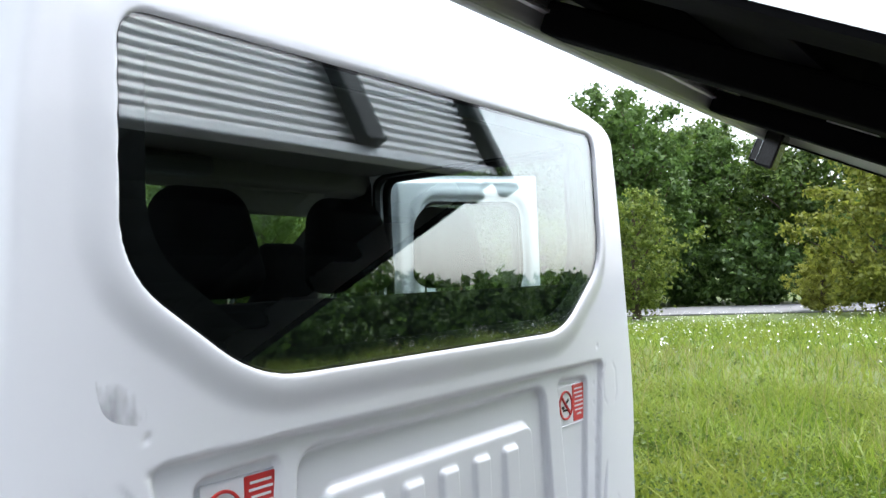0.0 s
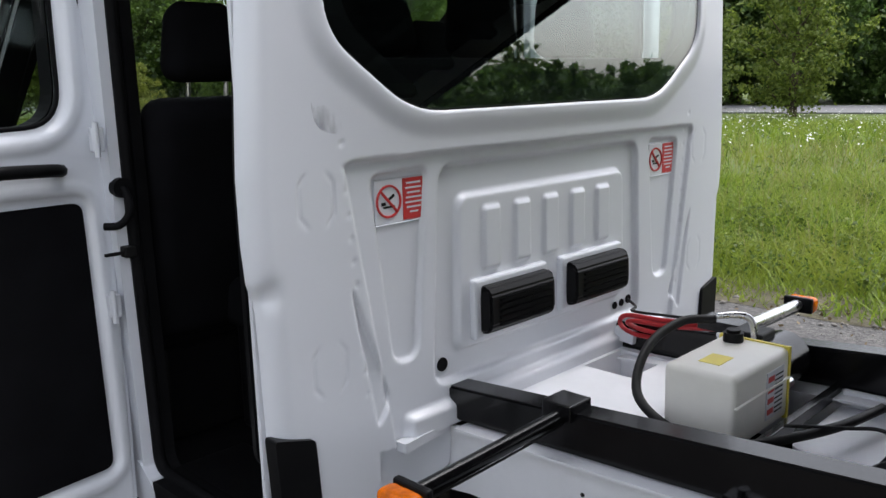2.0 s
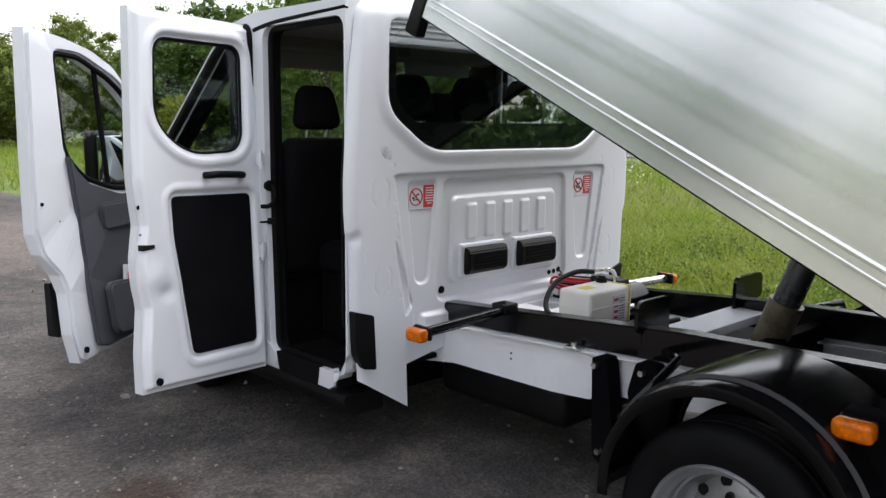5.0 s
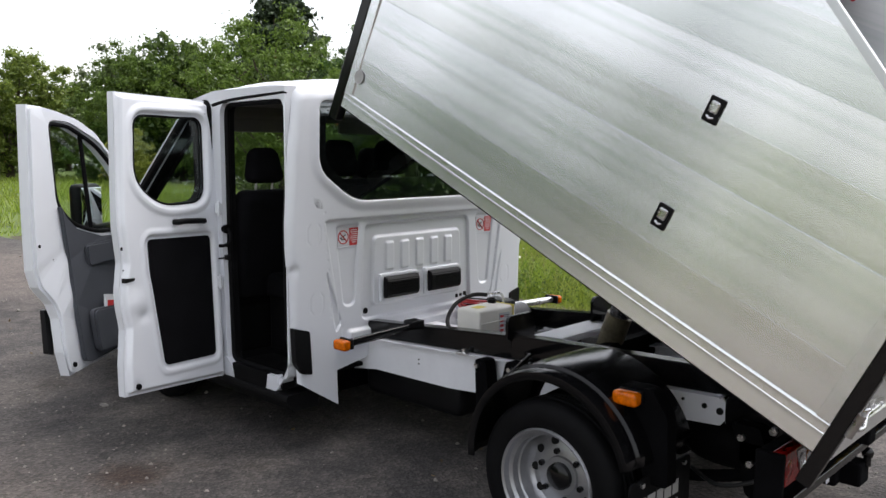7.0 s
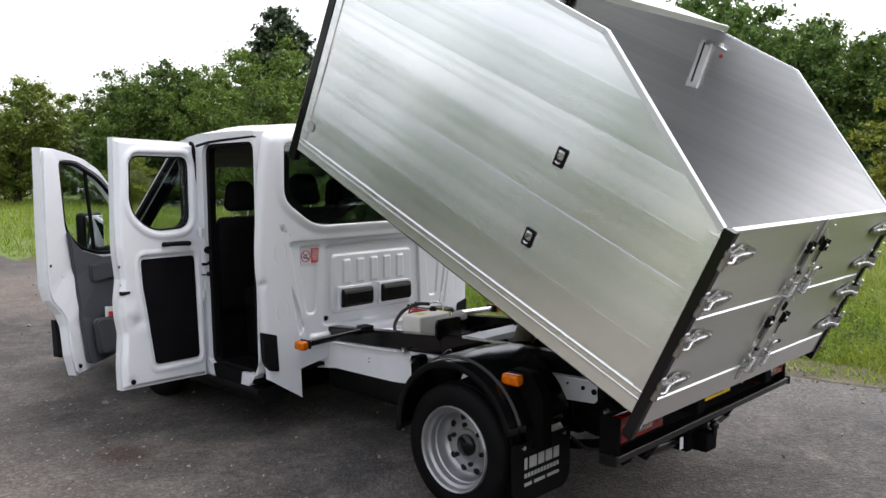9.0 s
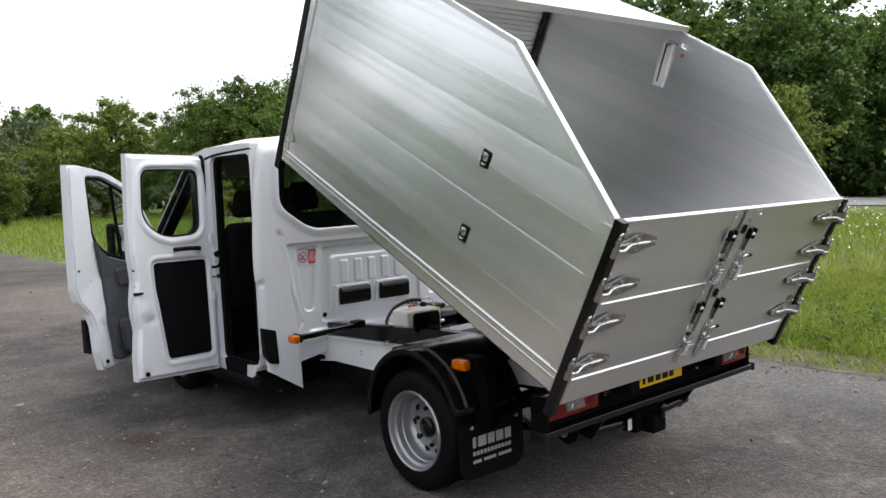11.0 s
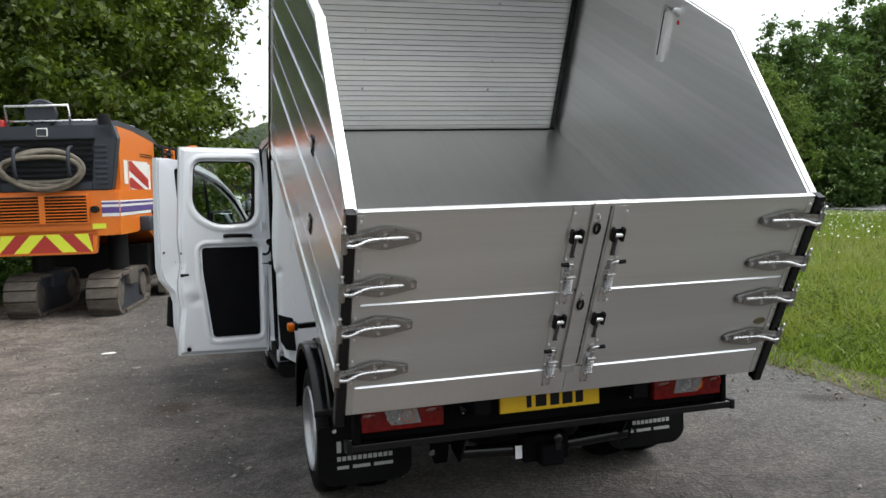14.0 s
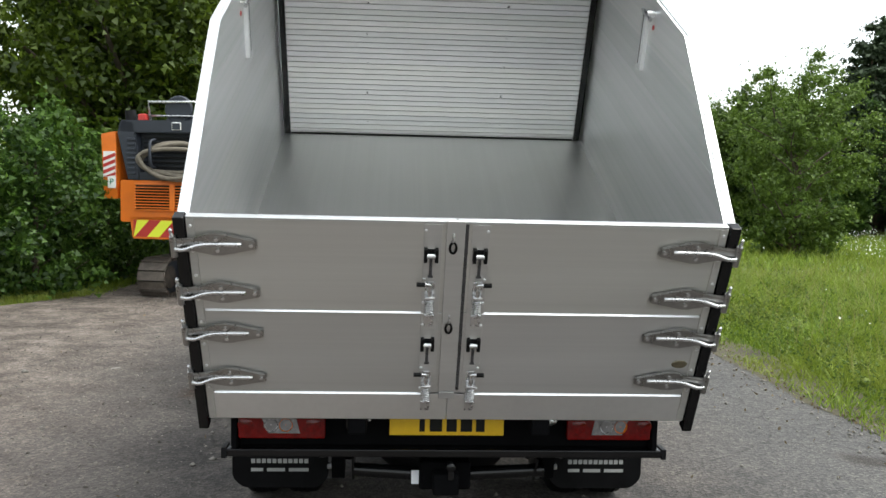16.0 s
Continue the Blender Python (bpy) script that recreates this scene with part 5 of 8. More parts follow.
    bm = B()
    box(bm, -0.358, 0.358, 1.44, 1.605, 0.722, 0.732, 0.003)
    box(bm, -0.358, 0.358, 1.425, 1.44, 0.700, 0.738, 0.003)
    part("deck_plate", bm, WHITE_MATT, truck, "white painted plate across the chassis")
    bm = B()
    box(bm, -0.36, 0.36, 1.94, 1.962, 0.612, 0.645, 0.003)
    part("cross_strip", bm, BLACK, truck, "thin glossy black cross strip")
    bm = B()
    prism(bm, round_poly([(0.0, 1.93), (0.355, 1.93), (0.355, 1.66), (0.06, 1.66), (-0.06, 1.80)], 0.015), 0.585, 0.593, lambda a, b, d: (a, b, d))
    box(bm, 0.335, 0.352, 1.66, 1.93, 0.592, 0.640, 0.003)
    part("heat_shield", bm, WHITE_MATT, truck, "pale sheet between the chassis rails")
    # dark fuel tank and gear under the rails
    bm = B()
    box(bm, -0.40, 0.30, 1.95, 2.75, 0.22, 0.42, 0.05, 3)
    part("fuel_tank", bm, PLASTIC, truck, "black plastic fuel tank under the chassis", smooth=50)
    # unseen box on the far side, added to keep the ground below dark
    bm = B()
    box(bm, 0.50, 0.92, 1.55, 2.60, 0.20, 0.56, 0.03, 2)
    part("far_side_blocker", bm, BLACK_MATT, truck, "unseen black box added under the chassis to block light")
    bm = B()
    cyl(bm, (0.05, 0.9, 0.40), (0.05, 4.4, 0.42), 0.045, 14)
    part("drive_shaft", bm, BLACK_MATT, truck, "dark drive shaft", smooth=60)
    bm = B()
    revolve(bm, [(0.0, -0.10), (0.10, -0.09), (0.15, -0.03), (0.15, 0.04), (0.09, 0.09), (0.0, 0.10)], (0.05, 0.86, 0.35), "y", 20)
    cyl(bm, (-0.85, 0.9, 0.345), (0.85, 0.9, 0.345), 0.055, 16)
    part("rear_axle", bm, BLACK_MATT, truck, "black rear axle", smooth=50)
    for s in (-1, 1):
        bm = B()
        tube(bm, smooth_path([(s * 0.46, 1.66, 0.27), (s * 0.46, 1.2, 0.26), (s * 0.46, 0.9, 0.27), (s * 0.46, 0.5, 0.33), (s * 0.46, 0.20, 0.42)], 5), 0.028, 6)
        part("leaf_spring", bm, BLACK_MATT, truck, "black leaf spring", smooth=True)
    # tipping ram
    bm = B()
    cyl(bm, (0, 1.27, 0.66), (0, 1.195, 0.87), 0.068, 20)
    ram = part("tipping_ram", bm, BRASS, truck, "telescopic tipping ram with brassy collar", smooth=60)
    bm = B()
    cyl(bm, (0, 1.207, 0.84), (0, 1.0, 1.42), 0.054, 20)
    part("ram_stage", bm, STEEL_DARK, ram, smooth=60)
    bm = B()
    box(bm, -0.09, 0.09, 1.24, 1.34, 0.60, 0.70, 0.01)
    part("ram_mount", bm, BLACK, ram)
    bm = B()
    tube(bm, smooth_path([(-0.04, 1.29, 0.70), (-0.14, 1.36, 0.68), (-0.26, 1.44, 0.68), (-0.33, 1.6, 0.69)], 5), 0.008, 6)
    part("ram_hose", bm, HOSE, ram, smooth=True)
    # hydraulic tank with motor
    bm = B()
    box(bm, -0.19, 0.135, 1.99, 2.175, 0.615, 0.802, 0.016, 3)
    tank = part("hydraulic_tank", bm, TANK, truck, "translucent white hydraulic oil tank", smooth=50)
    bm = B()
    box(bm, -0.186, 0.110, 1.984, 1.992, 0.722, 0.728, 0.002)
    part("tank_seam", bm, TANK, tank)
    bm = B()
    cyl(bm, (0.075, 2.125, 0.80), (0.075, 2.125, 0.826), 0.026, 16)
    cyl(bm, (0.075, 2.125, 0.826), (0.075, 2.125, 0.834), 0.018, 16)
    part("filler_cap", bm, PLASTIC, tank, "black filler cap", smooth=50)
    bm = B()
    box(bm, 0.104, 0.114, 1.9865, 2.1785, 0.613, 0.8055, 0.001)
    part("tank_strap", bm, STICKER_YEL, tank, "yellow strap")
    bm = B()
    box(bm, -0.13, -0.055, 2.06, 2.115, 0.8015, 0.8035)
    part("tank_label", bm, STICKER_YEL, tank, "small yellow label")
    bm = B()
    box(bm, -0.02, 0.075, 1.9875, 1.990, 0.645, 0.768)
    lab = part("tank_label", bm, STICKER, tank, "white label with print")
    for k in range(4):
        bm = B()
        box(bm, -0.014, 0.020, 1.9865, 1.989, 0.742 - k * 0.028, 0.756 - k * 0.028)
        part("red_mark", bm, STICKER_RED, lab)
    bm = B()
    for k in range(9):
        box(bm, 0.026, 0.070, 1.9865, 1.989, 0.750 - k * 0.012, 0.7535 - k * 0.012)
    part("print_lines", bm, INK, lab)
    bm = B()
    cyl(bm, (0.16, 2.09, 0.705), (0.325, 2.09, 0.705), 0.074, 28)
    cyl(bm, (0.325, 2.09, 0.705), (0.345, 2.09, 0.705), 0.074, 28, 0.055)
    cyl(bm, (0.13, 2.09, 0.71), (0.165, 2.09, 0.71), 0.045, 18)
    motor = part("pump_motor", bm, BLACK, truck, "black hydraulic pump motor", smooth=50)
    bm = B()
    box(bm, 0.17, 0.26, 2.09, 2.18, 0.772, 0.800, 0.006)
    part("relay_box", bm, PLASTIC, motor, "black relay box")
    bm = B()
    cyl(bm, (0.13, 2.01, 0.69), (0.17, 2.01, 0.69), 0.014, 10)
    part("port", bm, STEEL, motor)
    bm = B()
    tube(bm, smooth_path([(0.12, 2.20, 0.835), (0.05, 2.26, 0.835), (-0.08, 2.285, 0.79), (-0.185, 2.25, 0.70), (-0.215, 2.13, 0.645), (-0.205, 2.0, 0.64), (-0.11, 1.92, 0.645), (0.05, 1.84, 0.65), (0.24, 1.80, 0.65)], 7), 0.0125, 10)
    hose = part("hydraulic_hose", bm, HOSE, truck, "thick black hydraulic hose round the tank", smooth=True)
    bm = B()
    tube(bm, smooth_path([(0.12, 2.20, 0.845), (0.155, 2.15, 0.85), (0.17, 2.12, 0.835), (0.17, 2.11, 0.78)], 5), 0.0095, 10)
    part("hose_fitting", bm, STEEL, hose, "bright hose fitting", smooth=True)
    bm = B()
    tube(bm, smooth_path([(0.345, 2.50, 0.665), (0.345, 2.60, 0.665), (0.345, 2.645, 0.69), (0.345, 2.62, 0.722), (0.345, 2.50, 0.728), (0.345, 2.36, 0.742), (0.32, 2.26, 0.76), (0.27, 2.24, 0.74), (0.21, 2.27, 0.66), (0.19, 2.30, 0.60)], 7), 0.008, 8)
    c = part("battery_cable", bm, CABLE_RED, truck, "red battery cable looped behind the cab", smooth=True)
    bm = B()
    tube(bm, smooth_path([(0.350, 2.51, 0.680), (0.348, 2.58, 0.684), (0.335, 2.61, 0.700), (0.335, 2.58, 0.712), (0.34, 2.46, 0.716), (0.34, 2.32, 0.735), (0.28, 2.20, 0.77)], 7), 0.008, 8)
    part("battery_cable", bm, CABLE_RED, truck, "red battery cable looped behind the cab", smooth=True)
    bm = B()
    tube(bm, smooth_path([(0.452, 2.69, 0.745), (0.43, 2.64, 0.73), (0.36, 2.60, 0.735), (0.352, 2.40, 0.75), (0.30, 2.25, 0.77)], 6), 0.005, 6)
    part("thin_cable", bm, HOSE, truck, "thin black cable from the cab wall", smooth=True)
    bm = B()
    tube(bm, smooth_path([(-0.05, 1.93, 0.66), (0.02, 1.82, 0.662), (0.05, 1.74, 0.668), (-0.02, 1.66, 0.66), (-0.15, 1.70, 0.655), (-0.25, 1.58, 0.66)], 6), 0.005, 6)
    part("thin_cable", bm, HOSE, truck, "thin black cable across the chassis", smooth=True)
    bm = B()
    prism(bm, [(0.27, 2.33), (0.36, 2.33), (0.36, 2.20), (0.27, 2.20)], 0.752, 0.782, lambda a, b, d: (a, b, d))
    part("terminal_box", bm, BLACK, truck, "black terminal block")


build_chassis()


# ---- wheels and mudguards ----
def build_wheel(x_out, y, s, dual, parent):
    """x_out: the outer face; s: -1 for the near side."""
    def tyre(xc, name):
        bm = B()
        w = 0.095
        prof = [(0.225, -w * 0.86), (0.24, -w), (0.285, -w * 1.02), (0.325, -w * 0.92), (0.343, -w * 0.70), (0.347, -w * 0.4), (0.340, -w * 0.36), (0.340, -w * 0.28),
                (0.348, -w * 0.24), (0.349, -0.006), (0.341, -0.004), (0.341, 0.004), (0.349, 0.006), (0.348, w * 0.24), (0.340, w * 0.28), (0.340, w * 0.36),
                (0.347, w * 0.4), (0.343, w * 0.70), (0.325, w * 0.92), (0.285, w * 1.02), (0.24, w), (0.225, w * 0.86)]
        revolve(bm, prof, (xc, y, 0.347), "x", 64)
        return part(name, bm, RUBBER, parent, "black road tyre", smooth=40)

    t = tyre(x_out - s * 0.09, "tyre")
    if dual:
        tyre(x_out - s * 0.31, "tyre")
    # rim: deep dish
    bm = B()
    prof = [(0.232, 0.0), (0.226, 0.012), (0.216, 0.006), (0.210, -0.02), (0.196, -0.03), (0.193, -0.062), (0.186, -0.068), (0.183, -0.10), (0.172, -0.125),
            (0.160, -0.135), (0.145, -0.132), (0.118, -0.12), (0.085, -0.118), (0.08, -0.108), (0.0, -0.108)]
    if not dual:
        prof = [(0.232, 0.0), (0.222, 0.01), (0.21, -0.01), (0.195, -0.03), (0.14, -0.035), (0.10, -0.02), (0.06, -0.02), (0.0, -0.02)]
    revolve(bm, [(r, s * o) for r, o in prof], (x_out, y, 0.347), "x", 56)
    rim = part("rim", bm, RIM, t, "silver steel wheel rim", smooth=40)
    for k in range(10):
        a = 2 * math.pi * k / 10
        cy, cz = y + 0.146 * math.cos(a), 0.347 + 0.146 * math.sin(a)
        bm = B()
        cyl(bm, (x_out - s * (0.126 if dual else 0.028), cy, cz), (x_out - s * (0.145 if dual else 0.045), cy, cz), 0.0185, 16)
        part("rim_hole", bm, INK, t)
    for k in range(6):
        a = 2 * math.pi * (k + 0.3) / 6
        cy, cz = y + 0.105 * math.cos(a), 0.347 + 0.105 * math.sin(a)
        bm = B()
        cyl(bm, (x_out - s * (0.122 if dual else 0.03), cy, cz), (x_out - s * (0.10 if dual else 0.01), cy, cz), 0.013, 6)
        part("wheel_nut", bm, BLACK, t)
    bm = B()
    revolve(bm, [(0.060, s * -0.112), (0.058, s * -0.088), (0.046, s * -0.078), (0.0, s * -0.076)], (x_out, y, 0.347), "x", 24)
    part("hub_cap", bm, BLACK, t, smooth=40)
    return t


for s in (-1, 1):
    build_wheel(s * 1.03, 0.905, s, True, truck)
    build_wheel(s * 0.97, 4.22, s, False, truck)


def build_mudguard(s):
    cy, cz, r = 0.90, 0.415, 0.43
    n = 30
    bm = B()
    rows = []
    x_edge, x_in = s * 1.06, s * 0.575
    for k in range(n + 1):
        a = radians(-6 + (172 * k / n))
        sec = []
        for x, dr in ((x_in, -0.03), (x_in, 0.0), (s * 0.70, 0.004), (s * 0.95, 0.004), (s * 0.985, 0.0), (s * 0.995, -0.012), (s * 1.035, -0.012), (x_edge, -0.02), (x_edge, -0.055)):
            rr = r + dr
            sec.append(bm.verts.new((x, cy + rr * math.cos(a), cz + rr * math.sin(a) * 0.99)))
        rows.append(sec)
    for p, q in zip(rows, rows[1:]):
        for j in range(len(p) - 1):
            bm.faces.new((p[j], p[j + 1], q[j + 1], q[j]))
    g = part("mudguard", bm, BLACK, truck, "glossy black plastic mudguard over the twin wheels", smooth=40)
    sol = g.modifiers.new("thick", "SOLIDIFY")
    sol.thickness = 0.006
    # flat panel behind the guard, with the amber lamp
    bm = B()
    prism(bm, round_poly([(0.64, 0.80), (0.50, 0.80), (0.43, 0.70), (0.42, 0.42), (0.52, 0.42)], 0.02), s * 0.83, s * 0.90, along_x)
    part("guard_panel", bm, BLACK_MATT, g, "black panel behind the wheel")
    bm = B()
    box(bm, min(s * 0.915, s * 0.97), max(s * 0.915, s * 0.97), 0.530, 0.640, 0.733, 0.790, 0.016, 3)
    part("marker_lamp", bm, AMBER, g, "amber side marker lens", smooth=50)
    bm = B()
    box(bm, min(s * 0.88, s * 0.92), max(s * 0.88, s * 0.92), 0.535, 0.635, 0.735, 0.79, 0.004)
    part("lamp_base", bm, PLASTIC, g)
    # mudflap
    bm = B()
    prism(bm, round_poly([(s * 0.57, 0.46), (s * 1.055, 0.46), (s * 1.055, 0.20), (s * 1.0, 0.15), (s * 0.62, 0.15), (s * 0.57, 0.20)], 0.03), 0.492, 0.500, along_y)
    flap = part("mudflap", bm, RUBBER, truck, "black rubber mudflap with pale print")
    for x in (0.63, 0.80, 0.97):
        bm = B()
        cyl(bm, (s * x, 0.482, 0.438), (s * x, 0.493, 0.438), 0.011, 12)
        part("flap_bolt", bm, STEEL, flap)
    # print on it: three lines, as bars
    c = s * 0.815
    for x0, x1 in ((-0.145, -0.122), (-0.105, -0.045), (-0.032, 0.018), (0.03, 0.085), (0.098, 0.145)):
        bm = B()
        box(bm, c + x0, c + x1, 0.4905, 0.4925, 0.322, 0.380)
        part("print_bar", bm, PALE_INK, flap)
    for k in range(11):
        bm = B()
        x = c - 0.145 + k * 0.0268
        box(bm, x, x + 0.020, 0.4905, 0.4925, 0.278, 0.300)
        part("print_bar", bm, PALE_INK, flap)
    for x0, x1 in ((-0.145, -0.085), (-0.065, 0.025), (0.045, 0.145)):
        bm = B()
        box(bm, c + x0, c + x1, 0.4905, 0.4925, 0.235, 0.252)
        part("print_bar", bm, PALE_INK, flap)


for s in (-1, 1):
    build_mudguard(s)


# ---- tail ----
def build_tail():
    bm = B()
    box(bm, -0.934, 0.934, 0.015, 0.06, 0.52, 0.69, 0.008)
    bar = part("lamp_board", bm, BLACK_MATT, truck, "black rear lamp board")
    bm = B()
    prism(bm, round_poly([(-0.05, 0.486), (0.03, 0.486), (0.03, 0.522), (-0.05, 0.522)], 0.008), -0.985, 1.0, along_x)
    part("under_run_bar", bm, BLACK, bar, "black under-run bar")
    for s in (-1, 1):
        bm = B()
        box(bm, s * 0.99 - 0.012, s * 0.99 + 0.012, -0.054, 0.034, 0.480, 0.528, 0.004)
        part("bar_cap", bm, PLASTIC, bar)
        bm = B()
        box(bm, min(s * 0.935, s * 0.962), max(s * 0.935, s * 0.962), -0.038, 0.062, 0.505, 0.692, 0.006)
        part("board_end", bm, BLACK_MATT, bar)
        x0, x1 = (0.545, 0.932)
        bm = B()
        box(bm, min(s * x0, s * x1), max(s * x0, s * x1), -0.035, 0.014, 0.563, 0.692, 0.010, 3)
        lamp = part("tail_lamp", bm, RED, truck, "red tail lamp with clear middle", smooth=50)
        bm = B()
        cx = s * 0.755
        prism(bm, [(cx - 0.080, 0.676), (cx + 0.075, 0.676), (cx + 0.070 - s * 0.028, 0.590), (cx - 0.070 - s * 0.028, 0.590)], -0.038, -0.034, along_y)
        part("clear_lens", bm, LENS, lamp, "clear reversing lens")
        for o in (-0.03, 0.035):
            bm = B()
            revolve(bm, [(0.030, -0.002), (0.026, 0.004), (0.010, 0.006), (0.0, 0.001)], (cx + o, -0.040, 0.628), "y", 18)
            part("reflector", bm, STEEL if o < 0 else AMBER, lamp, smooth=True)
        for xx in (0.60, 0.90):
            bm = B()
            revolve(bm, [(0.034, 0.0), (0.028, -0.004), (0.0, -0.006)], (s * xx, -0.035, 0.628), "y", 18)
            part("red_dome", bm, RED, lamp, smooth=True)
    # number plate, letters as bars
    bm = B()
    box(bm, -0.26, 0.26, -0.004, 0.012, 0.574, 0.685, 0.003)
    plate = part("number_plate", bm, YELLOW, truck, "yellow rear number plate with black marks")
    for x0, x1 in ((-0.125, -0.100), (-0.078, -0.022), (-0.002, 0.045), (0.062, 0.115), (0.132, 0.172)):
        bm = B()
        box(bm, x0, x1, -0.0062, -0.003, 0.592, 0.667)
        part("plate_bar", bm, INK, plate)
    bm = B()
    revolve(bm, [(0.05, 0.0), (0.046, -0.004), (0.0, -0.005)], (0, 0, 0), "y", 28)
    for v in bm.verts:
        v.co = Vector((0.455 + v.co.x, 0.012 + v.co.y, 0.636 + v.co.z * 0.42))
    part("oval_badge", bm, STEEL, bar, "small oval metal badge", smooth=True)
    for x, z in ((-0.44, 0.60), (0.44, 0.585), (-0.35, 0.64), (0.50, 0.64)):
        bm = B()
        cyl(bm, (x, 0.006, z), (x, 0.016, z), 0.006, 8)
        part("board_screw", bm, STEEL, bar)
    # spare wheel and rear cross member, both added as dark mass under the tail
    bm = B()
    revolve(bm, [(0.0, -0.08), (0.20, -0.08), (0.30, -0.095), (0.34, -0.05), (0.345, 0.0), (0.34, 0.05), (0.30, 0.095), (0.20, 0.08), (0.0, 0.08)], (0.0, 0.46, 0.43), "z", 36)
    part("added_spare_wheel", bm, RUBBER, truck, "black spare wheel shape added as dark mass under the chassis", smooth=40)
    bm = B()
    box(bm, -0.46, 0.46, 0.09, 0.17, 0.44, 0.60, 0.01)
    part("cross_member", bm, BLACK_MATT, truck, "black cross member")
    # tow bar
    bm = B()
    cyl(bm, (-0.43, 0.12, 0.375), (-0.11, 0.12, 0.355), 0.032, 18)
    tow = part("tow_bar", bm, BLACK, truck, "black round tow bar under the tail", smooth=60)
    bm = B()
    cyl(bm, (0.10, 0.12, 0.355), (0.47, 0.12, 0.375), 0.032, 18)
    part("bar_arm", bm, BLACK, tow, smooth=60)
    bm = B()
    box(bm, -0.12, 0.12, 0.05, 0.15, 0.30, 0.43, 0.012)
    box(bm, -0.06, 0.06, -0.03, 0.06, 0.30, 0.40, 0.012)
    part("tow_bracket", bm, BLACK_MATT, tow)
    bm = B()
    cyl(bm, (0.02, -0.03, 0.38), (0.02, -0.03, 0.425), 0.016, 14)
    revolve(bm, [(0.0, 0.03), (0.018, 0.024), (0.025, 0.008), (0.022, -0.012), (0.012, -0.022)], (0.02, -0.03, 0.435), "z", 18)
    part("tow_ball", bm, BLACK, tow, smooth=50)
    bm = B()
    box(bm, -0.155, -0.115, 0.075, 0.078, 0.32, 0.385)
    part("tow_label", bm, STICKER, tow)
    for s in (-1, 1):
        bm = B()
        prism(bm, round_poly([(0.02, 0.46), (0.25, 0.46), (0.25, 0.36), (0.12, 0.32)], 0.02), s * 0.42, s * 0.43, along_x)
        part("tow_side_plate", bm, BLACK, tow)
        # rear tip hinge and frame end with bolts, behind the wheel
        bm = B()
        box(bm, min(s * 0.44, s * 0.36), max(s * 0.44, s * 0.36), -0.16, 0.0, 0.62, 0.80, 0.008)
        hg = part("tip_hinge", bm, BLACK_MATT, truck, "black tipping hinge bracket")
        for yy, zz in ((0.25, 0.55), (0.19, 0.60), (0.16, 0.52), (0.22, 0.42)):
            bm = B()
            cyl(bm, (s * 0.44, yy, zz), (s * 0.475, yy, zz), 0.017, 6)
            part("hinge_bolt", bm, STEEL, hg)
        for yy, zz, r in ((0.50, 0.635, 0.012), (0.43, 0.625, 0.016), (0.60, 0.645, 0.007)):
            bm = B()
            cyl(bm, (s * 0.4402, yy, zz), (s * 0.4455, yy, zz), r, 14)
            part("rail_hole", bm, INK, hg)
        bm = B()
        prism(bm, round_poly([(0.0, 0.60), (0.0, 0.70), (0.40, 0.70), (0.40, 0.58), (0.30, 0.50), (0.14, 0.48)], 0.02), s * 0.40, s * 0.46, along_x)
        bmesh.ops.bevel(bm, geom=[e for e in bm.edges if e.calc_face_angle(0) > 0.9], offset=0.004, segments=1, affect="EDGES")
        part("frame_end", bm, BLACK, truck, "black bolted chassis end")
        bm = B()
        prism(bm, round_poly([(0.34, 0.62), (0.22, 0.62), (0.15, 0.40), (0.19, 0.30), (0.27, 0.33)], 0.02), s * 0.47, s * 0.53, along_x)
        sh = part("spring_shackle", bm, BLACK_MATT, truck, "black spring shackle with bolts")
        for yy, zz in ((0.29, 0.57), (0.21, 0.36), (0.25, 0.47)):
            bm = B()
            cyl(bm, (s * 0.53, yy, zz), (s * 0.552, yy, zz), 0.015, 6)
            part("shackle_bolt", bm, STEEL, sh)
        bm = B()
        tube(bm, smooth_path([(s * 0.56, 0.49, 0.40), (s * 0.60, 0.36, 0.37), (s * 0.57, 0.24, 0.40), (s * 0.50, 0.14, 0.46)], 5), 0.009, 7)
        part("lamp_cable", bm, HOSE, truck, "black cable hanging behind the wheel", smooth=True)
        bm = B()
        prism(bm, round_poly([(0.06, 0.55), (0.30, 0.55), (0.30, 0.46), (0.06, 0.49)], 0.02), s * 0.50, s * 0.53, along_x)
        part("bumper_bracket", bm, BLACK_MATT, truck, "black bumper bracket")


build_tail()


# ---- tipping body (built level, then tipped by BODY) ----
L_FRONT, FLOOR, TOP = 2.60, 0.17, 1.45
RISE = 0.036  # the lower edge rises a little towards the front
SIDE = [(0.0, 0.0), (L_FRONT, RISE), (L_FRONT, TOP), (1.42, TOP - 0.015), (0.85, 1.392), (0.005, 0.895)]


def clip_band(w0, w1):
    """The part of the side's outline between two heights."""
    def cut(poly, lim, above):
        out = []
        for i, p in enumerate(poly):
            q = poly[(i + 1) % len(poly)]
            inp, inq = (p[1] >= lim) == above or p[1] == lim, (q[1] >= lim) == above or q[1] == lim
            if inp:
                out.append(p)
            if inp != inq:
                t = (lim - p[1]) / (q[1] - p[1])
                out.append((p[0] + t * (q[0] - p[0]), lim))
        return out
    return cut(cut(SIDE, w0, True), w1, False)


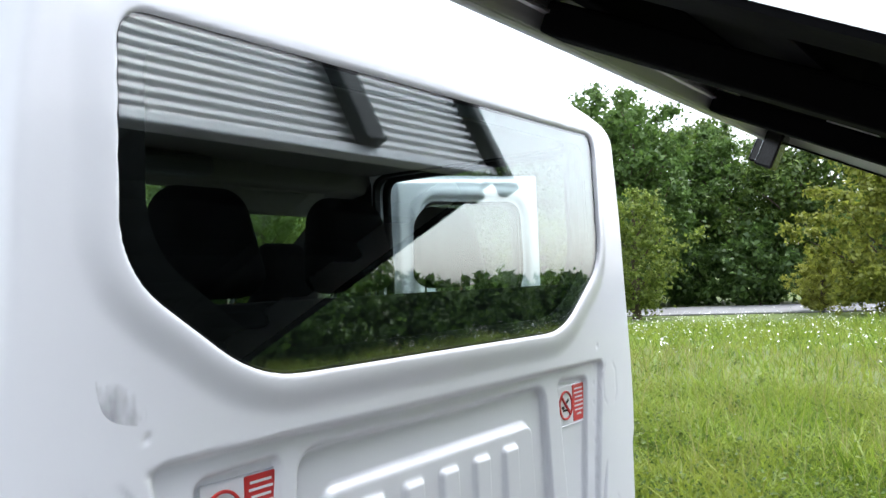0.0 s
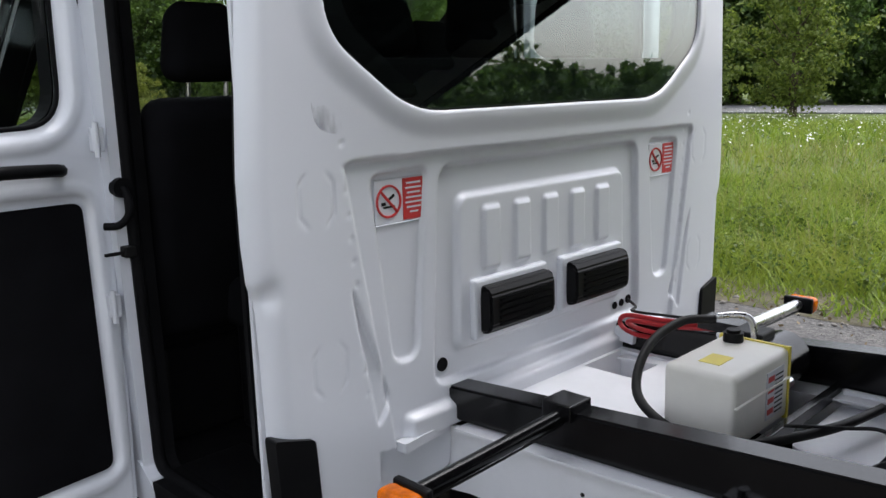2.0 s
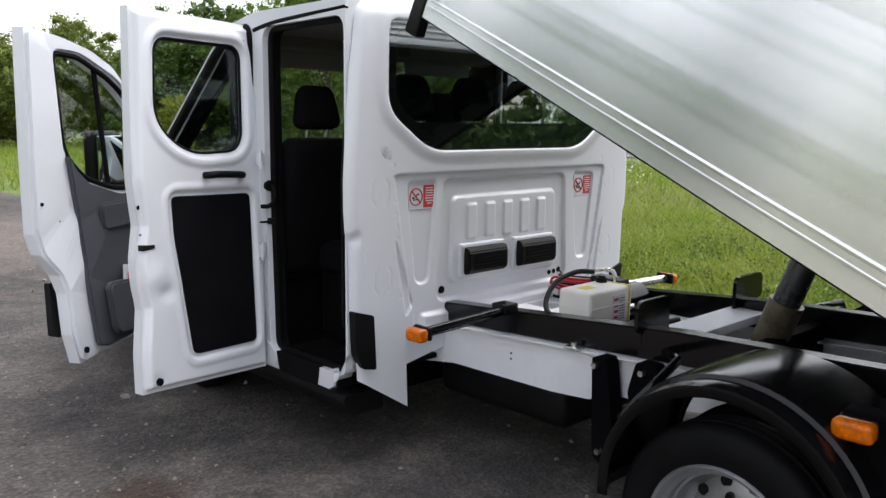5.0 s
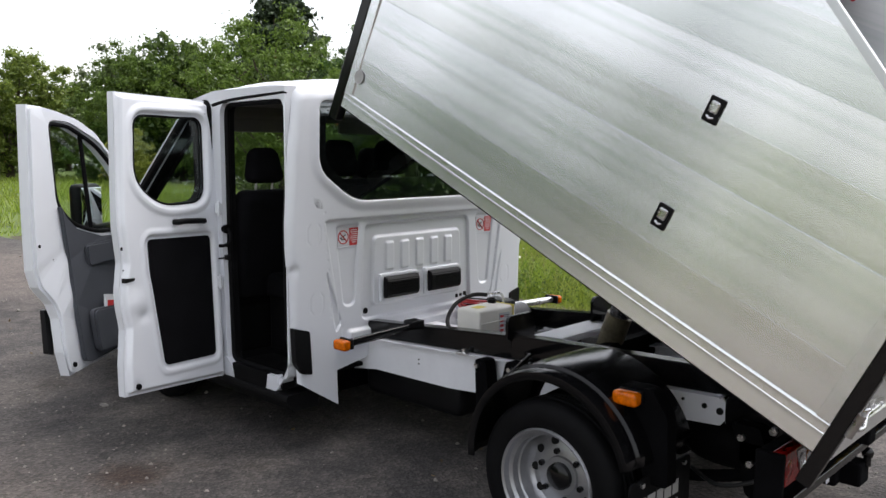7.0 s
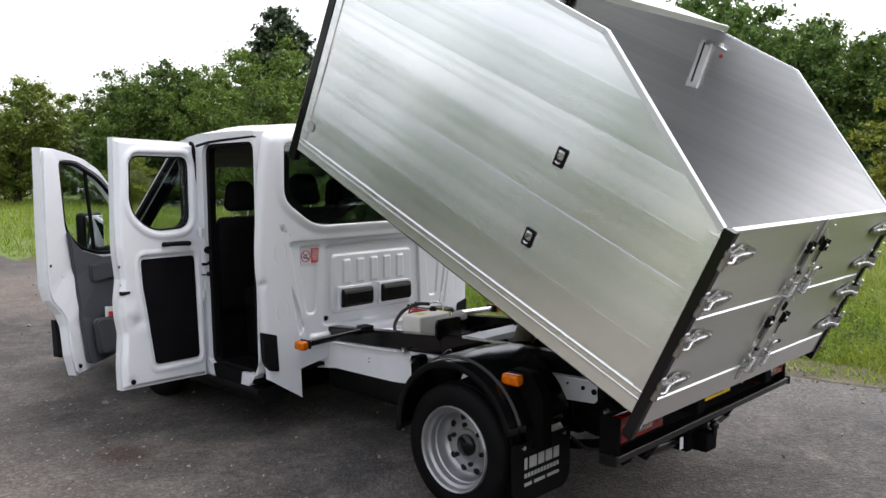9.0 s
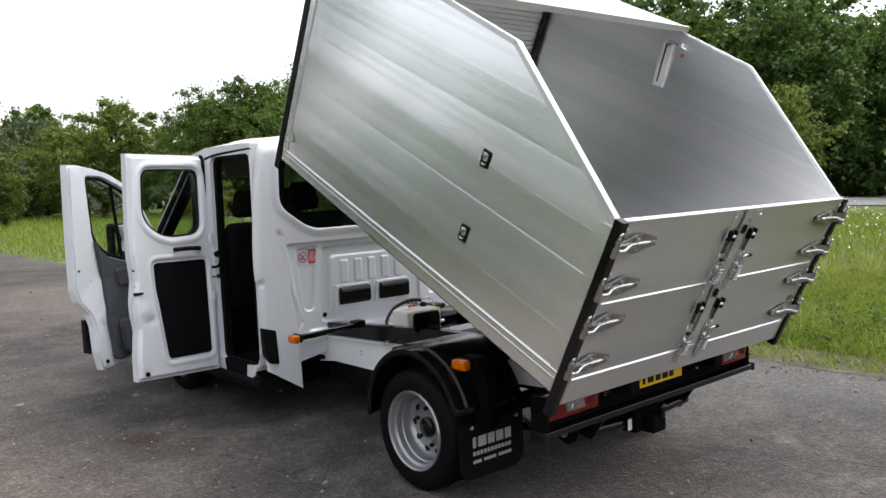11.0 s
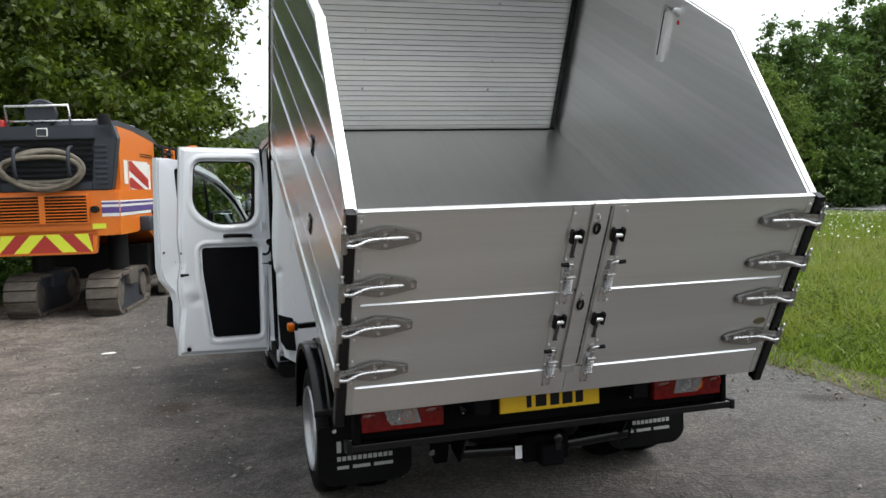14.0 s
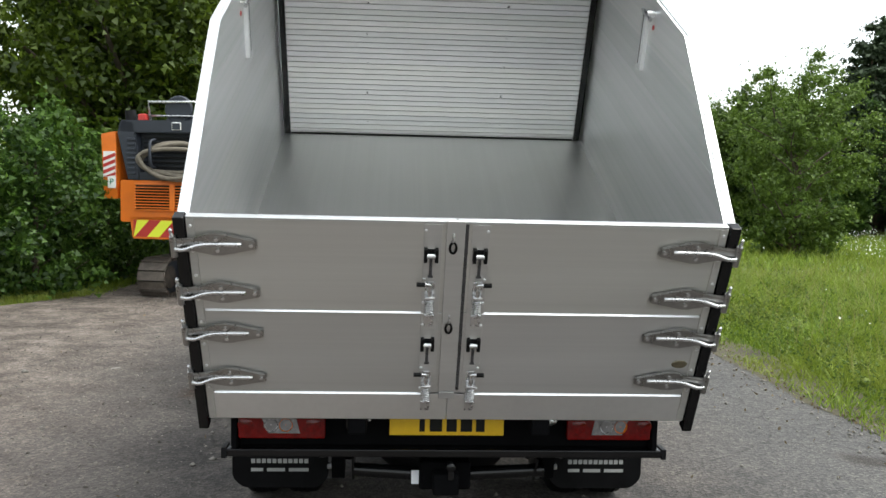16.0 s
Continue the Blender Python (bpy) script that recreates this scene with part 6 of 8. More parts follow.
def build_side(s):
    bm = B()
    prism(bm, [(a, b) for a, b in SIDE], s * 1.028, s * 1.034, along_x)
    side = part("body_side", bm, ALU_IN, truck, "tall ribbed aluminium body side with sloping rear edge", xf=BODY)
    # outer planks with fine lips between them
    bands = [0.115, 0.30, 0.60, 0.80, 1.005, 1.20, TOP]
    for w0, w1 in zip(bands, bands[1:]):
        pts = clip_band(w0 + 0.0003, w1 - 0.0003)
        if len(pts) < 3:
            continue
        bm = B()
        prism(bm, pts, s * 1.0345, s * 1.060, along_x)
        # no two planks lie in quite the same plane
        lean = {0.115: 0.0012, 0.30: -0.0022, 0.60: 0.0018, 0.80: -0.0014, 1.005: 0.0015, 1.20: -0.0012}[w0]
        for v in bm.verts:
            if abs(v.co.x) > 1.05:
                v.co.x += s * lean * (v.co.z - (w0 + w1) / 2) / (w1 - w0) * 2
        pl = part("plank", bm, ALU, side, xf=BODY)
        # rolled lip along the upper edge
        lip = clip_band(w1 - 0.0035, w1 - 0.0005)
        if len(lip) > 2 and w1 < TOP:
            bm = B()
            prism(bm, lip, s * 1.057, s * 1.0632, along_x)
            bmesh.ops.bevel(bm, geom=[e for e in bm.edges if e.calc_face_angle(0) > 0.9], offset=0.0005, segments=2, affect="EDGES")
            part("plank_lip", bm, ALU, pl, xf=BODY)
    # inner faces of the planks
    for k, (w0, w1) in enumerate(zip([FLOOR + 0.002] + bands[1:], bands[1:])):
        pts = clip_band(w0 + 0.00005, w1 - 0.00005)
        bm = B()
        prism(bm, pts, s * 1.0275, s * 1.0205, along_x)
        for v in bm.verts:
            if abs(v.co.x) < 1.024:
                v.co.x += s * (0.0016, -0.0011, 0.0014, -0.0016, 0.0010, -0.0013)[k] * (v.co.z - (w0 + w1) / 2) / (w1 - w0) * 2
        part("inner_plank", bm, ALU_INNER, side, xf=BODY)
    # bottom extrusion with two ribs
    bm = B()
    prof = [(1.0345, 0.0), (1.064, 0.0), (1.064, 0.062), (1.0652, 0.0665), (1.0652, 0.072), (1.0640, 0.0755), (1.0640, 0.0985), (1.0655, 0.102), (1.0655, 0.108), (1.0608, 0.1148), (1.0345, 0.1148)]
    prism(bm, [(s * a, b) for a, b in prof], 0.0, L_FRONT, along_y)
    for v in bm.verts:
        v.co.z += RISE * min(1, v.co.y / L_FRONT) * (1 - v.co.z / 0.114)
    part("bottom_extrusion", bm, ALU, side, xf=BODY)
    # added strip, hides the bright reflection of the extrusion's underside
    bm = B()
    prism(bm, [(0.0, -0.005), (L_FRONT, RISE - 0.005), (L_FRONT, RISE - 0.0005), (0.0, -0.0005)], s * 1.0, s * 1.0632, along_x)
    part("sill_strip", bm, BLACK_MATT, side, "added black strip under the body side", xf=BODY)
    # bright edge trims
    bm = B()
    top = [(0.0, 0.0), (0.005, 0.895), (0.85, 1.392), (1.42, TOP - 0.015), (L_FRONT, TOP)]
    for (a0, b0), (a1, b1) in zip(top[1:], top[2:]):
        d = Vector((a1 - a0, b1 - b0)).normalized()
        n = Vector((-d.y, d.x))
        q = [Vector((a0, b0)) - n * 0.020, Vector((a1, b1)) - n * 0.020, Vector((a1, b1)) + n * 0.006, Vector((a0, b0)) + n * 0.006]
        prism(bm, [tuple(v) for v in q], s * 1.034, s * 1.0635, along_x)
    part("edge_trim", bm, ALU_TRIM, side, "bright edge trim", xf=BODY)
    bm = B()
    box(bm, min(s * 1.060, s * 1.066), max(s * 1.060, s * 1.066), 0.0, 0.05, 0.114, 0.86, 0.001)
    part("edge_strip", bm, ALU, side, xf=BODY)
    bm = B()
    box(bm, min(s * 1.060, s * 1.066), max(s * 1.060, s * 1.066), L_FRONT - 0.055, L_FRONT, 0.114, TOP, 0.001)
    part("edge_strip", bm, ALU, side, xf=BODY)
    # black corner posts
    bm = B()
    box(bm, min(s * 1.018, s * 1.070), max(s * 1.018, s * 1.070), L_FRONT, L_FRONT + 0.065, -0.045, TOP, 0.006)
    part("front_post", bm, BLACK, side, "black front corner post", xf=BODY)
    bm = B()
    box(bm, min(s * 1.030, s * 1.072), max(s * 1.030, s * 1.072), -0.052, 0.0, -0.115, 0.905, 0.005)
    part("rear_post", bm, BLACK, side, "black rear corner post", xf=BODY)
    # recessed latches
    for w in (0.406, 0.815):
        bm = B()
        box(bm, min(s * 1.060, s * 1.0645), max(s * 1.060, s * 1.0645), 0.79, 0.85, w - 0.045, w + 0.045, 0.006)
        lt = part("side_latch", bm, PLASTIC, side, "black recessed latch", xf=BODY)
        bm = B()
        box(bm, min(s * 1.064, s * 1.073), max(s * 1.064, s * 1.073), 0.803, 0.838, w - 0.010, w + 0.032, 0.006)
        tube(bm, [(s * 1.068, 0.808, w - 0.025), (s * 1.073, 0.821, w - 0.029), (s * 1.068, 0.835, w - 0.025)], 0.004, 6)
        part("latch_hook", bm, STEEL, lt, "bright latch hook", xf=BODY)
    # round maker's badge, plain
    bm = B()
    cyl(bm, (s * 1.0655, 2.53, 0.215), (s * 1.068, 2.53, 0.215), 0.032, 22)
    part("round_badge", bm, PALE_INK if s < 0 else STEEL, side, xf=BODY)
    # bracket with slot for the roof stay
    bm = B()
    m = Matrix.Translation((s * 1.012, 1.44, 1.215)) @ pose(0, 0, 0, -6, 0, 0)
    box(bm, -0.011, 0.011, -0.036, 0.042, -0.16, 0.14, 0.003, m=m)
    stay = part("stay_bracket", bm, ZINC, side, "slotted stay bracket", xf=BODY)
    bm = B()
    box(bm, -0.0118, 0.0118, 0.004, 0.017, -0.13, 0.13, 0.001, m=m)
    part("stay_slot", bm, INK, stay, xf=BODY)
    bm = B()
    cyl(bm, (s * 1.03, 1.36, 1.36), (s * 0.985, 1.36, 1.36), 0.018, 14)
    cyl(bm, (s * 1.03, 1.44, 1.345), (s * 0.99, 1.44, 1.345), 0.014, 14)
    tube(bm, [(s * 0.99, 1.30, 1.345), (s * 0.985, 1.44, 1.365)], 0.010, 8)
    part("stay_pin", bm, STEEL, stay, xf=BODY, smooth=60)
    bm = B()
    cyl(bm, (s * 1.03, 1.33, 1.30), (s * 1.018, 1.33, 1.30), 0.013, 12)
    part("red_button", bm, STICKER_RED, stay, xf=BODY)
    return side


for s in (-1, 1):
    build_side(s)


def build_body_box():
    # floor with stiffeners below
    bm = B()
    box(bm, -1.026, 1.026, 0.0, L_FRONT, FLOOR - 0.02, FLOOR, 0.002)
    floor = part("body_floor", bm, ALU_IN, truck, "smooth aluminium load floor", xf=BODY)
    # added black sheet, covers the metal floor from below
    bm = B()
    box(bm, -1.024, 1.024, 0.002, L_FRONT - 0.002, FLOOR - 0.026, FLOOR - 0.0205, 0.001)
    part("floor_underside", bm, BLACK_MATT, floor, "black sheet covering the floor from below", xf=BODY)
    for k in range(9):
        bm = B()
        u = 0.10 + k * 0.30
        box(bm, -1.02, 1.02, u, u + 0.05, FLOOR - 0.09, FLOOR - 0.0265, 0.004)
        part("floor_bearer", bm, BLACK_MATT, floor, xf=BODY)
    for s in (-1, 1):
        bm = B()
        box(bm, s * 0.40 - 0.04, s * 0.40 + 0.04, 0.0, L_FRONT, 0.03, FLOOR - 0.091, 0.006)
        part("floor_runner", bm, BLACK_MATT, floor, xf=BODY)
    bm = B()
    box(bm, -1.016, 1.016, L_FRONT + 0.002, L_FRONT + 0.040, 0.022, 0.060, 0.006)
    part("front_beam", bm, ALU_TRIM, floor, "bright metal front cross beam", xf=BODY)
    bm = B()
    box(bm, 0.86, 0.93, L_FRONT - 0.05, L_FRONT + 0.0, -0.05, 0.05, 0.006)
    part("guide_block", bm, BLACK, floor, xf=BODY)
    # ribbed front wall: planks with a rib each, seen from both sides
    bm = B()
    box(bm, -1.016, 1.016, L_FRONT + 0.002, L_FRONT + 0.010, 0.03, TOP - 0.03)
    front = part("front_wall", bm, ALU_RIB, truck, "aluminium front wall of ribbed planks", xf=BODY)
    pitch = 0.0355
    n = int((TOP - 0.03 - FLOOR) / (2 * pitch))
    bm = B()
    w0 = FLOOR + 0.004
    for side_u, o in ((L_FRONT, -1), (L_FRONT + 0.012, 1)):
        deep, foot = (0.009, 0.024) if o < 0 else (0.016, 0.014)
        for k in range(2):
            w = w0 + k * pitch
            prism(bm, [(side_u, w), (side_u, w + foot), (side_u + deep * o, w + foot + 0.003), (side_u + deep * o, w + 0.031), (side_u, w + 0.0345), (side_u - 0.006 * o, w + 0.0345), (side_u - 0.006 * o, w)], -0.975, 0.975, along_x)
    me0 = part("rib_plank", bm, ALU_RIB, front, xf=BODY)
    for k in [-2, -1] + list(range(1, n)):
        twin("rib_plank", me0, BODY @ Matrix.Translation((0, 0, k * 2 * pitch)) @ BODY.inverted(), front)
    for s in (-1, 1):
        bm = B()
        box(bm, s * 0.994 - 0.019, s * 0.994 + 0.019, L_FRONT - 0.022, L_FRONT + 0.03, FLOOR, TOP - 0.03, 0.003)
        part("wall_post", bm, BLACK, front, "black corner strip", xf=BODY)
    bm = B()
    for k in range(6):
        for x in (-0.45, 0.45):
            w = FLOOR + 0.1 + k * 0.2
            cyl(bm, (x, L_FRONT - 0.001, w), (x, L_FRONT - 0.006, w), 0.009, 10)
    part("wall_rivet", bm, STEEL, front, xf=BODY, kind="stuff")
    for x in (0.33,):
        bm = B()
        box(bm, x - 0.045, x + 0.045, L_FRONT + 0.026, L_FRONT + 0.075, FLOOR - 0.11, TOP - 0.05, 0.006)
        part("front_brace", bm, BLACK, front, "black upright brace outside the front wall", xf=BODY)
    bm = B()
    box(bm, -0.97, 0.97, L_FRONT - 0.020, L_FRONT - 0.002, FLOOR + 0.0005, FLOOR + 0.005)
    part("floor_joint", bm, INK, front, "dark joint along the floor", xf=BODY)
    # roof over the front half
    bm = B()
    box(bm, -1.068, 1.068, 1.41, L_FRONT + 0.065, TOP + 0.003, TOP + 0.028, 0.006)
    roof = part("body_roof", bm, ALU_TRIM, truck, "aluminium half roof of the body", xf=BODY)
    bm = B()
    box(bm, -1.072, 1.072, 1.385, 1.409, TOP - 0.006, TOP + 0.034, 0.004)
    part("roof_edge", bm, ALU_TRIM, roof, xf=BODY)


build_body_box()


def build_gate(s):
    """One of the two tail doors; s: -1 the near-side one."""
    x_in = -0.018
    x0, x1 = (-1.026, x_in) if s < 0 else (x_in + 0.002, 1.026)
    bm = B()
    box(bm, x0, x1, -0.035, -0.004, 0.0815, 0.488, 0.003)
    door = part("tail_door", bm, ALU_FLAT, truck, "flat aluminium tail door with strap hinges", xf=BODY)
    for w0, w1 in ((0.4935, 0.895), (-0.068, 0.0735)):
        bm = B()
        box(bm, x0, x1, -0.035, -0.004, w0, w1, 0.003)
        part("gate_panel", bm, ALU_FLAT if w0 > 0 else ALU_IN, door, xf=BODY)
    for w0, w1 in ((0.488, 0.4938), (0.0745, 0.0812)):
        bm = B()
        prism(bm, [(-0.006, w0), (-0.041, w0), (-0.042, w0 + 0.001), (-0.0354, w1), (-0.006, w1)], x0 + (0.035 if s < 0 else 0.11), x1 - (0.10 if s < 0 else 0.035), along_x)
        part("joint_bead", bm, BRIGHT, door, "bright joint bead", xf=BODY)
    bm = B()
    box(bm, x0, x1, -0.039, -0.010, 0.8955, 0.906, 0.003)
    part("top_rail", bm, ALU_TRIM, door, "bright top rail", xf=BODY)
    # edge strips with rivets
    bm = B()
    xa, xb = (x1 - 0.125, x1 - 0.055) if s < 0 else (x0 + 0.055, x0 + 0.125)
    box(bm, xa, xb, -0.040, -0.030, 0.085, 0.893, 0.001)
    part("edge_strip", bm, ALU_FLAT, door, xf=BODY)
    bm = B()
    box(bm, *((x0, x0 + 0.030) if s < 0 else (x1 - 0.030, x1)), -0.0395, -0.030, -0.06, 0.893, 0.001)
    part("edge_strip", bm, ALU_FLAT, door, xf=BODY)
    bm = B()
    for k in range(8):
        w = 0.11 + k * 0.108
        for x in ((xa + 0.008, x0 + 0.015) if s < 0 else (xb - 0.008, x1 - 0.015)):
            cyl(bm, (x, -0.038, w), (x, -0.0445, w), 0.0075, 10, 0.005)
    part("rivet", bm, BRIGHT, door, xf=BODY, kind="stuff")
    # strap hinges
    for w in (0.792, 0.577, 0.384, 0.162):
        xo, xt = s * 1.078, s * 0.772
        bm = B()
        prof = [(xo, -0.024), (xo, 0.028), (s * 1.0, 0.032), (s * 0.93, 0.052), (s * 0.90, 0.050), (xt + s * 0.006, 0.022), (xt, 0.017), (xt, -0.014), (xt + s * 0.010, -0.020), (s * 0.90, -0.046), (s * 0.93, -0.047), (s * 1.0, -0.028)]
        prism(bm, [(a, w + b) for a, b in prof], -0.066, -0.054, along_y)
        bmesh.ops.bevel(bm, geom=[e for e in bm.edges if e.calc_face_angle(0) > 1.2], offset=0.0045, segments=2, affect="EDGES")
        for v in bm.verts:
            v.co.y += 0.014 * min(1, max(0, (1.03 - abs(v.co.x)) / 0.05))
        hinge = part("strap_hinge", bm, HINGE, door, "cast steel strap hinge", xf=BODY)
        bm = B()
        tube(bm, smooth_path([(xo - s * 0.01, -0.074, w - 0.008), (s * 1.035, -0.078, w - 0.008), (s * 0.99, -0.064, w + 0.002), (s * 0.94, -0.055, w + 0.004), (s * 0.825, -0.053, w + 0.004)], 5), 0.0085, 8)
        part("hinge_rib", bm, STEEL, hinge, xf=BODY, smooth=True)
        bm = B()
        box(bm, min(s * 0.80, s * 1.03), max(s * 0.80, s * 1.03), -0.0395, -0.0355, w - 0.012, w + 0.014, 0.001)
        part("hinge_pad", bm, HINGE, hinge, xf=BODY)
        bm = B()
        cyl(bm, (s * 1.074, -0.062, w - 0.045), (s * 1.074, -0.062, w + 0.040), 0.013, 12)
        part("hinge_knuckle", bm, HINGE, hinge, xf=BODY, smooth=50)
        bm = B()
        tube(bm, [(s * 1.074, -0.062, w + 0.038), (s * 1.078, -0.064, w + 0.062), (s * 1.075, -0.070, w + 0.074)], 0.007, 8)
        part("hinge_pin", bm, STEEL, hinge, xf=BODY, smooth=True)
        for a, b in ((s * 0.918, 0.026), (s * 0.915, -0.022), (xt + s * 0.018, 0.002)):
            bm = B()
            cyl(bm, (a, -0.050, w + b), (a, -0.058, w + b), 0.008, 8)
            part("hinge_bolt", bm, STEEL, hinge, xf=BODY)
    # toggle clasps and spring bolts beside the middle
    xc = -0.112 if s < 0 else 0.076
    for w in (0.762, 0.342):
        bm = B()
        box(bm, xc - 0.026, xc + 0.026, -0.042, -0.036, w - 0.020, w + 0.024, 0.002)
        for o in (-0.021, 0.021):
            box(bm, xc + o - 0.007, xc + o + 0.007, -0.062, -0.038, w - 0.027, w + 0.031, 0.0015)
        cl = part("clasp", bm, PLASTIC, door, "black toggle clasp", xf=BODY)
        bm = B()
        cyl(bm, (xc - 0.016, -0.056, w + 0.002), (xc + 0.016, -0.056, w + 0.002), 0.009, 10)
        part("clasp_roller", bm, BRIGHT, cl, xf=BODY, smooth=50)
        bm = B()
        box(bm, xc - 0.006, xc + 0.006, -0.050, -0.042, w - 0.092, w - 0.006, 0.002)
        box(bm, xc - 0.010, xc + 0.010, -0.050, -0.042, w - 0.100, w - 0.092, 0.002)
        part("clasp_lever", bm, STEEL_DARK, cl, "dull steel clasp lever", xf=BODY)
    for w in (0.545, 0.105):
        bm = B()
        box(bm, xc - 0.019, xc + 0.019, -0.0435, -0.039, w - 0.115, w + 0.095, 0.003)
        bolt = part("spring_bolt", bm, STEEL, door, "zinc-plated spring bolt", xf=BODY)
        bm = B()
        cyl(bm, (xc, -0.062, w - 0.045), (xc, -0.062, w + 0.075), 0.010, 12)
        tube(bm, smooth_path([(xc, -0.062, w + 0.07), (xc, -0.064, w + 0.092), (xc + s * 0.022, -0.068, w + 0.097)], 4), 0.009, 8)
        for o in (-0.045, 0.035):
            box(bm, xc - 0.020, xc + 0.020, -0.075, -0.043, w + o - 0.005, w + o + 0.005, 0.002)
        part("bolt_rod", bm, STEEL, bolt, xf=BODY, smooth=50)
        bm = B()
        coil = [(xc + 0.0155 * math.cos(t), -0.062 + 0.0155 * math.sin(t), w - 0.040 + 0.066 * t / (2 * math.pi * 7)) for t in (2 * math.pi * 7 * k / 70 for k in range(71))]
        tube(bm, coil, 0.0025, 5)
        part("spring", bm, STEEL, bolt, xf=BODY, smooth=True)
        bm = B()
        cyl(bm, (xc + s * 0.020, -0.068, w + 0.0965), (xc + s * 0.052, -0.071, w + 0.099), 0.009, 12)
        part("bolt_grip", bm, PLASTIC, bolt, "black bolt grip", xf=BODY)
    if s < 0:
        # cover strip over the middle joint, with ring pulls
        bm = B()
        box(bm, -0.058, 0.014, -0.050, -0.0365, 0.10, 0.912, 0.003)
        cov = part("cover_strip", bm, ALU_FLAT, door, "aluminium cover strip over the joint", xf=BODY)
        # shadow gap beside the cover strip, put in as a dark strip
        bm = B()
        box(bm, 0.0145, 0.028, -0.0405, -0.036, 0.10, 0.894, 0.001)
        part("joint_seal", bm, STEEL_DARK, cov, "dark strip standing in for the shadow gap at the joint", xf=BODY)
        for w in (0.800, 0.428):
            bm = B()
            tube(bm, [(-0.030 + 0.012 * math.cos(t), -0.056, w + 0.023 * math.sin(t)) for t in (k * math.pi / 9 for k in range(18))], 0.005, 6, closed=True)
            part("ring_pull", bm, PLASTIC, cov, "black ring pull", xf=BODY, smooth=True)
            bm = B()
            tube(bm, smooth_path([(-0.032, -0.054, w + 0.02), (-0.030, -0.062, w + 0.04), (-0.030, -0.053, w + 0.062)], 4), 0.004, 6)
            part("ring_eye", bm, STEEL, cov, xf=BODY)
        bm = B()
        box(bm, -0.056, 0.012, -0.052, -0.044, 0.062, 0.098, 0.002)
        part("strip_foot", bm, ALU_TRIM, cov, xf=BODY)
    else:
        bm = B()
        revolve(bm, [(0.034, 0.0), (0.030, -0.003), (0.0, -0.004)], (0, 0, 0), "y", 24)
        for v in bm.verts:
            v.co = Vector((0.955 + v.co.x, -0.0355 + v.co.y, 0.245 + v.co.z * 0.6))
        part("oval_badge", bm, BRASS, door, "small dull metal oval badge", xf=BODY)


build_gate(-1)
build_gate(1)


# ---- milling machine parked on the left of the drive ----
def build_machine():
    slew = pose(-2.48, 8.45, 0, 0, 0, -11.3) @ Matrix.Diagonal((1.09, 1, 1, 1)) @ Matrix.Translation((2.53, -8.45, 0))
    mach = thing("milling_machine", slew @ pose(-3.2, 11.5, 0), "orange and grey tracked road milling machine, parked", "road machine")

    def p(name, bm, mat_, label="", parent=None, smooth=False):
        return part(name, bm, mat_, parent or mach, label, xf=slew, smooth=smooth)

    bm = B()
    prism(bm, round_poly([(-4.02, 1.72), (-4.17, 2.40), (-4.12, 2.58), (-2.64, 2.58), (-2.62, 2.40), (-2.64, 1.72)], 0.02), 8.45, 10.4, along_y)
    cowl = p("engine_cowl", bm, M_DARK, "dark grey engine cowl")
    # rear frame of the cowl, left and right cheeks and top lip
    for pts in ([(-4.02, 1.73), (-4.17, 2.40), (-4.12, 2.58), (-3.93, 2.56), (-3.84, 1.73)], [(-2.56, 1.73), (-2.47, 2.40), (-2.52, 2.58), (-2.72, 2.56), (-2.80, 1.73)],
                [(-4.12, 2.58), (-4.15, 2.40), (-2.50, 2.40), (-2.52, 2.58)], [(-3.86, 1.84), (-3.86, 1.73), (-2.78, 1.73), (-2.78, 1.84)]):
        bm = B()
        prism(bm, round_poly(pts, 0.02), 8.28, 8.45, along_y)
        bmesh.ops.bevel(bm, geom=[e for e in bm.edges if e.calc_face_angle(0) > 0.9], offset=0.015, segments=2, affect="EDGES")
        p("cowl_cheek", bm, M_DARK, "", cowl)
    for k in range(8):
        for x0, x1 in ((-4.02, -3.90), (-2.74, -2.60)):
            bm = B()
            box(bm, x0, x1, 8.262, 8.285, 1.80 + k * 0.07, 1.835 + k * 0.07, 0.006)
            p("cheek_rib", bm, M_DARK, "", cowl)
    for k in range(7):
        bm = B()
        box(bm, -3.84, -2.80, 8.38, 8.40, 1.90 + k * 0.07, 1.93 + k * 0.07, 0.004)
        p("grille_bar", bm, M_BLACK, "", cowl)
    bm = B()
    box(bm, -3.40, -3.27, 8.262, 8.285, 2.44, 2.55, 0.01)
    p("square_badge", bm, CHEV_WHITE, "pale square badge", cowl)
    bm = B()
    box(bm, -3.39, -3.28, 8.258, 8.262, 2.45, 2.54, 0.002)
    p("badge_field", bm, M_DARK, "", cowl)
    # hose coil
    for k in range(4):
        bm = B()
        cx, cz, rx, rz = -3.345, 2.02 - 0.01 * k, 0.47 - 0.02 * (k % 2), 0.21 + 0.02 * (k % 3)
        tube(bm, [(cx + rx * math.cos(t) + 0.02 * math.sin(3 * t + k), 8.24 - 0.028 * k, cz + rz * math.sin(t) - 0.03 * math.cos(2 * t + k)) for t in (j * math.pi / 18 for j in range(36))], 0.030, 8, closed=True)
        p("hose_turn", bm, CANVAS_HOSE, "coiled grey hose", cowl, True)
    for x in (-3.62, -3.0):
        bm = B()
        tube(bm, smooth_path([(x, 8.26, 2.30), (x, 8.10, 2.24), (x, 8.12, 1.95), (x, 8.26, 1.90)], 4), 0.022, 6)
        p("hose_hook", bm, M_DARK, "", cowl, True)
    # rails and stacks
    bm = B()
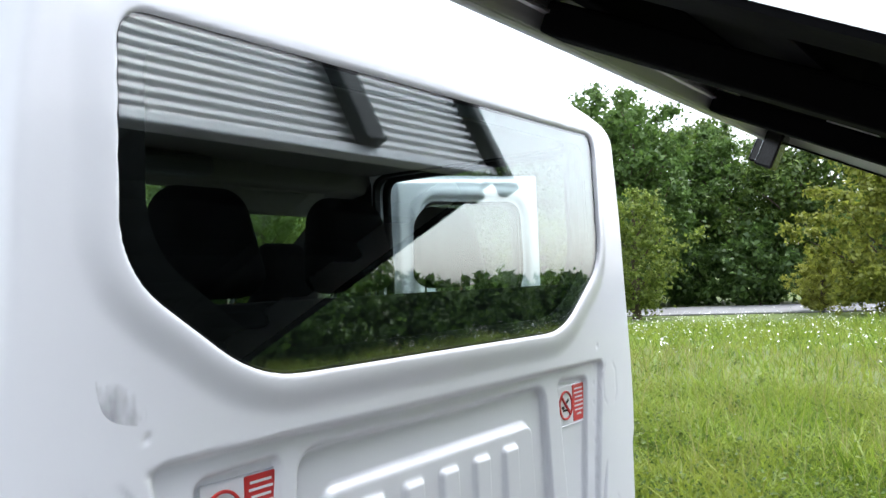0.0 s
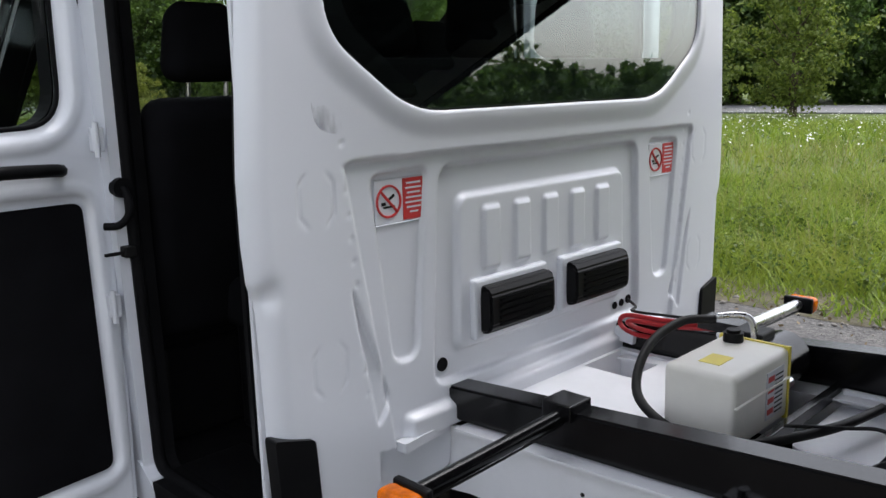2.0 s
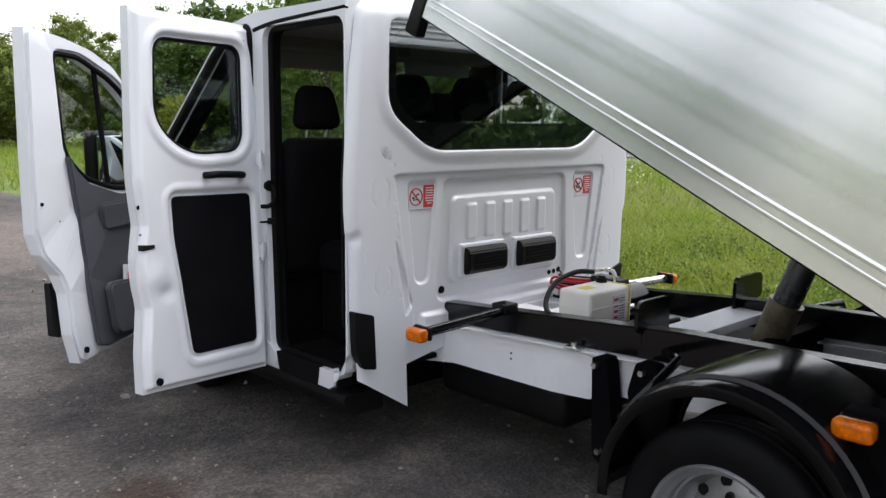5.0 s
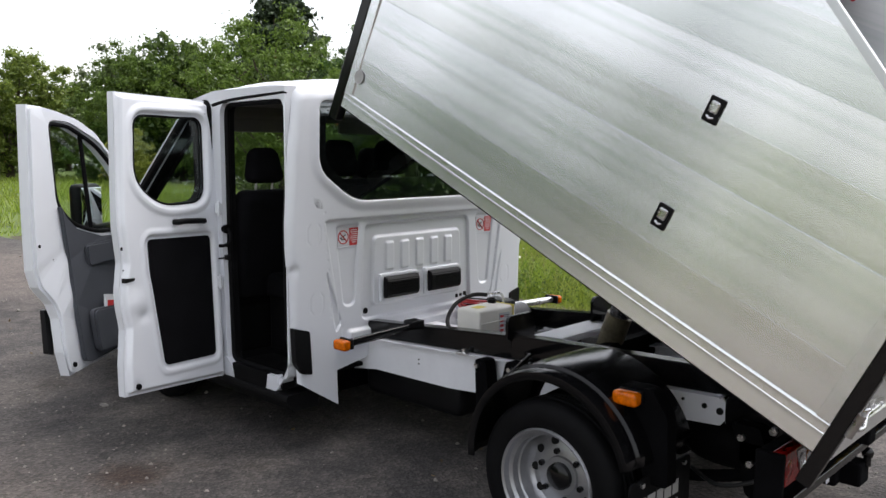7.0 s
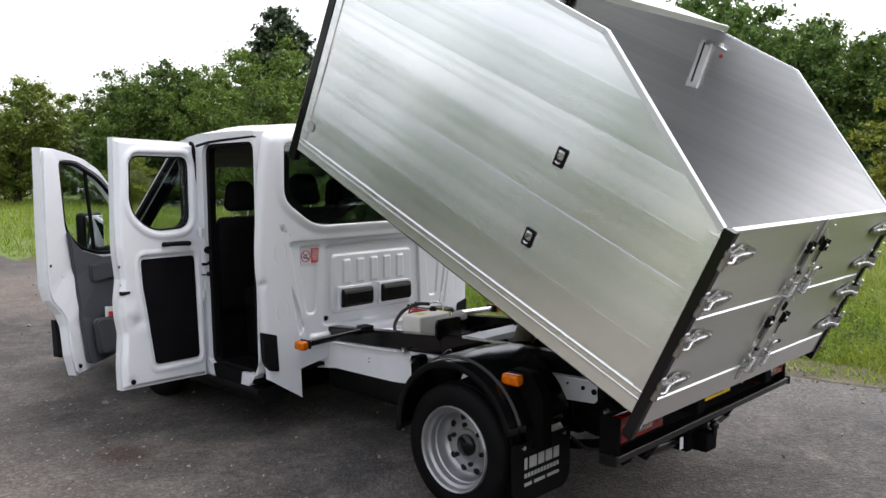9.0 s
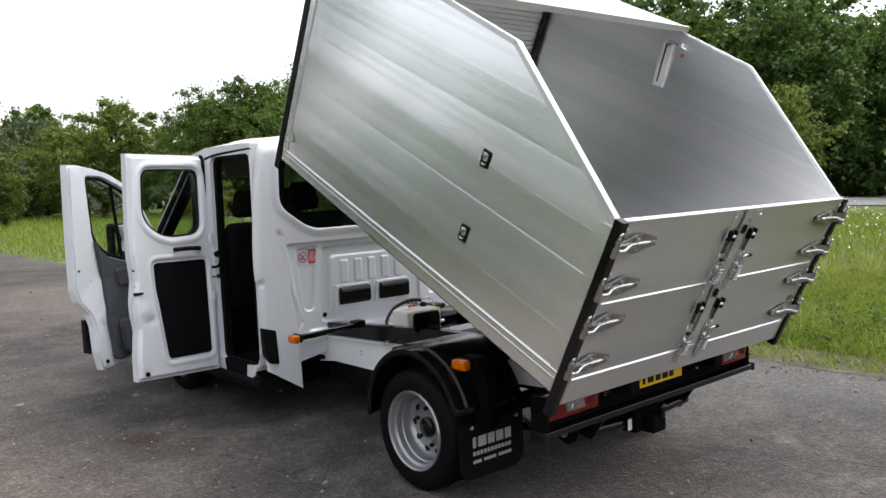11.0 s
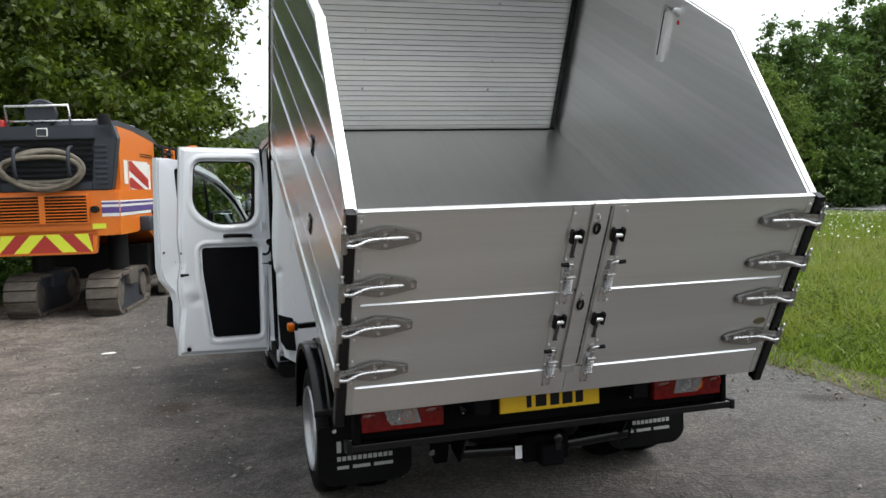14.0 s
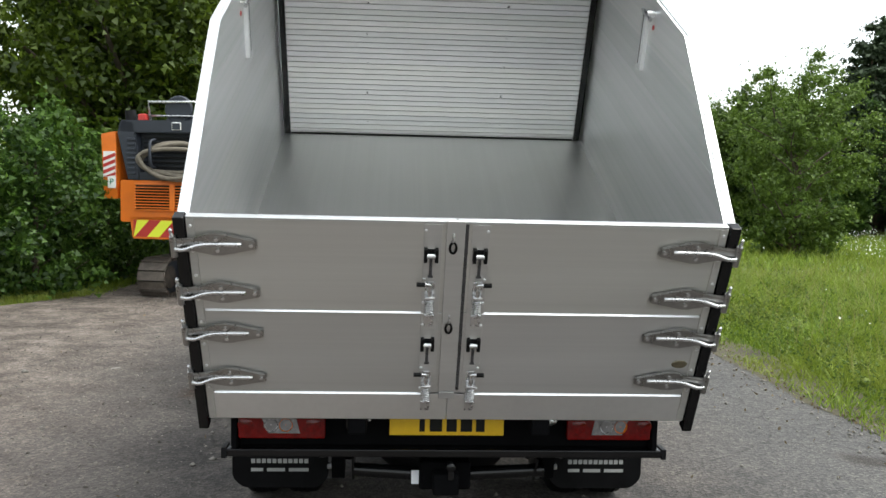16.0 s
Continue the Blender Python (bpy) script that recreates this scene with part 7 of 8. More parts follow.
    tube(bm, [(-3.80, 8.50, 2.56), (-3.82, 8.48, 2.86), (-3.08, 8.48, 2.86), (-3.06, 8.50, 2.56)], 0.02, 8)
    p("hand_rail", bm, STEEL, "bright hand rail", None, True)
    bm = B()
    tube(bm, [(-4.0, 8.5, 2.66), (-2.7, 8.5, 2.66), (-2.62, 9.8, 2.66)], 0.016, 8)
    p("hand_rail", bm, STEEL, "bright hand rail", None, True)
    bm = B()
    revolve(bm, [(0.0, -0.03), (0.18, -0.03), (0.20, 0.0), (0.18, 0.05), (0.0, 0.05)], (-3.42, 8.55, 2.76), "y", 24)
    p("fan_housing", bm, M_DARK, "round grey housing", None, 40)
    for x in (-4.08, -2.66):
        bm = B()
        cyl(bm, (x, 8.55, 2.52), (x - 0.02, 8.52, 2.74), 0.085, 16, 0.07)
        p("stack", bm, M_BLACK, "black exhaust stack", None, 50)
    bm = B()
    box(bm, -3.93, -3.82, 8.38, 8.50, 2.57, 2.68, 0.02)
    p("warning_lamp", bm, CHEV_RED, "red warning lamp")
    # orange hull
    bm = B()
    prism(bm, round_poly([(-4.13, 1.72), (-2.53, 1.72), (-2.53, 1.12), (-4.13, 1.12)], 0.03), 8.30, 8.95, along_y)
    hull = p("rear_hull", bm, M_ORANGE, "orange rear hull with louvred grille")
    bm = B()
    box(bm, -3.93, -2.84, 8.268, 8.302, 1.28, 1.68, 0.01)
    p("grille_frame", bm, M_ORANGE, "", hull)
    bm = B()
    box(bm, -3.90, -2.87, 8.262, 8.269, 1.31, 1.655)
    p("grille_gap", bm, M_BLACK, "", hull)
    for k in range(8):
        for x0, x1 in ((-3.90, -3.42), (-3.35, -2.87)):
            bm = B()
            zc = 1.325 + k * 0.041
            prism(bm, [(8.255, zc), (8.236, zc + 0.004), (8.252, zc + 0.016), (8.262, zc + 0.016)], x0, x1, along_x)
            p("louvre", bm, M_ORANGE, "", hull)
    bm = B()
    box(bm, -3.42, -3.35, 8.238, 8.265, 1.29, 1.67, 0.006)
    p("grille_post", bm, M_ORANGE, "", hull)
    bm = B()
    prism(bm, round_poly([(-4.0, 1.20), (-2.76, 1.20), (-2.80, 0.88), (-3.96, 0.88)], 0.02), 8.30, 8.40, along_y)
    p("chevron_board", bm, M_ORANGE, "", hull)
    # chevrons: red and yellow slanted bands
    w, zb, zt = 0.17, 0.91, 1.15
    cols = [CHEV_YEL, CHEV_RED, CHEV_YEL, CHEV_RED]
    for s in (-1, 1):
        for k in range(4):
            bm = B()
            a = 0.0 + k * w
            c = -3.385
            lim = 0.56
            pts = [(a, zt), (a + w, zt), (a + w + 0.20, zb), (a + 0.20, zb)]
            if k == 0:
                pts = [(0.0, zt), (w, zt), (w + 0.20, zb), (0.20, zb), (0, zt - 0.001)]
            pts = [(min(u, lim), z) for u, z in pts]
            bm2 = [(c + s * u, z) for u, z in pts]
            keep = []
            for q in bm2:
                if not keep or (abs(q[0] - keep[-1][0]) + abs(q[1] - keep[-1][1])) > 1e-4:
                    keep.append(q)
            if len(keep) < 3 or max(u for u, z in keep) - min(u for u, z in keep) < 0.01:
                bm.free()
                continue
            prism(bm, keep, 8.290, 8.298, along_y)
            p("chevron", bm, cols[k], "", hull)
        bm = B()
        c = -3.385
        prism(bm, [(c, zt - 0.005), (c + s * 0.185, zb), (c, zb)], 8.291, 8.2985, along_y)
        p("chevron", bm, CHEV_RED, "", hull)
    # left wing panel with stripes and sign
    bm = B()
    prism(bm, round_poly([(-4.40, 2.38), (-4.20, 2.42), (-4.17, 1.45), (-4.36, 1.45)], 0.02), 8.30, 8.75, along_y)
    wing = p("side_locker", bm, M_ORANGE, "orange side locker with striped board")

    def stripes(x0, x1, y, z0, z1, parent, n=4):
        bm = B()
        box(bm, x0, x1, y, y + 0.006, z0, z1)
        p("striped_board", bm, CHEV_WHITE, "", parent)
        h = (z1 - z0) / n
        for k in range(n):
            bm = B()
            za = z0 + k * h
            pts = [(x0, max(z0, za - h * 0.55)), (x1, za + h * 0.25), (x1, min(z1, za + h * 0.8)), (x0, za)]
            prism(bm, pts, y - 0.004, y - 0.001, along_y)
            p("stripe", bm, CHEV_RED, "", parent)

    stripes(-4.365, -4.195, 8.285, 1.76, 2.13, wing)
    bm = B()
    box(bm, -4.30, -4.185, 8.276, 8.283, 1.60, 1.76, 0.003)
    sign = p("parking_sign", bm, CHEV_WHITE, "white sign with green letter", wing)
    me = text_mesh("P", 0.12, 0.002)
    me.transform(Matrix.Translation((-4.243, 8.272, 1.69)) @ pose(0, 0, 0, 90, 0, 0))
    part("sign_letter", me, GREEN_INK, sign, xf=slew)
    # right flank: orange cover, badge, striped board and bands
    bm = B()
    prism(bm, round_poly([(8.47, 1.70), (8.47, 2.57), (9.2, 2.55), (10.45, 2.45), (10.45, 1.70)], 0.03), -2.66, -2.505, along_x)
    flank = p("side_cover", bm, M_ORANGE, "orange engine side cover")
    bm = B()
    prism(bm, round_poly([(8.5, 2.55), (8.6, 2.66), (10.2, 2.60), (10.9, 2.44), (10.45, 2.42), (9.2, 2.52)], 0.03), -3.6, -2.53, along_x)
    p("hood", bm, M_DARK, "dark grey sloping hood", flank)
    bm = B()
    box(bm, -2.503, -2.497, 8.90, 9.95, 1.66, 2.13)
    brd = p("striped_board", bm, CHEV_WHITE, "red and white striped board", flank)
    for k in range(3):
        bm = B()
        z1 = 2.13 - k * 0.235
        pts = [(8.90, z1 - 0.02), (9.0, z1), (9.95, z1 - 0.26), (9.95, max(1.66, z1 - 0.40)), (8.90, max(1.66, z1 - 0.14))]
        if k == 2:
            pts = [(8.90, 1.74), (9.25, 1.661), (8.90, 1.661)]
        prism(bm, pts, -2.4965, -2.494, along_x)
        p("stripe", bm, CHEV_RED, "", brd)
    for y0, y1, z0, z1 in ((8.66, 8.84, 1.80, 2.13), (9.97, 10.10, 1.66, 2.10)):
        bm = B()
        box(bm, -2.504, -2.498, y0, y1, z0, z1, 0.002)
        p("badge_plate", bm, CHEV_WHITE, "small white badge plate", flank)
    for z in (2.20, 2.235):
        bm = B()
        box(bm, -2.503, -2.499, 9.55, 10.25, z, z + 0.014)
        p("lettering_bar", bm, INK, "", flank)
    bm = B()
    prism(bm, round_poly([(8.31, 1.72), (10.75, 1.72), (10.75, 1.30), (9.1, 1.12), (8.31, 1.12)], 0.02), -2.62, -2.49, along_x)
    skirt = p("side_skirt", bm, M_ORANGE, "orange lower side panel with striped band")
    for z0, z1, m in ((1.37, 1.58, CHEV_WHITE), (1.415, 1.495, PURPLE), (1.53, 1.558, PURPLE)):
        o = 0.0 if m is CHEV_WHITE else 0.003
        bm = B()
        box(bm, -2.492, -2.486 + o, 8.33, 10.74, z0, z1)
        box(bm, -2.70, -2.492, 8.296 - o, 8.302, z0, z1)
        p("side_band", bm, m, "", skirt)
    bm = B()
    cyl(bm, (-2.77, 8.30, 1.47), (-2.77, 8.20, 1.47), 0.045, 16)
    p("tow_pin", bm, M_BLACK, "", hull, 50)
    bm = B()
    box(bm, -2.82, -2.66, 8.294, 8.30, 1.21, 1.28)
    p("notice_plate", bm, CHEV_YEL, "", hull)
    # service box, red tap, hanging hoses ahead of the skirt
    bm = B()
    box(bm, -2.52, -2.36, 9.30, 9.62, 1.12, 1.33, 0.02, 2)
    p("service_box", bm, M_DARK, "grey service box", skirt, 50)
    bm = B()
    tube(bm, [(-2.45, 9.95, 1.34), (-2.42, 9.95, 1.10), (-2.42, 10.15, 1.10)], 0.025, 8)
    p("tap_handle", bm, CHEV_RED, "red tap handle", skirt, True)
    for k in range(4):
        bm = B()
        y = 10.0 + k * 0.16
        tube(bm, smooth_path([(-2.5, y, 1.42), (-2.40, y + 0.05, 1.22), (-2.42, y + 0.1, 0.95), (-2.5, y + 0.3, 0.7)], 4), 0.017, 6)
        p("hydraulic_hose", bm, M_BLACK, "", skirt, True)
    bm = B()
    prism(bm, round_poly([(8.95, 1.25), (8.95, 1.72), (12.6, 1.72), (12.6, 0.85), (11.0, 0.85), (10.2, 1.2)], 0.05), -4.1, -2.64, along_x)
    main = p("main_frame", bm, M_ORANGE, "orange main frame")
    bm = B()
    prism(bm, round_poly([(10.9, 1.72), (10.9, 2.25), (12.2, 2.30), (12.6, 2.2), (12.6, 1.72)], 0.05), -4.05, -2.64, along_x)
    p("operator_deck", bm, M_DARK, "dark operator deck", main)
    bm = B()
    prism(bm, round_poly([(11.75, 1.15), (11.75, 2.42), (12.0, 2.42), (12.55, 2.0), (12.6, 1.15)], 0.04), -2.66, -2.48, along_x)
    fore = p("fore_cover", bm, M_ORANGE, "orange forward side cover", main)
    bm = B()
    box(bm, -2.482, -2.474, 11.95, 12.5, 1.52, 1.92, 0.003)
    sg = p("notice_board", bm, CHEV_WHITE, "white notice board", fore)
    for k in range(5):
        bm = B()
        box(bm, -2.4745, -2.472, 12.0, 12.44 - 0.1 * (k % 2), 1.58 + k * 0.065, 1.60 + k * 0.065)
        p("lettering_bar", bm, GREY, "", sg)
    for z0, z1, m in ((1.37, 1.58, CHEV_WHITE), (1.415, 1.495, PURPLE), (1.53, 1.558, PURPLE)):
        o = 0.0 if m is CHEV_WHITE else 0.003
        bm = B()
        box(bm, -2.482, -2.476 + o, 11.8, 12.58, z0, z1)
        p("side_band", bm, m, "", fore)
    bm = B()
    prism(bm, round_poly([(12.5, 0.85), (12.5, 1.75), (14.8, 1.70), (14.8, 0.95)], 0.05), -4.1, -3.35, along_x)
    p("front_frame", bm, M_ORANGE, "orange front frame", main)
    for k in range(2):
        bm = B()
        y = 12.5 + k * 0.85
        tube(bm, [(-3.4, y, 1.70), (-3.4, y, 2.75), (-3.4, y + 0.75, 2.75), (-3.4, y + 0.75, 1.70)], 0.02, 6)
        p("deck_rail", bm, M_BLACK, "", main, True)
    # access ladder and its cage of rails
    for y, x in ((10.55, -2.40), (11.05, -2.40), (11.55, -2.40), (11.72, -2.56)):
        bm = B()
        tube(bm, [(x, y, 0.95), (x, y, 2.38), (x - 0.16, y, 2.44)], 0.022, 6)
        p("ladder_rail", bm, M_BLACK, "black ladder rail", main, True)
    for k in range(6):
        bm = B()
        z = 1.02 + k * 0.25
        box(bm, -2.44, -2.36, 10.54, 11.06, z, z + 0.03, 0.004)
        p("ladder_step", bm, M_BLACK, "", main)
        bm = B()
        tube(bm, [(-2.40, 11.05, z + 0.13), (-2.40, 11.55, z + 0.13)], 0.014, 6)
        p("ladder_rung", bm, M_BLACK, "", main)
    bm = B()
    box(bm, -2.60, -2.50, 10.95, 11.5, 1.9, 2.2, 0.02)
    p("lamp_cluster", bm, M_DARK, "", main)
    bm = B()
    tube(bm, [(-2.60, 12.58, 2.1), (-2.42, 12.8, 2.40)], 0.014, 6)
    mir = p("mirror_arm", bm, M_BLACK, "", main, True)
    bm = B()
    box(bm, -2.46, -2.28, 12.76, 12.84, 2.28, 2.52, 0.03, 2)
    p("mirror_head", bm, M_ORANGE, "orange backed mirror", mir, 50)
    bm = B()
    prism(bm, [(10.4, 0.35), (12.5, 0.30), (12.5, 0.86), (10.4, 0.86)], -4.0, -2.66, along_x)
    p("drum_housing", bm, M_BLACK, "black milling drum housing", main)
    bm = B()
    prism(bm, round_poly([(10.70, 0.04), (10.70, 0.98), (11.3, 1.04), (12.35, 0.98), (12.35, 0.04)], 0.03), -2.60, -2.50, along_x)
    dp = p("drum_side_plate", bm, M_TRACK, "worn steel drum side plate", main)
    bm = B()
    box(bm, -2.50, -2.47, 10.66, 12.45, 0.03, 0.09, 0.006)
    p("skid_shoe", bm, M_TRACK, "", dp)
    for y, z in ((10.85, 0.85), (10.85, 0.3), (12.1, 0.85), (12.1, 0.3), (11.5, 0.9)):
        bm = B()
        cyl(bm, (-2.505, y, z), (-2.475, y, z), 0.03, 8)
        p("plate_bolt", bm, M_TRACK, "", dp)
    for y, z0, z1 in ((10.78, 0.15, 1.0), (11.25, 0.45, 0.95)):
        bm = B()
        tube(bm, [(-2.48, y, z0), (-2.46, y, z1)], 0.028, 8)
        p("plate_guide", bm, M_BLACK, "", dp, True)
    bm = B()
    box(bm, -2.50, -2.493, 11.1, 11.2, 0.72, 0.84)
    p("notice_plate", bm, CHEV_WHITE, "", dp)
    bm = B()
    tube(bm, [(-2.5, 12.2, 0.62), (-2.36, 12.25, 0.62), (-2.36, 12.25, 0.30)], 0.014, 6)
    p("edge_guide", bm, M_BLACK, "", dp)
    # struts, tracks
    for x, y in ((-2.80, 9.35), (-3.78, 9.35), (-3.45, 14.0), (-3.90, 14.0)):
        bm = B()
        cyl(bm, (x, y, 0.40), (x, y, 1.3), 0.13, 16)
        leg = p("track_leg", bm, M_BLACK, "black lifting column with steel track", None, 50)
        bm = B()
        L, R = 0.72, 0.245
        prof = []
        for k in range(13):
            a = radians(-90 + 180 * k / 12)
            prof.append((y + L - 0.1 + R * math.cos(a), 0.285 + R * math.sin(a)))
        for k in range(13):
            a = radians(90 + 180 * k / 12)
            prof.append((y - L + 0.1 + R * math.cos(a), 0.285 + R * math.sin(a)))
        prism(bm, prof, x - 0.13, x + 0.13, along_x)
        p("track_frame", bm, M_DARK, "", leg)
        n = len(prof)
        # shoes round the outline
        tot, pts = 0.0, []
        for i in range(n):
            a, b = Vector(prof[i]), Vector(prof[(i + 1) % n])
            m = max(1, round((b - a).length / 0.125))
            for j in range(m):
                pts.append((a.lerp(b, (j + 0.5) / m), (b - a).normalized()))
        last = None
        for q, d in pts:
            if last is not None and (q - last).length < 0.10:
                continue
            last = q
            nrm = Vector((d.y, -d.x))
            bm = B()
            mm = Matrix(((1, 0, 0, x), (0, d.x, nrm.x, q.x + nrm.x * 0.02), (0, d.y, nrm.y, q.y + nrm.y * 0.02), (0, 0, 0, 1)))
            box(bm, -0.19, 0.19, -0.058, 0.058, -0.018, 0.022, 0.006, 1, m=mm)
            p("track_shoe", bm, M_TRACK, "", leg)
        for yy in (y - L + 0.1, y + L - 0.1):
            bm = B()
            cyl(bm, (x + 0.13, yy, 0.285), (x + 0.16, yy, 0.285), 0.17, 18)
            p("track_wheel", bm, M_TRACK, "", leg, 40)
        bm = B()
        box(bm, x + 0.10, x + 0.20, y - 0.25, y + 0.2, 0.36, 0.60, 0.02)
        p("leg_bracket", bm, M_DARK if x < -3 else M_TRACK, "", leg)


build_machine()


# ---- trees ----
def leaf_mesh(rng, centres, radii, per, size, flat=0.75, corners=4, soft=False):
    """Leaves as small folded quads on lumpy clumps."""
    n = len(centres) * per
    c = np.repeat(centres, per, 0)
    r = np.repeat(radii, per)[:, None]
    d = rng.normal(size=(n, 3))
    d /= np.linalg.norm(d, axis=1)[:, None]
    rad = rng.uniform(0.35, 1.0, (n, 1)) ** 0.6
    if soft:
        rad = np.abs(rng.normal(size=(n, 1))) * 0.57
    pos = c + d * r * rad * np.array([1, 1, flat])
    nrm = d * 0.55 + rng.normal(size=(n, 3)) * 0.6 + np.array([0, 0, 0.35])
    nrm /= np.linalg.norm(nrm, axis=1)[:, None]
    t = np.cross(nrm, rng.normal(size=(n, 3)))
    t /= np.linalg.norm(t, axis=1)[:, None]
    b = np.cross(nrm, t)
    s = size * rng.uniform(0.6, 1.35, (n, 1))
    droop = nrm * s * 0.15
    if corners == 3:
        co = np.stack([pos - t * s * 1.1, pos + (t + b) * s * 0.72 - droop, pos + (t * 0.8 - b) * s * 0.72], 1).reshape(-1, 3)
        return co, np.arange(n * 3).reshape(n, 3)
    co = np.stack([pos - t * s, pos + b * s * 0.55 - droop, pos + t * s, pos - b * s * 0.55 - droop], 1).reshape(-1, 3)
    return co, np.arange(n * 4).reshape(n, 4)


def limb_points(rng, start, end, bend):
    mid = (np.array(start) + np.array(end)) / 2 + rng.normal(size=3) * bend
    return smooth_path([Vector(start), Vector([float(v) for v in mid]), Vector(end)], 3)


def make_tree(name, seed, m, h, spread, leaf, label, clumps=70, per=120, size=0.16, base=0.22, shape="round", group="trees round the meadow", trunk=None, corners=3, dense=1.0):
    """A tapered trunk, limbs that reach the crown's uneven outline, and leaf clusters strung along their outer halves."""
    rng = np.random.default_rng(seed)
    ob = thing(name, m, label, "tree" if name != "bush" else "bush", group)
    r0 = trunk or 0.028 * h
    bm = B()
    lean = rng.normal(size=2) * 0.04 * h
    top = (lean[0], lean[1], h * (0.90 if shape == "cone" else 0.80))
    tr = smooth_path([(0, 0, -0.1), (lean[0] * 0.2, lean[1] * 0.2, h * 0.3), (lean[0] * 0.7, lean[1] * 0.7, h * 0.6), top], 4)
    tube(bm, tr, [r0 * (1.15 - 1.05 * k / (len(tr) - 1)) for k in range(len(tr))], 9)
    limbs = max(18, clumps // 2)
    stations = (0.45, 0.66, 0.84, 1.0, 1.10)
    centres, radii = [], []
    lobes = rng.uniform(0.72, 1.15, 7)
    for k in range(limbs):
        f = (k + rng.uniform(0, 1)) / limbs
        a = k * 2.399963 + rng.uniform(-0.5, 0.5)
        if shape == "cone":
            w = ((1 - f) ** 0.8 * rng.uniform(0.6, 1.12) + 0.04) * spread
            z = (base + (1 - base) * f) * h
            rise = -0.10 * w
        else:
            prof = math.sin(math.pi * min(1, 0.14 + 0.82 * f)) ** 0.6
            w = prof * spread * lobes[int((a / (2 * math.pi)) * 7) % 7] * rng.uniform(0.45, 1.08)
            z = (base + (1 - base) * f) * h * rng.uniform(0.80, 0.93)
            rise = 0.18 * spread
        end = np.array((w * math.cos(a) + lean[0] * f, w * math.sin(a) + lean[1] * f, z))
        p0 = tr[int(min(0.85, max(0.12, (z - rise) / h - 0.12)) * (len(tr) - 1))]
        start = np.array(p0)
        if k % 2 == 0:
            pts = limb_points(rng, p0, tuple(end), 0.025 * h)
            tube(bm, pts, [r0 * 0.32 * (1 - 0.88 * i / (len(pts) - 1)) for i in range(len(pts))], 4)
        for t in stations:
            thin = 1.25 - 0.62 * t
            jit = rng.normal(size=3) * spread * (0.09 if shape != "cone" else 0.05)
            centres.append(start + (end - start) * t + jit)
            radii.append(spread * thin * rng.uniform(0.20, 0.38) * (0.75 if shape == "cone" else 1.0))
    part("trunk", bm, BARK, ob, xf=m, smooth=True)
    each = max(4, round(clumps * per / (limbs * len(stations))))
    co, fa = leaf_mesh(rng, np.array(centres), np.array(radii) * dense, each, size, 0.75 if shape != "cone" else 0.35, corners, True)
    part("crown", mesh_of("crown", co, fa), leaf, ob, xf=m)
    return ob


def spot(x, y, s=1.0, turn=0.0, sz=None):
    return pose(x, y, -0.03, 0, 0, turn) @ Matrix.Diagonal((s, s, sz or s, 1))


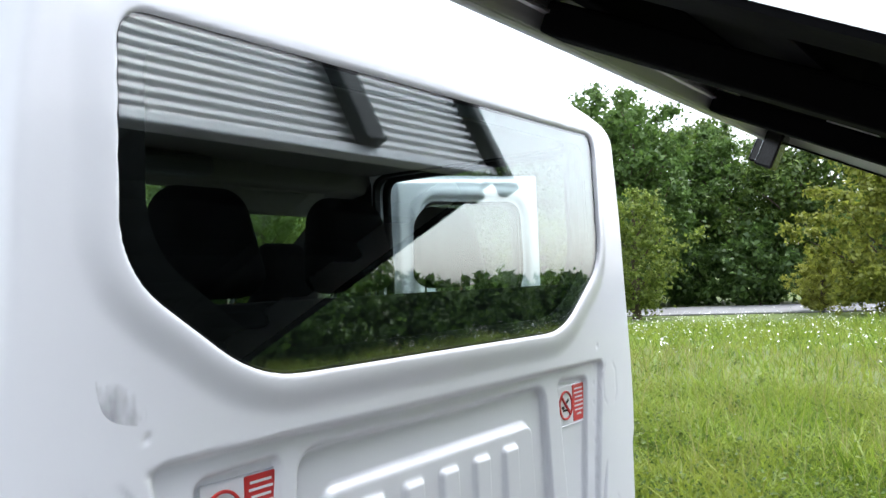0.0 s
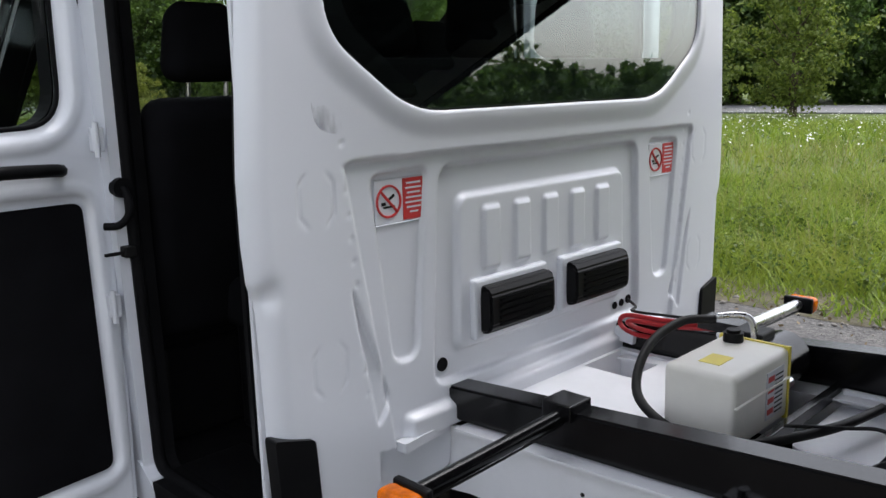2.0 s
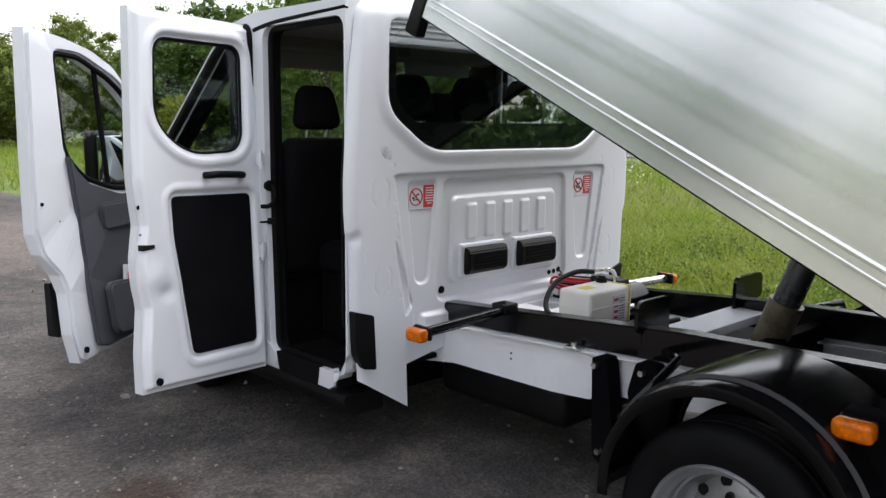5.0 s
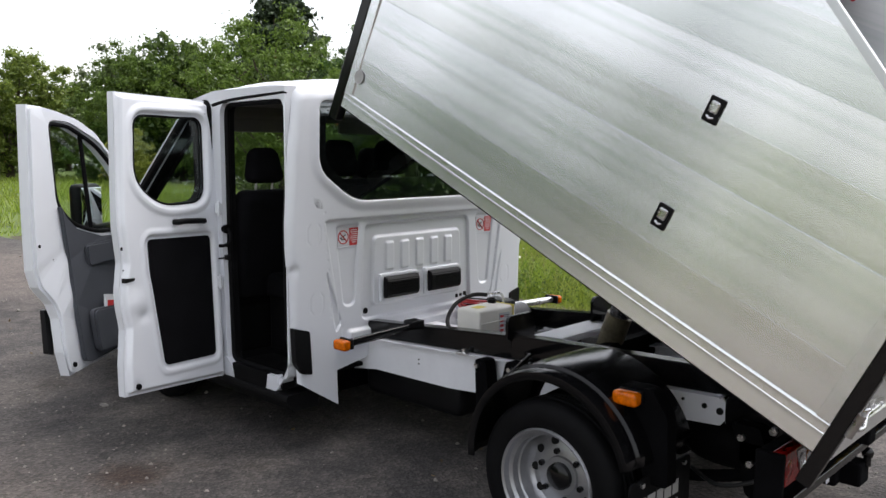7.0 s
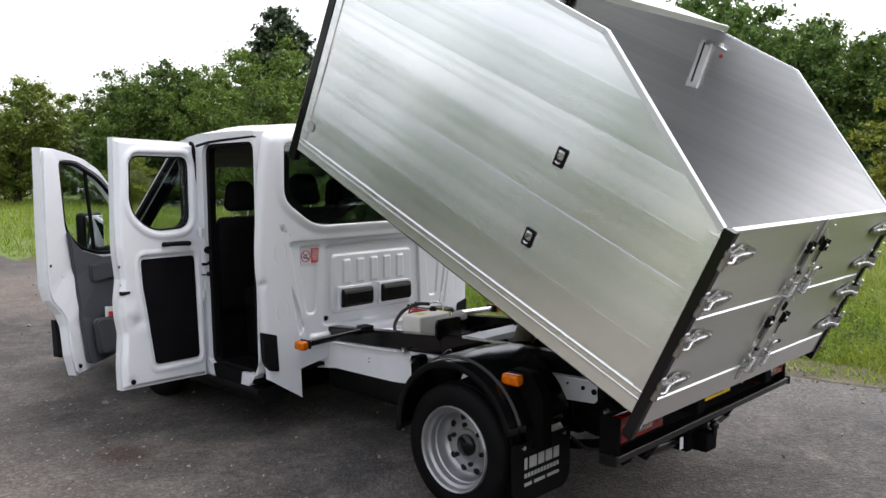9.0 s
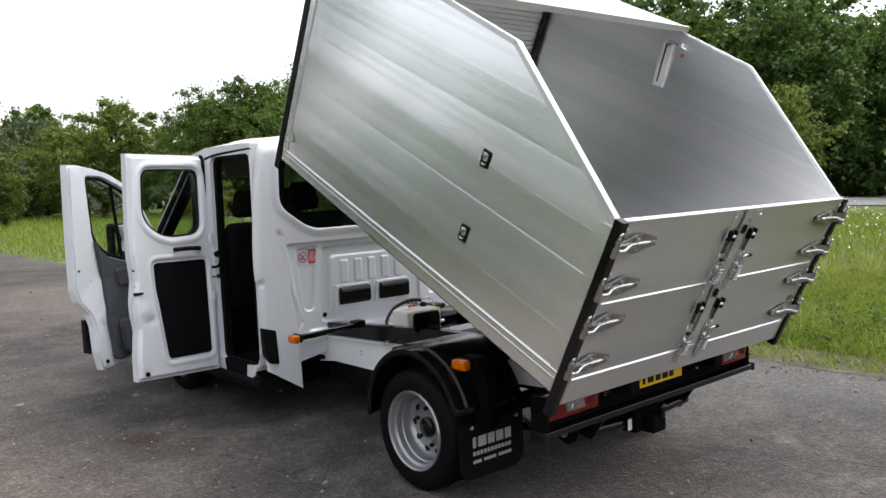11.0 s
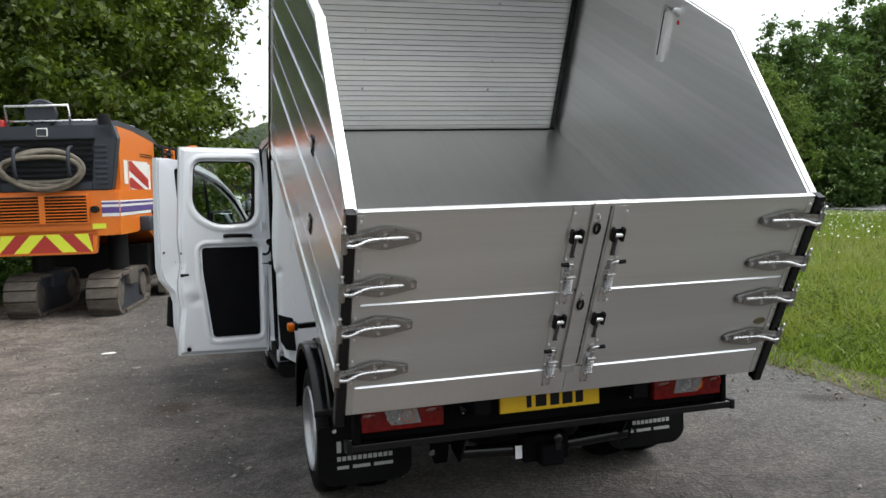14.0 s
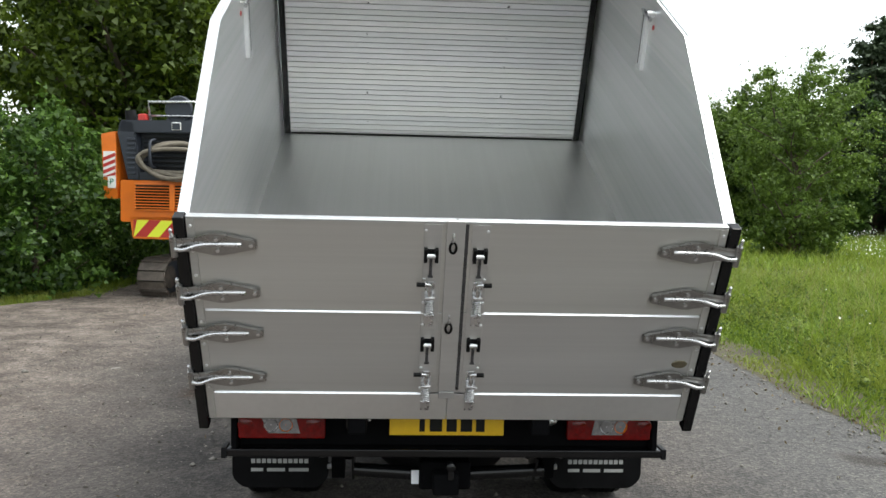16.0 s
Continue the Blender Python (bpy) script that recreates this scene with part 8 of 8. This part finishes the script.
def build_trees():
    broad = make_tree("tree", 11, spot(37.5, 17), 11.5, 4.2, LEAF_DARK, "tall dark green broadleaf tree", 90, 310, 0.132)
    mid = make_tree("tree", 12, spot(40, 10), 9.0, 3.8, LEAF_MID, "green broadleaf tree in full leaf", 90, 290, 0.118)
    light = make_tree("tree", 13, spot(12.2, 44), 7.0, 2.7, LEAF_LIGHT, "light green broadleaf tree in leaf", 90, 330, 0.085)
    yel = make_tree("tree", 14, spot(28.6, 4.9), 6.4, 2.6, LEAF_YELLOW, "yellow-green leafy tree at the roadside", 80, 300, 0.09, 0.1)
    airy = make_tree("tree", 15, spot(27.2, 13.2), 5.4, 2.0, LEAF_LIGHT, "slender airy young tree with thin leaves", 60, 220, 0.07, 0.15)
    con = make_tree("tree", 16, spot(29.3, 44), 11.5, 5.0, LEAF_CON, "dark green wide spreading conifer", 120, 260, 0.15, 0.12, "cone")
    cop = make_tree("tree", 17, spot(9.2, 71), 10.4, 4.5, LEAF_COPPER, "dark purple copper beech tree", 90, 700, 0.15, 0.12)
    pale = make_tree("tree", 18, spot(9.5, 57), 6.4, 3.0, LEAF_PALE, "pale grey-green willow tree in leaf", 90, 290, 0.098, 0.08)
    wood = make_tree("tree", 19, spot(-5.9, 15.2), 10.5, 3.9, LEAF_WOOD, "large green tree beside the drive", 120, 900, 0.078, 0.15, dense=0.92)
    wood_far = make_tree("tree", 27, spot(-3.0, 29.5), 10.5, 3.9, LEAF_WOOD, "large green tree beside the drive", 100, 450, 0.10, 0.15)
    bush = make_tree("bush", 20, spot(-5.7, 9.3), 2.8, 1.5, LEAF_HEDGE, "dense green hedge bush beside the drive", 64, 225, 0.046, 0.03, group="hedge bushes", trunk=0.05)
    solo = make_tree("tree", 21, spot(11.1, 19.4), 6.0, 2.1, LEAF_MID, "young green tree standing in the meadow", 80, 420, 0.055, 0.08)
    dbush = make_tree("bush", 22, spot(39, 4), 4.2, 2.4, LEAF_DARK, "dark green bush by the far road", 64, 130, 0.14, 0.04, group="hedge bushes", trunk=0.06)
    coarse = make_tree("tree", 24, spot(5, -50), 4.5, 1.9, LEAF_MID, "green broadleaf tree in full leaf", 60, 90, 0.11)
    far = make_tree("tree", 26, spot(19, 80), 10.0, 4.2, LEAF_MID, "green broadleaf tree in full leaf", 70, 130, 0.22)
    clipped = make_tree("bush", 25, spot(3.5, -9.5), 1.75, 1.25, LEAF_DARK, "dark green clipped hedge bush", 60, 64, 0.092, 0.04, group="hedge bushes", trunk=0.05)
    rng = random.Random(5)
    # wood beyond the road
    for x, y, src, s in ((41, 22, broad, 1.1), (38.0, 26, broad, 1.12), (36.5, 21.8, mid, 1.2), (44, 27, mid, 1.15), (38, 30, broad, 1.0), (43, 14, broad, 0.8), (42.5, 5.5, mid, 0.95), 
                         (46, 18, mid, 1.3), (36, 36, mid, 1.05), (33, 40, broad, 0.72), (40, 38, broad, 1.15),
                         (29.5, 33, broad, 0.86), (25, 36.5, mid, 0.72), (33, 47, mid, 0.8),
                         (24.5, 29, solo, 1.25), (17.5, 33, solo, 1.15), (18.2, 37.5, mid, 0.92), (15.5, 39.0, solo, 1.15)):
        copy_thing(src, spot(x, y, s * rng.uniform(0.92, 1.08), rng.uniform(0, 360)))
    for x, y, s in ((40, 19, 1.0), (37.5, 11.5, 0.9), (38.5, 7.5, 1.0), (37, 24, 0.9), (38.2, 0.5, 1.0), (38.5, -4, 0.9), (35, 27, 1.0), (38.8, 15.2, 0.9), (33, 32, 0.9),
                    (38, -9, 1.0), (30, 30, 0.7), (24, 32, 0.8), (20, 33, 0.7), (28, 37, 1.0), (17, 38, 0.8), (36, 21.5, 0.7)):
        copy_thing(dbush, spot(x, y, s * rng.uniform(0.9, 1.15), rng.uniform(0, 360)))
    for x, y, s in ((30.5, 7.6, 0.4), (29, 1.6, 0.8)):
        copy_thing(yel, spot(x, y, s, rng.uniform(0, 360)))
    copy_thing(airy, spot(29, 18, 0.9, 120))
    copy_thing(con, spot(23.0, 35.3, 0.84, 40))
    # trees at the far end of the meadow
    for x, y, src, s in ((6.5, 41, light, 0.7), (16, 49, mid, 0.68), (20.5, 47, broad, 0.72), (24, 50, mid, 1.0), (13, 53, mid, 0.9), (31, 48, mid, 0.95), (12.3, 31.5, yel, 0.55),
                         (11, 46, light, 1.1), (22.5, 31, broad, 0.74), (18, 42, pale, 1.12), (14.2, 66, pale, 1.2), (16.5, 63, mid, 1.0), (21, 58, far, 0.9), (26, 60, far, 0.95),
                         (-2, 92, far, 1.1), (-7, 85, far, 1.1), (10.0, 52, pale, 0.6), (-5.0, 47, far, 1.05), (-6.0, 57, far, 1.1), (-5.8, 38, mid, 1.2), (-9, 31, far, 1.1),
                         # far hedge on the open left side
                         (-20, 6, coarse, 0.8), (-20.5, 2, coarse, 0.75), (-21, -2.5, coarse, 0.85), (-21, -7, coarse, 0.8), (-21.5, -11, coarse, 0.9), (-21.5, -16, coarse, 0.8), (-18.5, 9.5, coarse, 1.1)):
        copy_thing(src, spot(x, y, s * rng.uniform(0.94, 1.06) * (0.8 if 30 < y < 66 and src is not pale else 1), rng.uniform(0, 360)))
    for x, y, s in ((15, 38.5, 0.75), (19, 44, 0.9), (9, 48, 0.7), (22, 45, 0.9), (26, 47, 1.0), (13, 60, 0.9)):
        copy_thing(dbush, spot(x, y, s, rng.uniform(0, 360)))
    # wood on the left of the drive
    for x, y, src, s in ((-6.2, 18.5, wood, 1.0), (-3.2, 23.5, wood, 1.12), (-7.4, 20.5, wood, 1.1), (-5.6, 25.5, wood_far, 1.15), (-5.2, 30, wood_far, 1.15), (-9, 31, wood_far, 1.1), (-5.4, 22.5, wood_far, 1.1)):
        copy_thing(src, spot(x, y, s, rng.uniform(0, 360)))
    for x, y, s in ((-6.6, 8.2, 1.1), (-7.4, 6.9, 1.15), (-5.1, 10.9, 0.9), (-8.6, 6.0, 1.1), (-6.2, 11.8, 1.15), (-5.2, 13.6, 1.1), (-7.6, 9.6, 1.35), (-5.3, 16, 1.2), (-5.0, 19, 1.2),
                    (-9.6, 8.0, 1.4), (-4.9, 22, 1.1), (-4.9, 26, 1.2)):
        copy_thing(bush, spot(x, y, s, rng.uniform(0, 360)))
    # trees behind the camera's way, seen in the glass and the metal
    for x, y, src, s in ((16, -26, con, 0.62), (19, -36, coarse, 0.8), (24, -36, coarse, 0.84), (33, -36, coarse, 0.8), (44, -34, coarse, 1.0), (27, -40, coarse, 0.72), (38, -38, coarse, 0.9), (12, -44, coarse, 1.0), (-4, -46, coarse, 1.0)):
        copy_thing(src, spot(x, y, s, rng.uniform(0, 360)))
    # dark clipped hedge along the way behind
    for k in range(1, 22):
        w = rng.uniform(0.9, 1.15)
        copy_thing(clipped, spot(3.5 + k * 1.35, -9.5 - 0.3 * (k % 3), w, rng.uniform(0, 360)))


build_trees()


# ---- distant wooded hill with a pale field ----
def build_hill():
    for name, mat_, label, y0, sx, sy, top, rough in (("hill", HILL, "distant hill covered with green woods", 240, 60, 30, 21, 2.4), ("field", FIELD, "pale green field on the distant hillside", 205, 50, 14, 6.2, 0.15)):
        gx, gy = np.meshgrid(np.linspace(-110, 180, 146), np.linspace(y0 - 60, y0 + 60, 60))
        z = top * np.exp(-((gx - 34) / sx) ** 2 - ((gy - y0) / sy) ** 2) - 0.6
        bump = np.array([noise.noise(Vector((a * 0.16, c * 0.16, 0))) + 0.6 * noise.noise(Vector((a * 0.4, c * 0.4, 5))) for a, c in zip(gx.ravel(), gy.ravel())]).reshape(z.shape)
        z += rough * bump * np.clip(z / 4, 0, 1)
        me = pressed(name, gx, gy, z, np.ones(z.shape, dtype=bool), lambda a, b, d: np.stack([a, b, d], -1))
        tagged(part(name, me, mat_, None, smooth=True, kind="structure"), label, "backdrop")


build_hill()

# ---- far building and cars ----
def build_far():
    b = thing("station_building", pose(3, 66, 0), "low brick building with a white canopy, far off", "building")
    bm = B()
    box(bm, -3.5, 9.0, 66, 72, 0, 2.6, 0.02)
    part("wall", bm, BRICK, b)
    bm = B()
    prism(bm, [(65.6, 2.6), (69, 4.2), (72.4, 2.6)], -3.8, 9.3, along_x)
    part("roof", bm, ROOF_TILE, b)
    bm = B()
    box(bm, -3.0, 8.4, 62.5, 66, 2.55, 2.95, 0.02)
    part("canopy", bm, CHEV_WHITE, b, "white canopy fascia")
    for x in (-2.4, 1.2, 4.8, 8.0):
        bm = B()
        cyl(bm, (x, 63, 0), (x, 63, 2.55), 0.09, 10)
        part("canopy_post", bm, CHEV_WHITE, b)
    for x in (-1.6, 0.6, 2.8, 5.0, 7.2):
        bm = B()
        box(bm, x - 0.6, x + 0.6, 65.97, 66.0, 0.9, 2.1)
        part("window", bm, CAR_DARK, b)
    sg = thing("round_sign", pose(3.4, 55, 0), "round white roadside sign on a post", "sign")
    bm = B()
    cyl(bm, (3.4, 55, 0), (3.4, 55, 2.4), 0.04, 8)
    part("post", bm, STEEL, sg)
    bm = B()
    cyl(bm, (3.4, 54.95, 2.2), (3.4, 54.92, 2.2), 0.32, 24)
    pl = part("sign_disc", bm, CHEV_RED, sg)
    bm = B()
    cyl(bm, (3.4, 54.92, 2.2), (3.4, 54.91, 2.2), 0.25, 24)
    part("sign_field", bm, CHEV_WHITE, pl)
    WS = (25.0, 20.8, 2.13)
    ws = thing("warning_sign", pose(WS[0], WS[1], 0), "red and white triangular road sign on a post", "sign")
    bm = B()
    cyl(bm, (WS[0], WS[1], 0), (WS[0], WS[1], WS[2] + 0.3), 0.038, 10)
    part("post", bm, STEEL, ws)
    way = pose(WS[0], WS[1], WS[2], 0, 0, 9)
    for r, y0, y1, m, nm in ((0.70, -0.05, -0.04, CHEV_RED, "sign_triangle"), (0.46, -0.055, -0.051, CHEV_WHITE, "sign_field"), (0.0, -0.058, -0.0555, INK, "sign_symbol")):
        bm = B()
        if r:
            prism(bm, round_poly([(-r * 0.866, -r * 0.5), (r * 0.866, -r * 0.5), (0, r)], 0.04), y0, y1, along_y)
        else:
            box(bm, -0.05, 0.05, y0, y1, -0.16, 0.20)
        part(nm, bm, m, ws, xf=way)
    wide = [(-2.1, 0.35), (-2.15, 0.75), (-1.95, 0.95), (-1.45, 1.0), (-0.9, 1.42), (0.6, 1.45), (1.25, 1.0), (1.95, 0.85), (2.15, 0.6), (2.1, 0.35)]
    cabin = [(-1.25, 1.0), (-0.85, 1.36), (0.55, 1.39), (1.02, 1.0)]
    for x, y, turn, m, lab in ((-0.6, 53.5, 90, CAR_DARK, "dark parked car far down the drive"), (1.3, 53.0, 80, CAR_PALE, "silver parked car far down the drive"), (3.2, 53.4, 95, CAR_PALE, "pale parked car far down the drive"), (5.2, 54, 90, CAR_DARK, "dark parked car far down the drive"),
                               (16.5, 62.0, 15, CAR_RED, "red parked car beyond the green grass"), (20.5, 39.5, 15, CAR_DARK, "dark parked car far down the drive")):
        w = pose(x, y, 0, 0, 0, turn)
        c = thing("car", w, lab, "car", "cars in the distance")
        bm = B()
        prism(bm, round_poly(wide, 0.12), -0.85, 0.85, along_y)
        for v in bm.verts:
            v.co = Vector((v.co.x, v.co.y * (1.0 - 0.16 * max(0, v.co.z - 0.9) / 0.5), v.co.z))
        part("car_body", bm, m, c, xf=w, smooth=35)
        for sy in (-0.80, 0.80):
            bm = B()
            prism(bm, round_poly(cabin, 0.06), sy - 0.02, sy + 0.02, along_y)
            part("side_glass", bm, GLASS_CAB, c, xf=w)
        for wx in (-1.3, 1.3):
            for wy in (-0.78, 0.78):
                bm = B()
                revolve(bm, [(0.0, -0.1), (0.22, -0.1), (0.31, -0.08), (0.32, 0.0), (0.31, 0.08), (0.22, 0.1), (0.0, 0.1)], (wx, wy, 0.32), "y", 20)
                part("wheel", bm, RUBBER, c, xf=w, smooth=40)


build_far()


# ---- meadow grass, verge plants, flowers, stones ----
def drive_edge(y):
    e = np.where(y < 6, 3.25, 3.25 - 1.15 * np.clip((y - 6) / 8, 0, 1))
    return e + np.where(y > 30, (y - 30) * 0.05, 0)


def blades(rng, x, y, z, h, w, lean):
    """Each blade: a bent strip of two faces tapering to a point."""
    n = len(x)
    a = rng.uniform(0, 2 * math.pi, n)
    dx, dy = np.cos(a) * w, np.sin(a) * w
    b = rng.uniform(0, 2 * math.pi, n)
    l1 = lean * rng.uniform(0.2, 1.0, n) * h
    lx, ly = np.cos(b) * l1, np.sin(b) * l1
    p0 = np.stack([x - dx, y - dy, z], -1)
    p1 = np.stack([x + dx, y + dy, z], -1)
    p2 = np.stack([x + lx * 0.35 + dx * 0.75, y + ly * 0.35 + dy * 0.75, z + h * 0.6], -1)
    p3 = np.stack([x + lx * 0.35 - dx * 0.75, y + ly * 0.35 - dy * 0.75, z + h * 0.6], -1)
    p4 = np.stack([x + lx, y + ly, z + h], -1)
    co = np.stack([p0, p1, p2, p3, p4], 1).reshape(-1, 3)
    k = np.arange(n)[:, None] * 5
    tri = np.concatenate([k + np.array([0, 1, 2]), k + np.array([0, 2, 3]), k + np.array([3, 2, 4])], 0)
    return co, tri


def build_grass():
    rng = np.random.default_rng(3)

    def field(n, x0, x1, y0, y1, power, h0, h1, w, name, mat_, label, edge=0.12, lean=0.6):
        u = rng.uniform(0, 1, n) ** power
        y = rng.uniform(y0, y1, n)
        x = drive_edge(y) + edge + (x1 - x0) * u + rng.normal(size=n) * 0.05
        lump = np.array([noise.noise(Vector((a * 0.9, b * 0.9, 0))) for a, b in zip(x, y)])
        near = np.clip((x - drive_edge(y)) / 0.9, 0.38, 1)
        h = rng.uniform(h0, h1, n) * (1 + 0.8 * lump) * near
        co, tri = blades(rng, x, y, np.full(n, -0.03), h, w * rng.uniform(0.7, 1.3, n), lean)
        ob = part(name, mesh_of(name, co, tri), mat_, None, kind="stuff")
        tagged(ob, label, "grass")

    field(90000, 0, 6.0, -7, 13, 1.1, 0.10, 0.34, 0.0065, "meadow_grass", GRASS, "tall green meadow grass beside the drive", 0.0, 1.5)
    field(45000, 5, 20, -16, 30, 0.8, 0.14, 0.32, 0.013, "meadow_grass", GRASS, "tall green meadow grass, further off", 5.5, 1.4)
    field(9000, 0, 10, -7, 14, 0.9, 0.26, 0.58, 0.0026, "seed_grass", GRASS_DRY, "pale seeding grass stems among the meadow", 0.6, 0.5)
    field(15000, 0, 12, 13, 50, 1.0, 0.14, 0.34, 0.012, "meadow_grass", GRASS, "green grass at the far end of the drive", 0.1, 1.2)
    # low leafy weeds along the edge
    n = 30000
    y = rng.uniform(-7, 14, n)
    x = drive_edge(y) + 0.25 + rng.gamma(2.0, 0.9, n)
    c = np.stack([x, y, rng.uniform(0.02, 0.22, n)], -1)
    co, fa = leaf_mesh(rng, c, np.full(n, 0.05), 1, 0.017)
    tagged(part("weed_leaves", mesh_of("weed_leaves", co, fa), LEAF_MID, None, kind="stuff"), "low leafy weeds along the verge", "weeds")
    # leafy clumps of dock and nettle standing among the grass
    n = 420
    y = rng.uniform(-7, 14, n)
    x = drive_edge(y) + 0.4 + rng.gamma(1.6, 1.6, n)
    r = rng.uniform(0.10, 0.30, n)
    c = np.stack([x, y, r * rng.uniform(0.5, 1.1, n)], -1)
    co, fa = leaf_mesh(rng, c, r, 80, 0.019, 0.9, 3, True)
    tagged(part("weed_clumps", mesh_of("weed_clumps", co, fa), LEAF_LIGHT, None, kind="stuff"), "dark leafy clumps of dock and nettle in the meadow", "weeds")
    # daisies and umbels
    n = 6000
    y = rng.uniform(-14, 30, n)
    far = rng.uniform(0, 1, n) < 0.96
    x = np.where(far, drive_edge(y) + 9 + rng.uniform(0, 12, n), drive_edge(y) + 0.8 + rng.uniform(0, 10, n))
    z = rng.uniform(0.26, 0.50, n)
    s = rng.uniform(0.016, 0.030, n) * np.where(far, 0.7, 0.5)
    ang = np.arange(6) * math.pi / 3
    ring = np.stack([np.cos(ang), np.sin(ang), np.zeros(6)], -1)
    tilt = rng.normal(size=(n, 2)) * 0.45
    co = ring[None] * s[:, None, None]
    co[:, :, 2] = co[:, :, 0] * tilt[:, :1] + co[:, :, 1] * tilt[:, 1:]
    co = (co + np.stack([x, y, z], -1)[:, None]).reshape(-1, 3)
    tagged(part("daisies", mesh_of("daisies", co, np.arange(n * 6).reshape(n, 6)), PETAL, None, kind="stuff"), "white ox-eye daisies over the meadow", "flowers")
    # grass by the left hedge
    n = 12000
    y = rng.uniform(4, 14, n)
    x = -9.0 + 4.3 * np.clip((y - 3) / 6, 0, 1) - rng.gamma(1.6, 0.35, n) + 0.15
    co, tri = blades(rng, x, y, np.full(n, -0.03), rng.uniform(0.04, 0.15, n), np.full(n, 0.005), 0.9)
    tagged(part("hedge_grass", mesh_of("hedge_grass", co, tri), GRASS, None, kind="stuff"), "rough grass at the foot of the hedge", "grass")
    # loose stones and leaf litter on the asphalt
    n = 1500
    x, y = rng.uniform(-7, 3.4, n), rng.uniform(-4, 10, n)
    edge = rng.uniform(0, 1, n) < 0.4
    x = np.where(edge, drive_edge(y) - 0.1 + rng.normal(size=n) * 0.15, x)
    s = rng.gamma(2.0, 0.0035, n) + 0.004
    base = np.array([(1, 0, 0), (0, 1, 0), (-1, 0, 0), (0, -1, 0), (0, 0, 0.8), (0, 0, -0.4)])
    tri = np.array([(0, 1, 4), (1, 2, 4), (2, 3, 4), (3, 0, 4), (1, 0, 5), (2, 1, 5), (3, 2, 5), (0, 3, 5)])
    jit = rng.uniform(0.6, 1.4, (n, 6, 3))
    co = base[None] * jit * s[:, None, None] + np.stack([x, y, np.full(n, 0.006)], -1)[:, None]
    fa = (tri[None] + np.arange(n)[:, None, None] * 6).reshape(-1, 3)
    tagged(part("loose_stones", mesh_of("loose_stones", co.reshape(-1, 3), fa), STONE, None, kind="stuff"), "loose stones and grit on the asphalt", "stones")

    # pale chippings strewn over the broken surface
    n = 6500
    x, y = -1.2 - rng.gamma(2.2, 1.3, n), rng.uniform(-4, 11, n)
    s = rng.gamma(2.0, 0.0022, n) + 0.003
    jit = rng.uniform(0.6, 1.4, (n, 6, 3))
    co = base[None] * jit * s[:, None, None] + np.stack([x, y, np.full(n, 0.004)], -1)[:, None]
    fa = (tri[None] + np.arange(n)[:, None, None] * 6).reshape(-1, 3)
    tagged(part("chippings", mesh_of("chippings", co.reshape(-1, 3), fa), CHIP, None, kind="stuff"), "pale chippings over the broken asphalt", "stones")

    # fallen leaves and crumbs of litter, thickest along the verge
    n = 1300
    y = rng.uniform(-6, 13, n)
    x = drive_edge(y) + 0.25 - rng.gamma(1.1, 0.28, n)
    stray = rng.uniform(0, 1, n) < 0.12
    x = np.where(stray, rng.uniform(-6.5, 3.0, n), x)
    c = np.stack([x, y, np.full(n, 0.012)], -1)
    co, fa = leaf_mesh(rng, c, np.full(n, 0.002), 1, 0.017)
    tagged(part("leaf_litter", mesh_of("leaf_litter", co, fa), LITTER, None, kind="stuff"), "dry brown leaf litter on the asphalt", "litter")


build_grass()


def build_scraps():
    """Pale flat scraps lying on the drive."""
    for x, y, w, d, turn in ((-2.47, 5.65, 0.075, 0.04, 10), (-2.75, 3.9, 0.05, 0.03, 50), (-1.35, 4.3, 0.05, 0.025, 80), (-2.15, 4.75, 0.045, 0.035, 30)):
        m = pose(x, y, 0.006, 0, 0, turn)
        bm = B()
        pts = [(-w, -d * 0.6), (-w * 0.4, -d), (w * 0.8, -d * 0.8), (w, d * 0.1), (w * 0.5, d), (-w * 0.7, d * 0.8)]
        prism(bm, pts, 0.0, 0.006, lambda a, b, c: (a, b, c))
        bmesh.ops.bevel(bm, geom=bm.edges[:], offset=0.002, segments=1, affect="EDGES")
        ob = part("scrap", bm, CHEV_WHITE if w > 0.06 else STONE, None, xf=m)
        tagged(ob, "small pale flat scrap lying on the asphalt", "scrap", "scraps on the drive")


build_scraps()
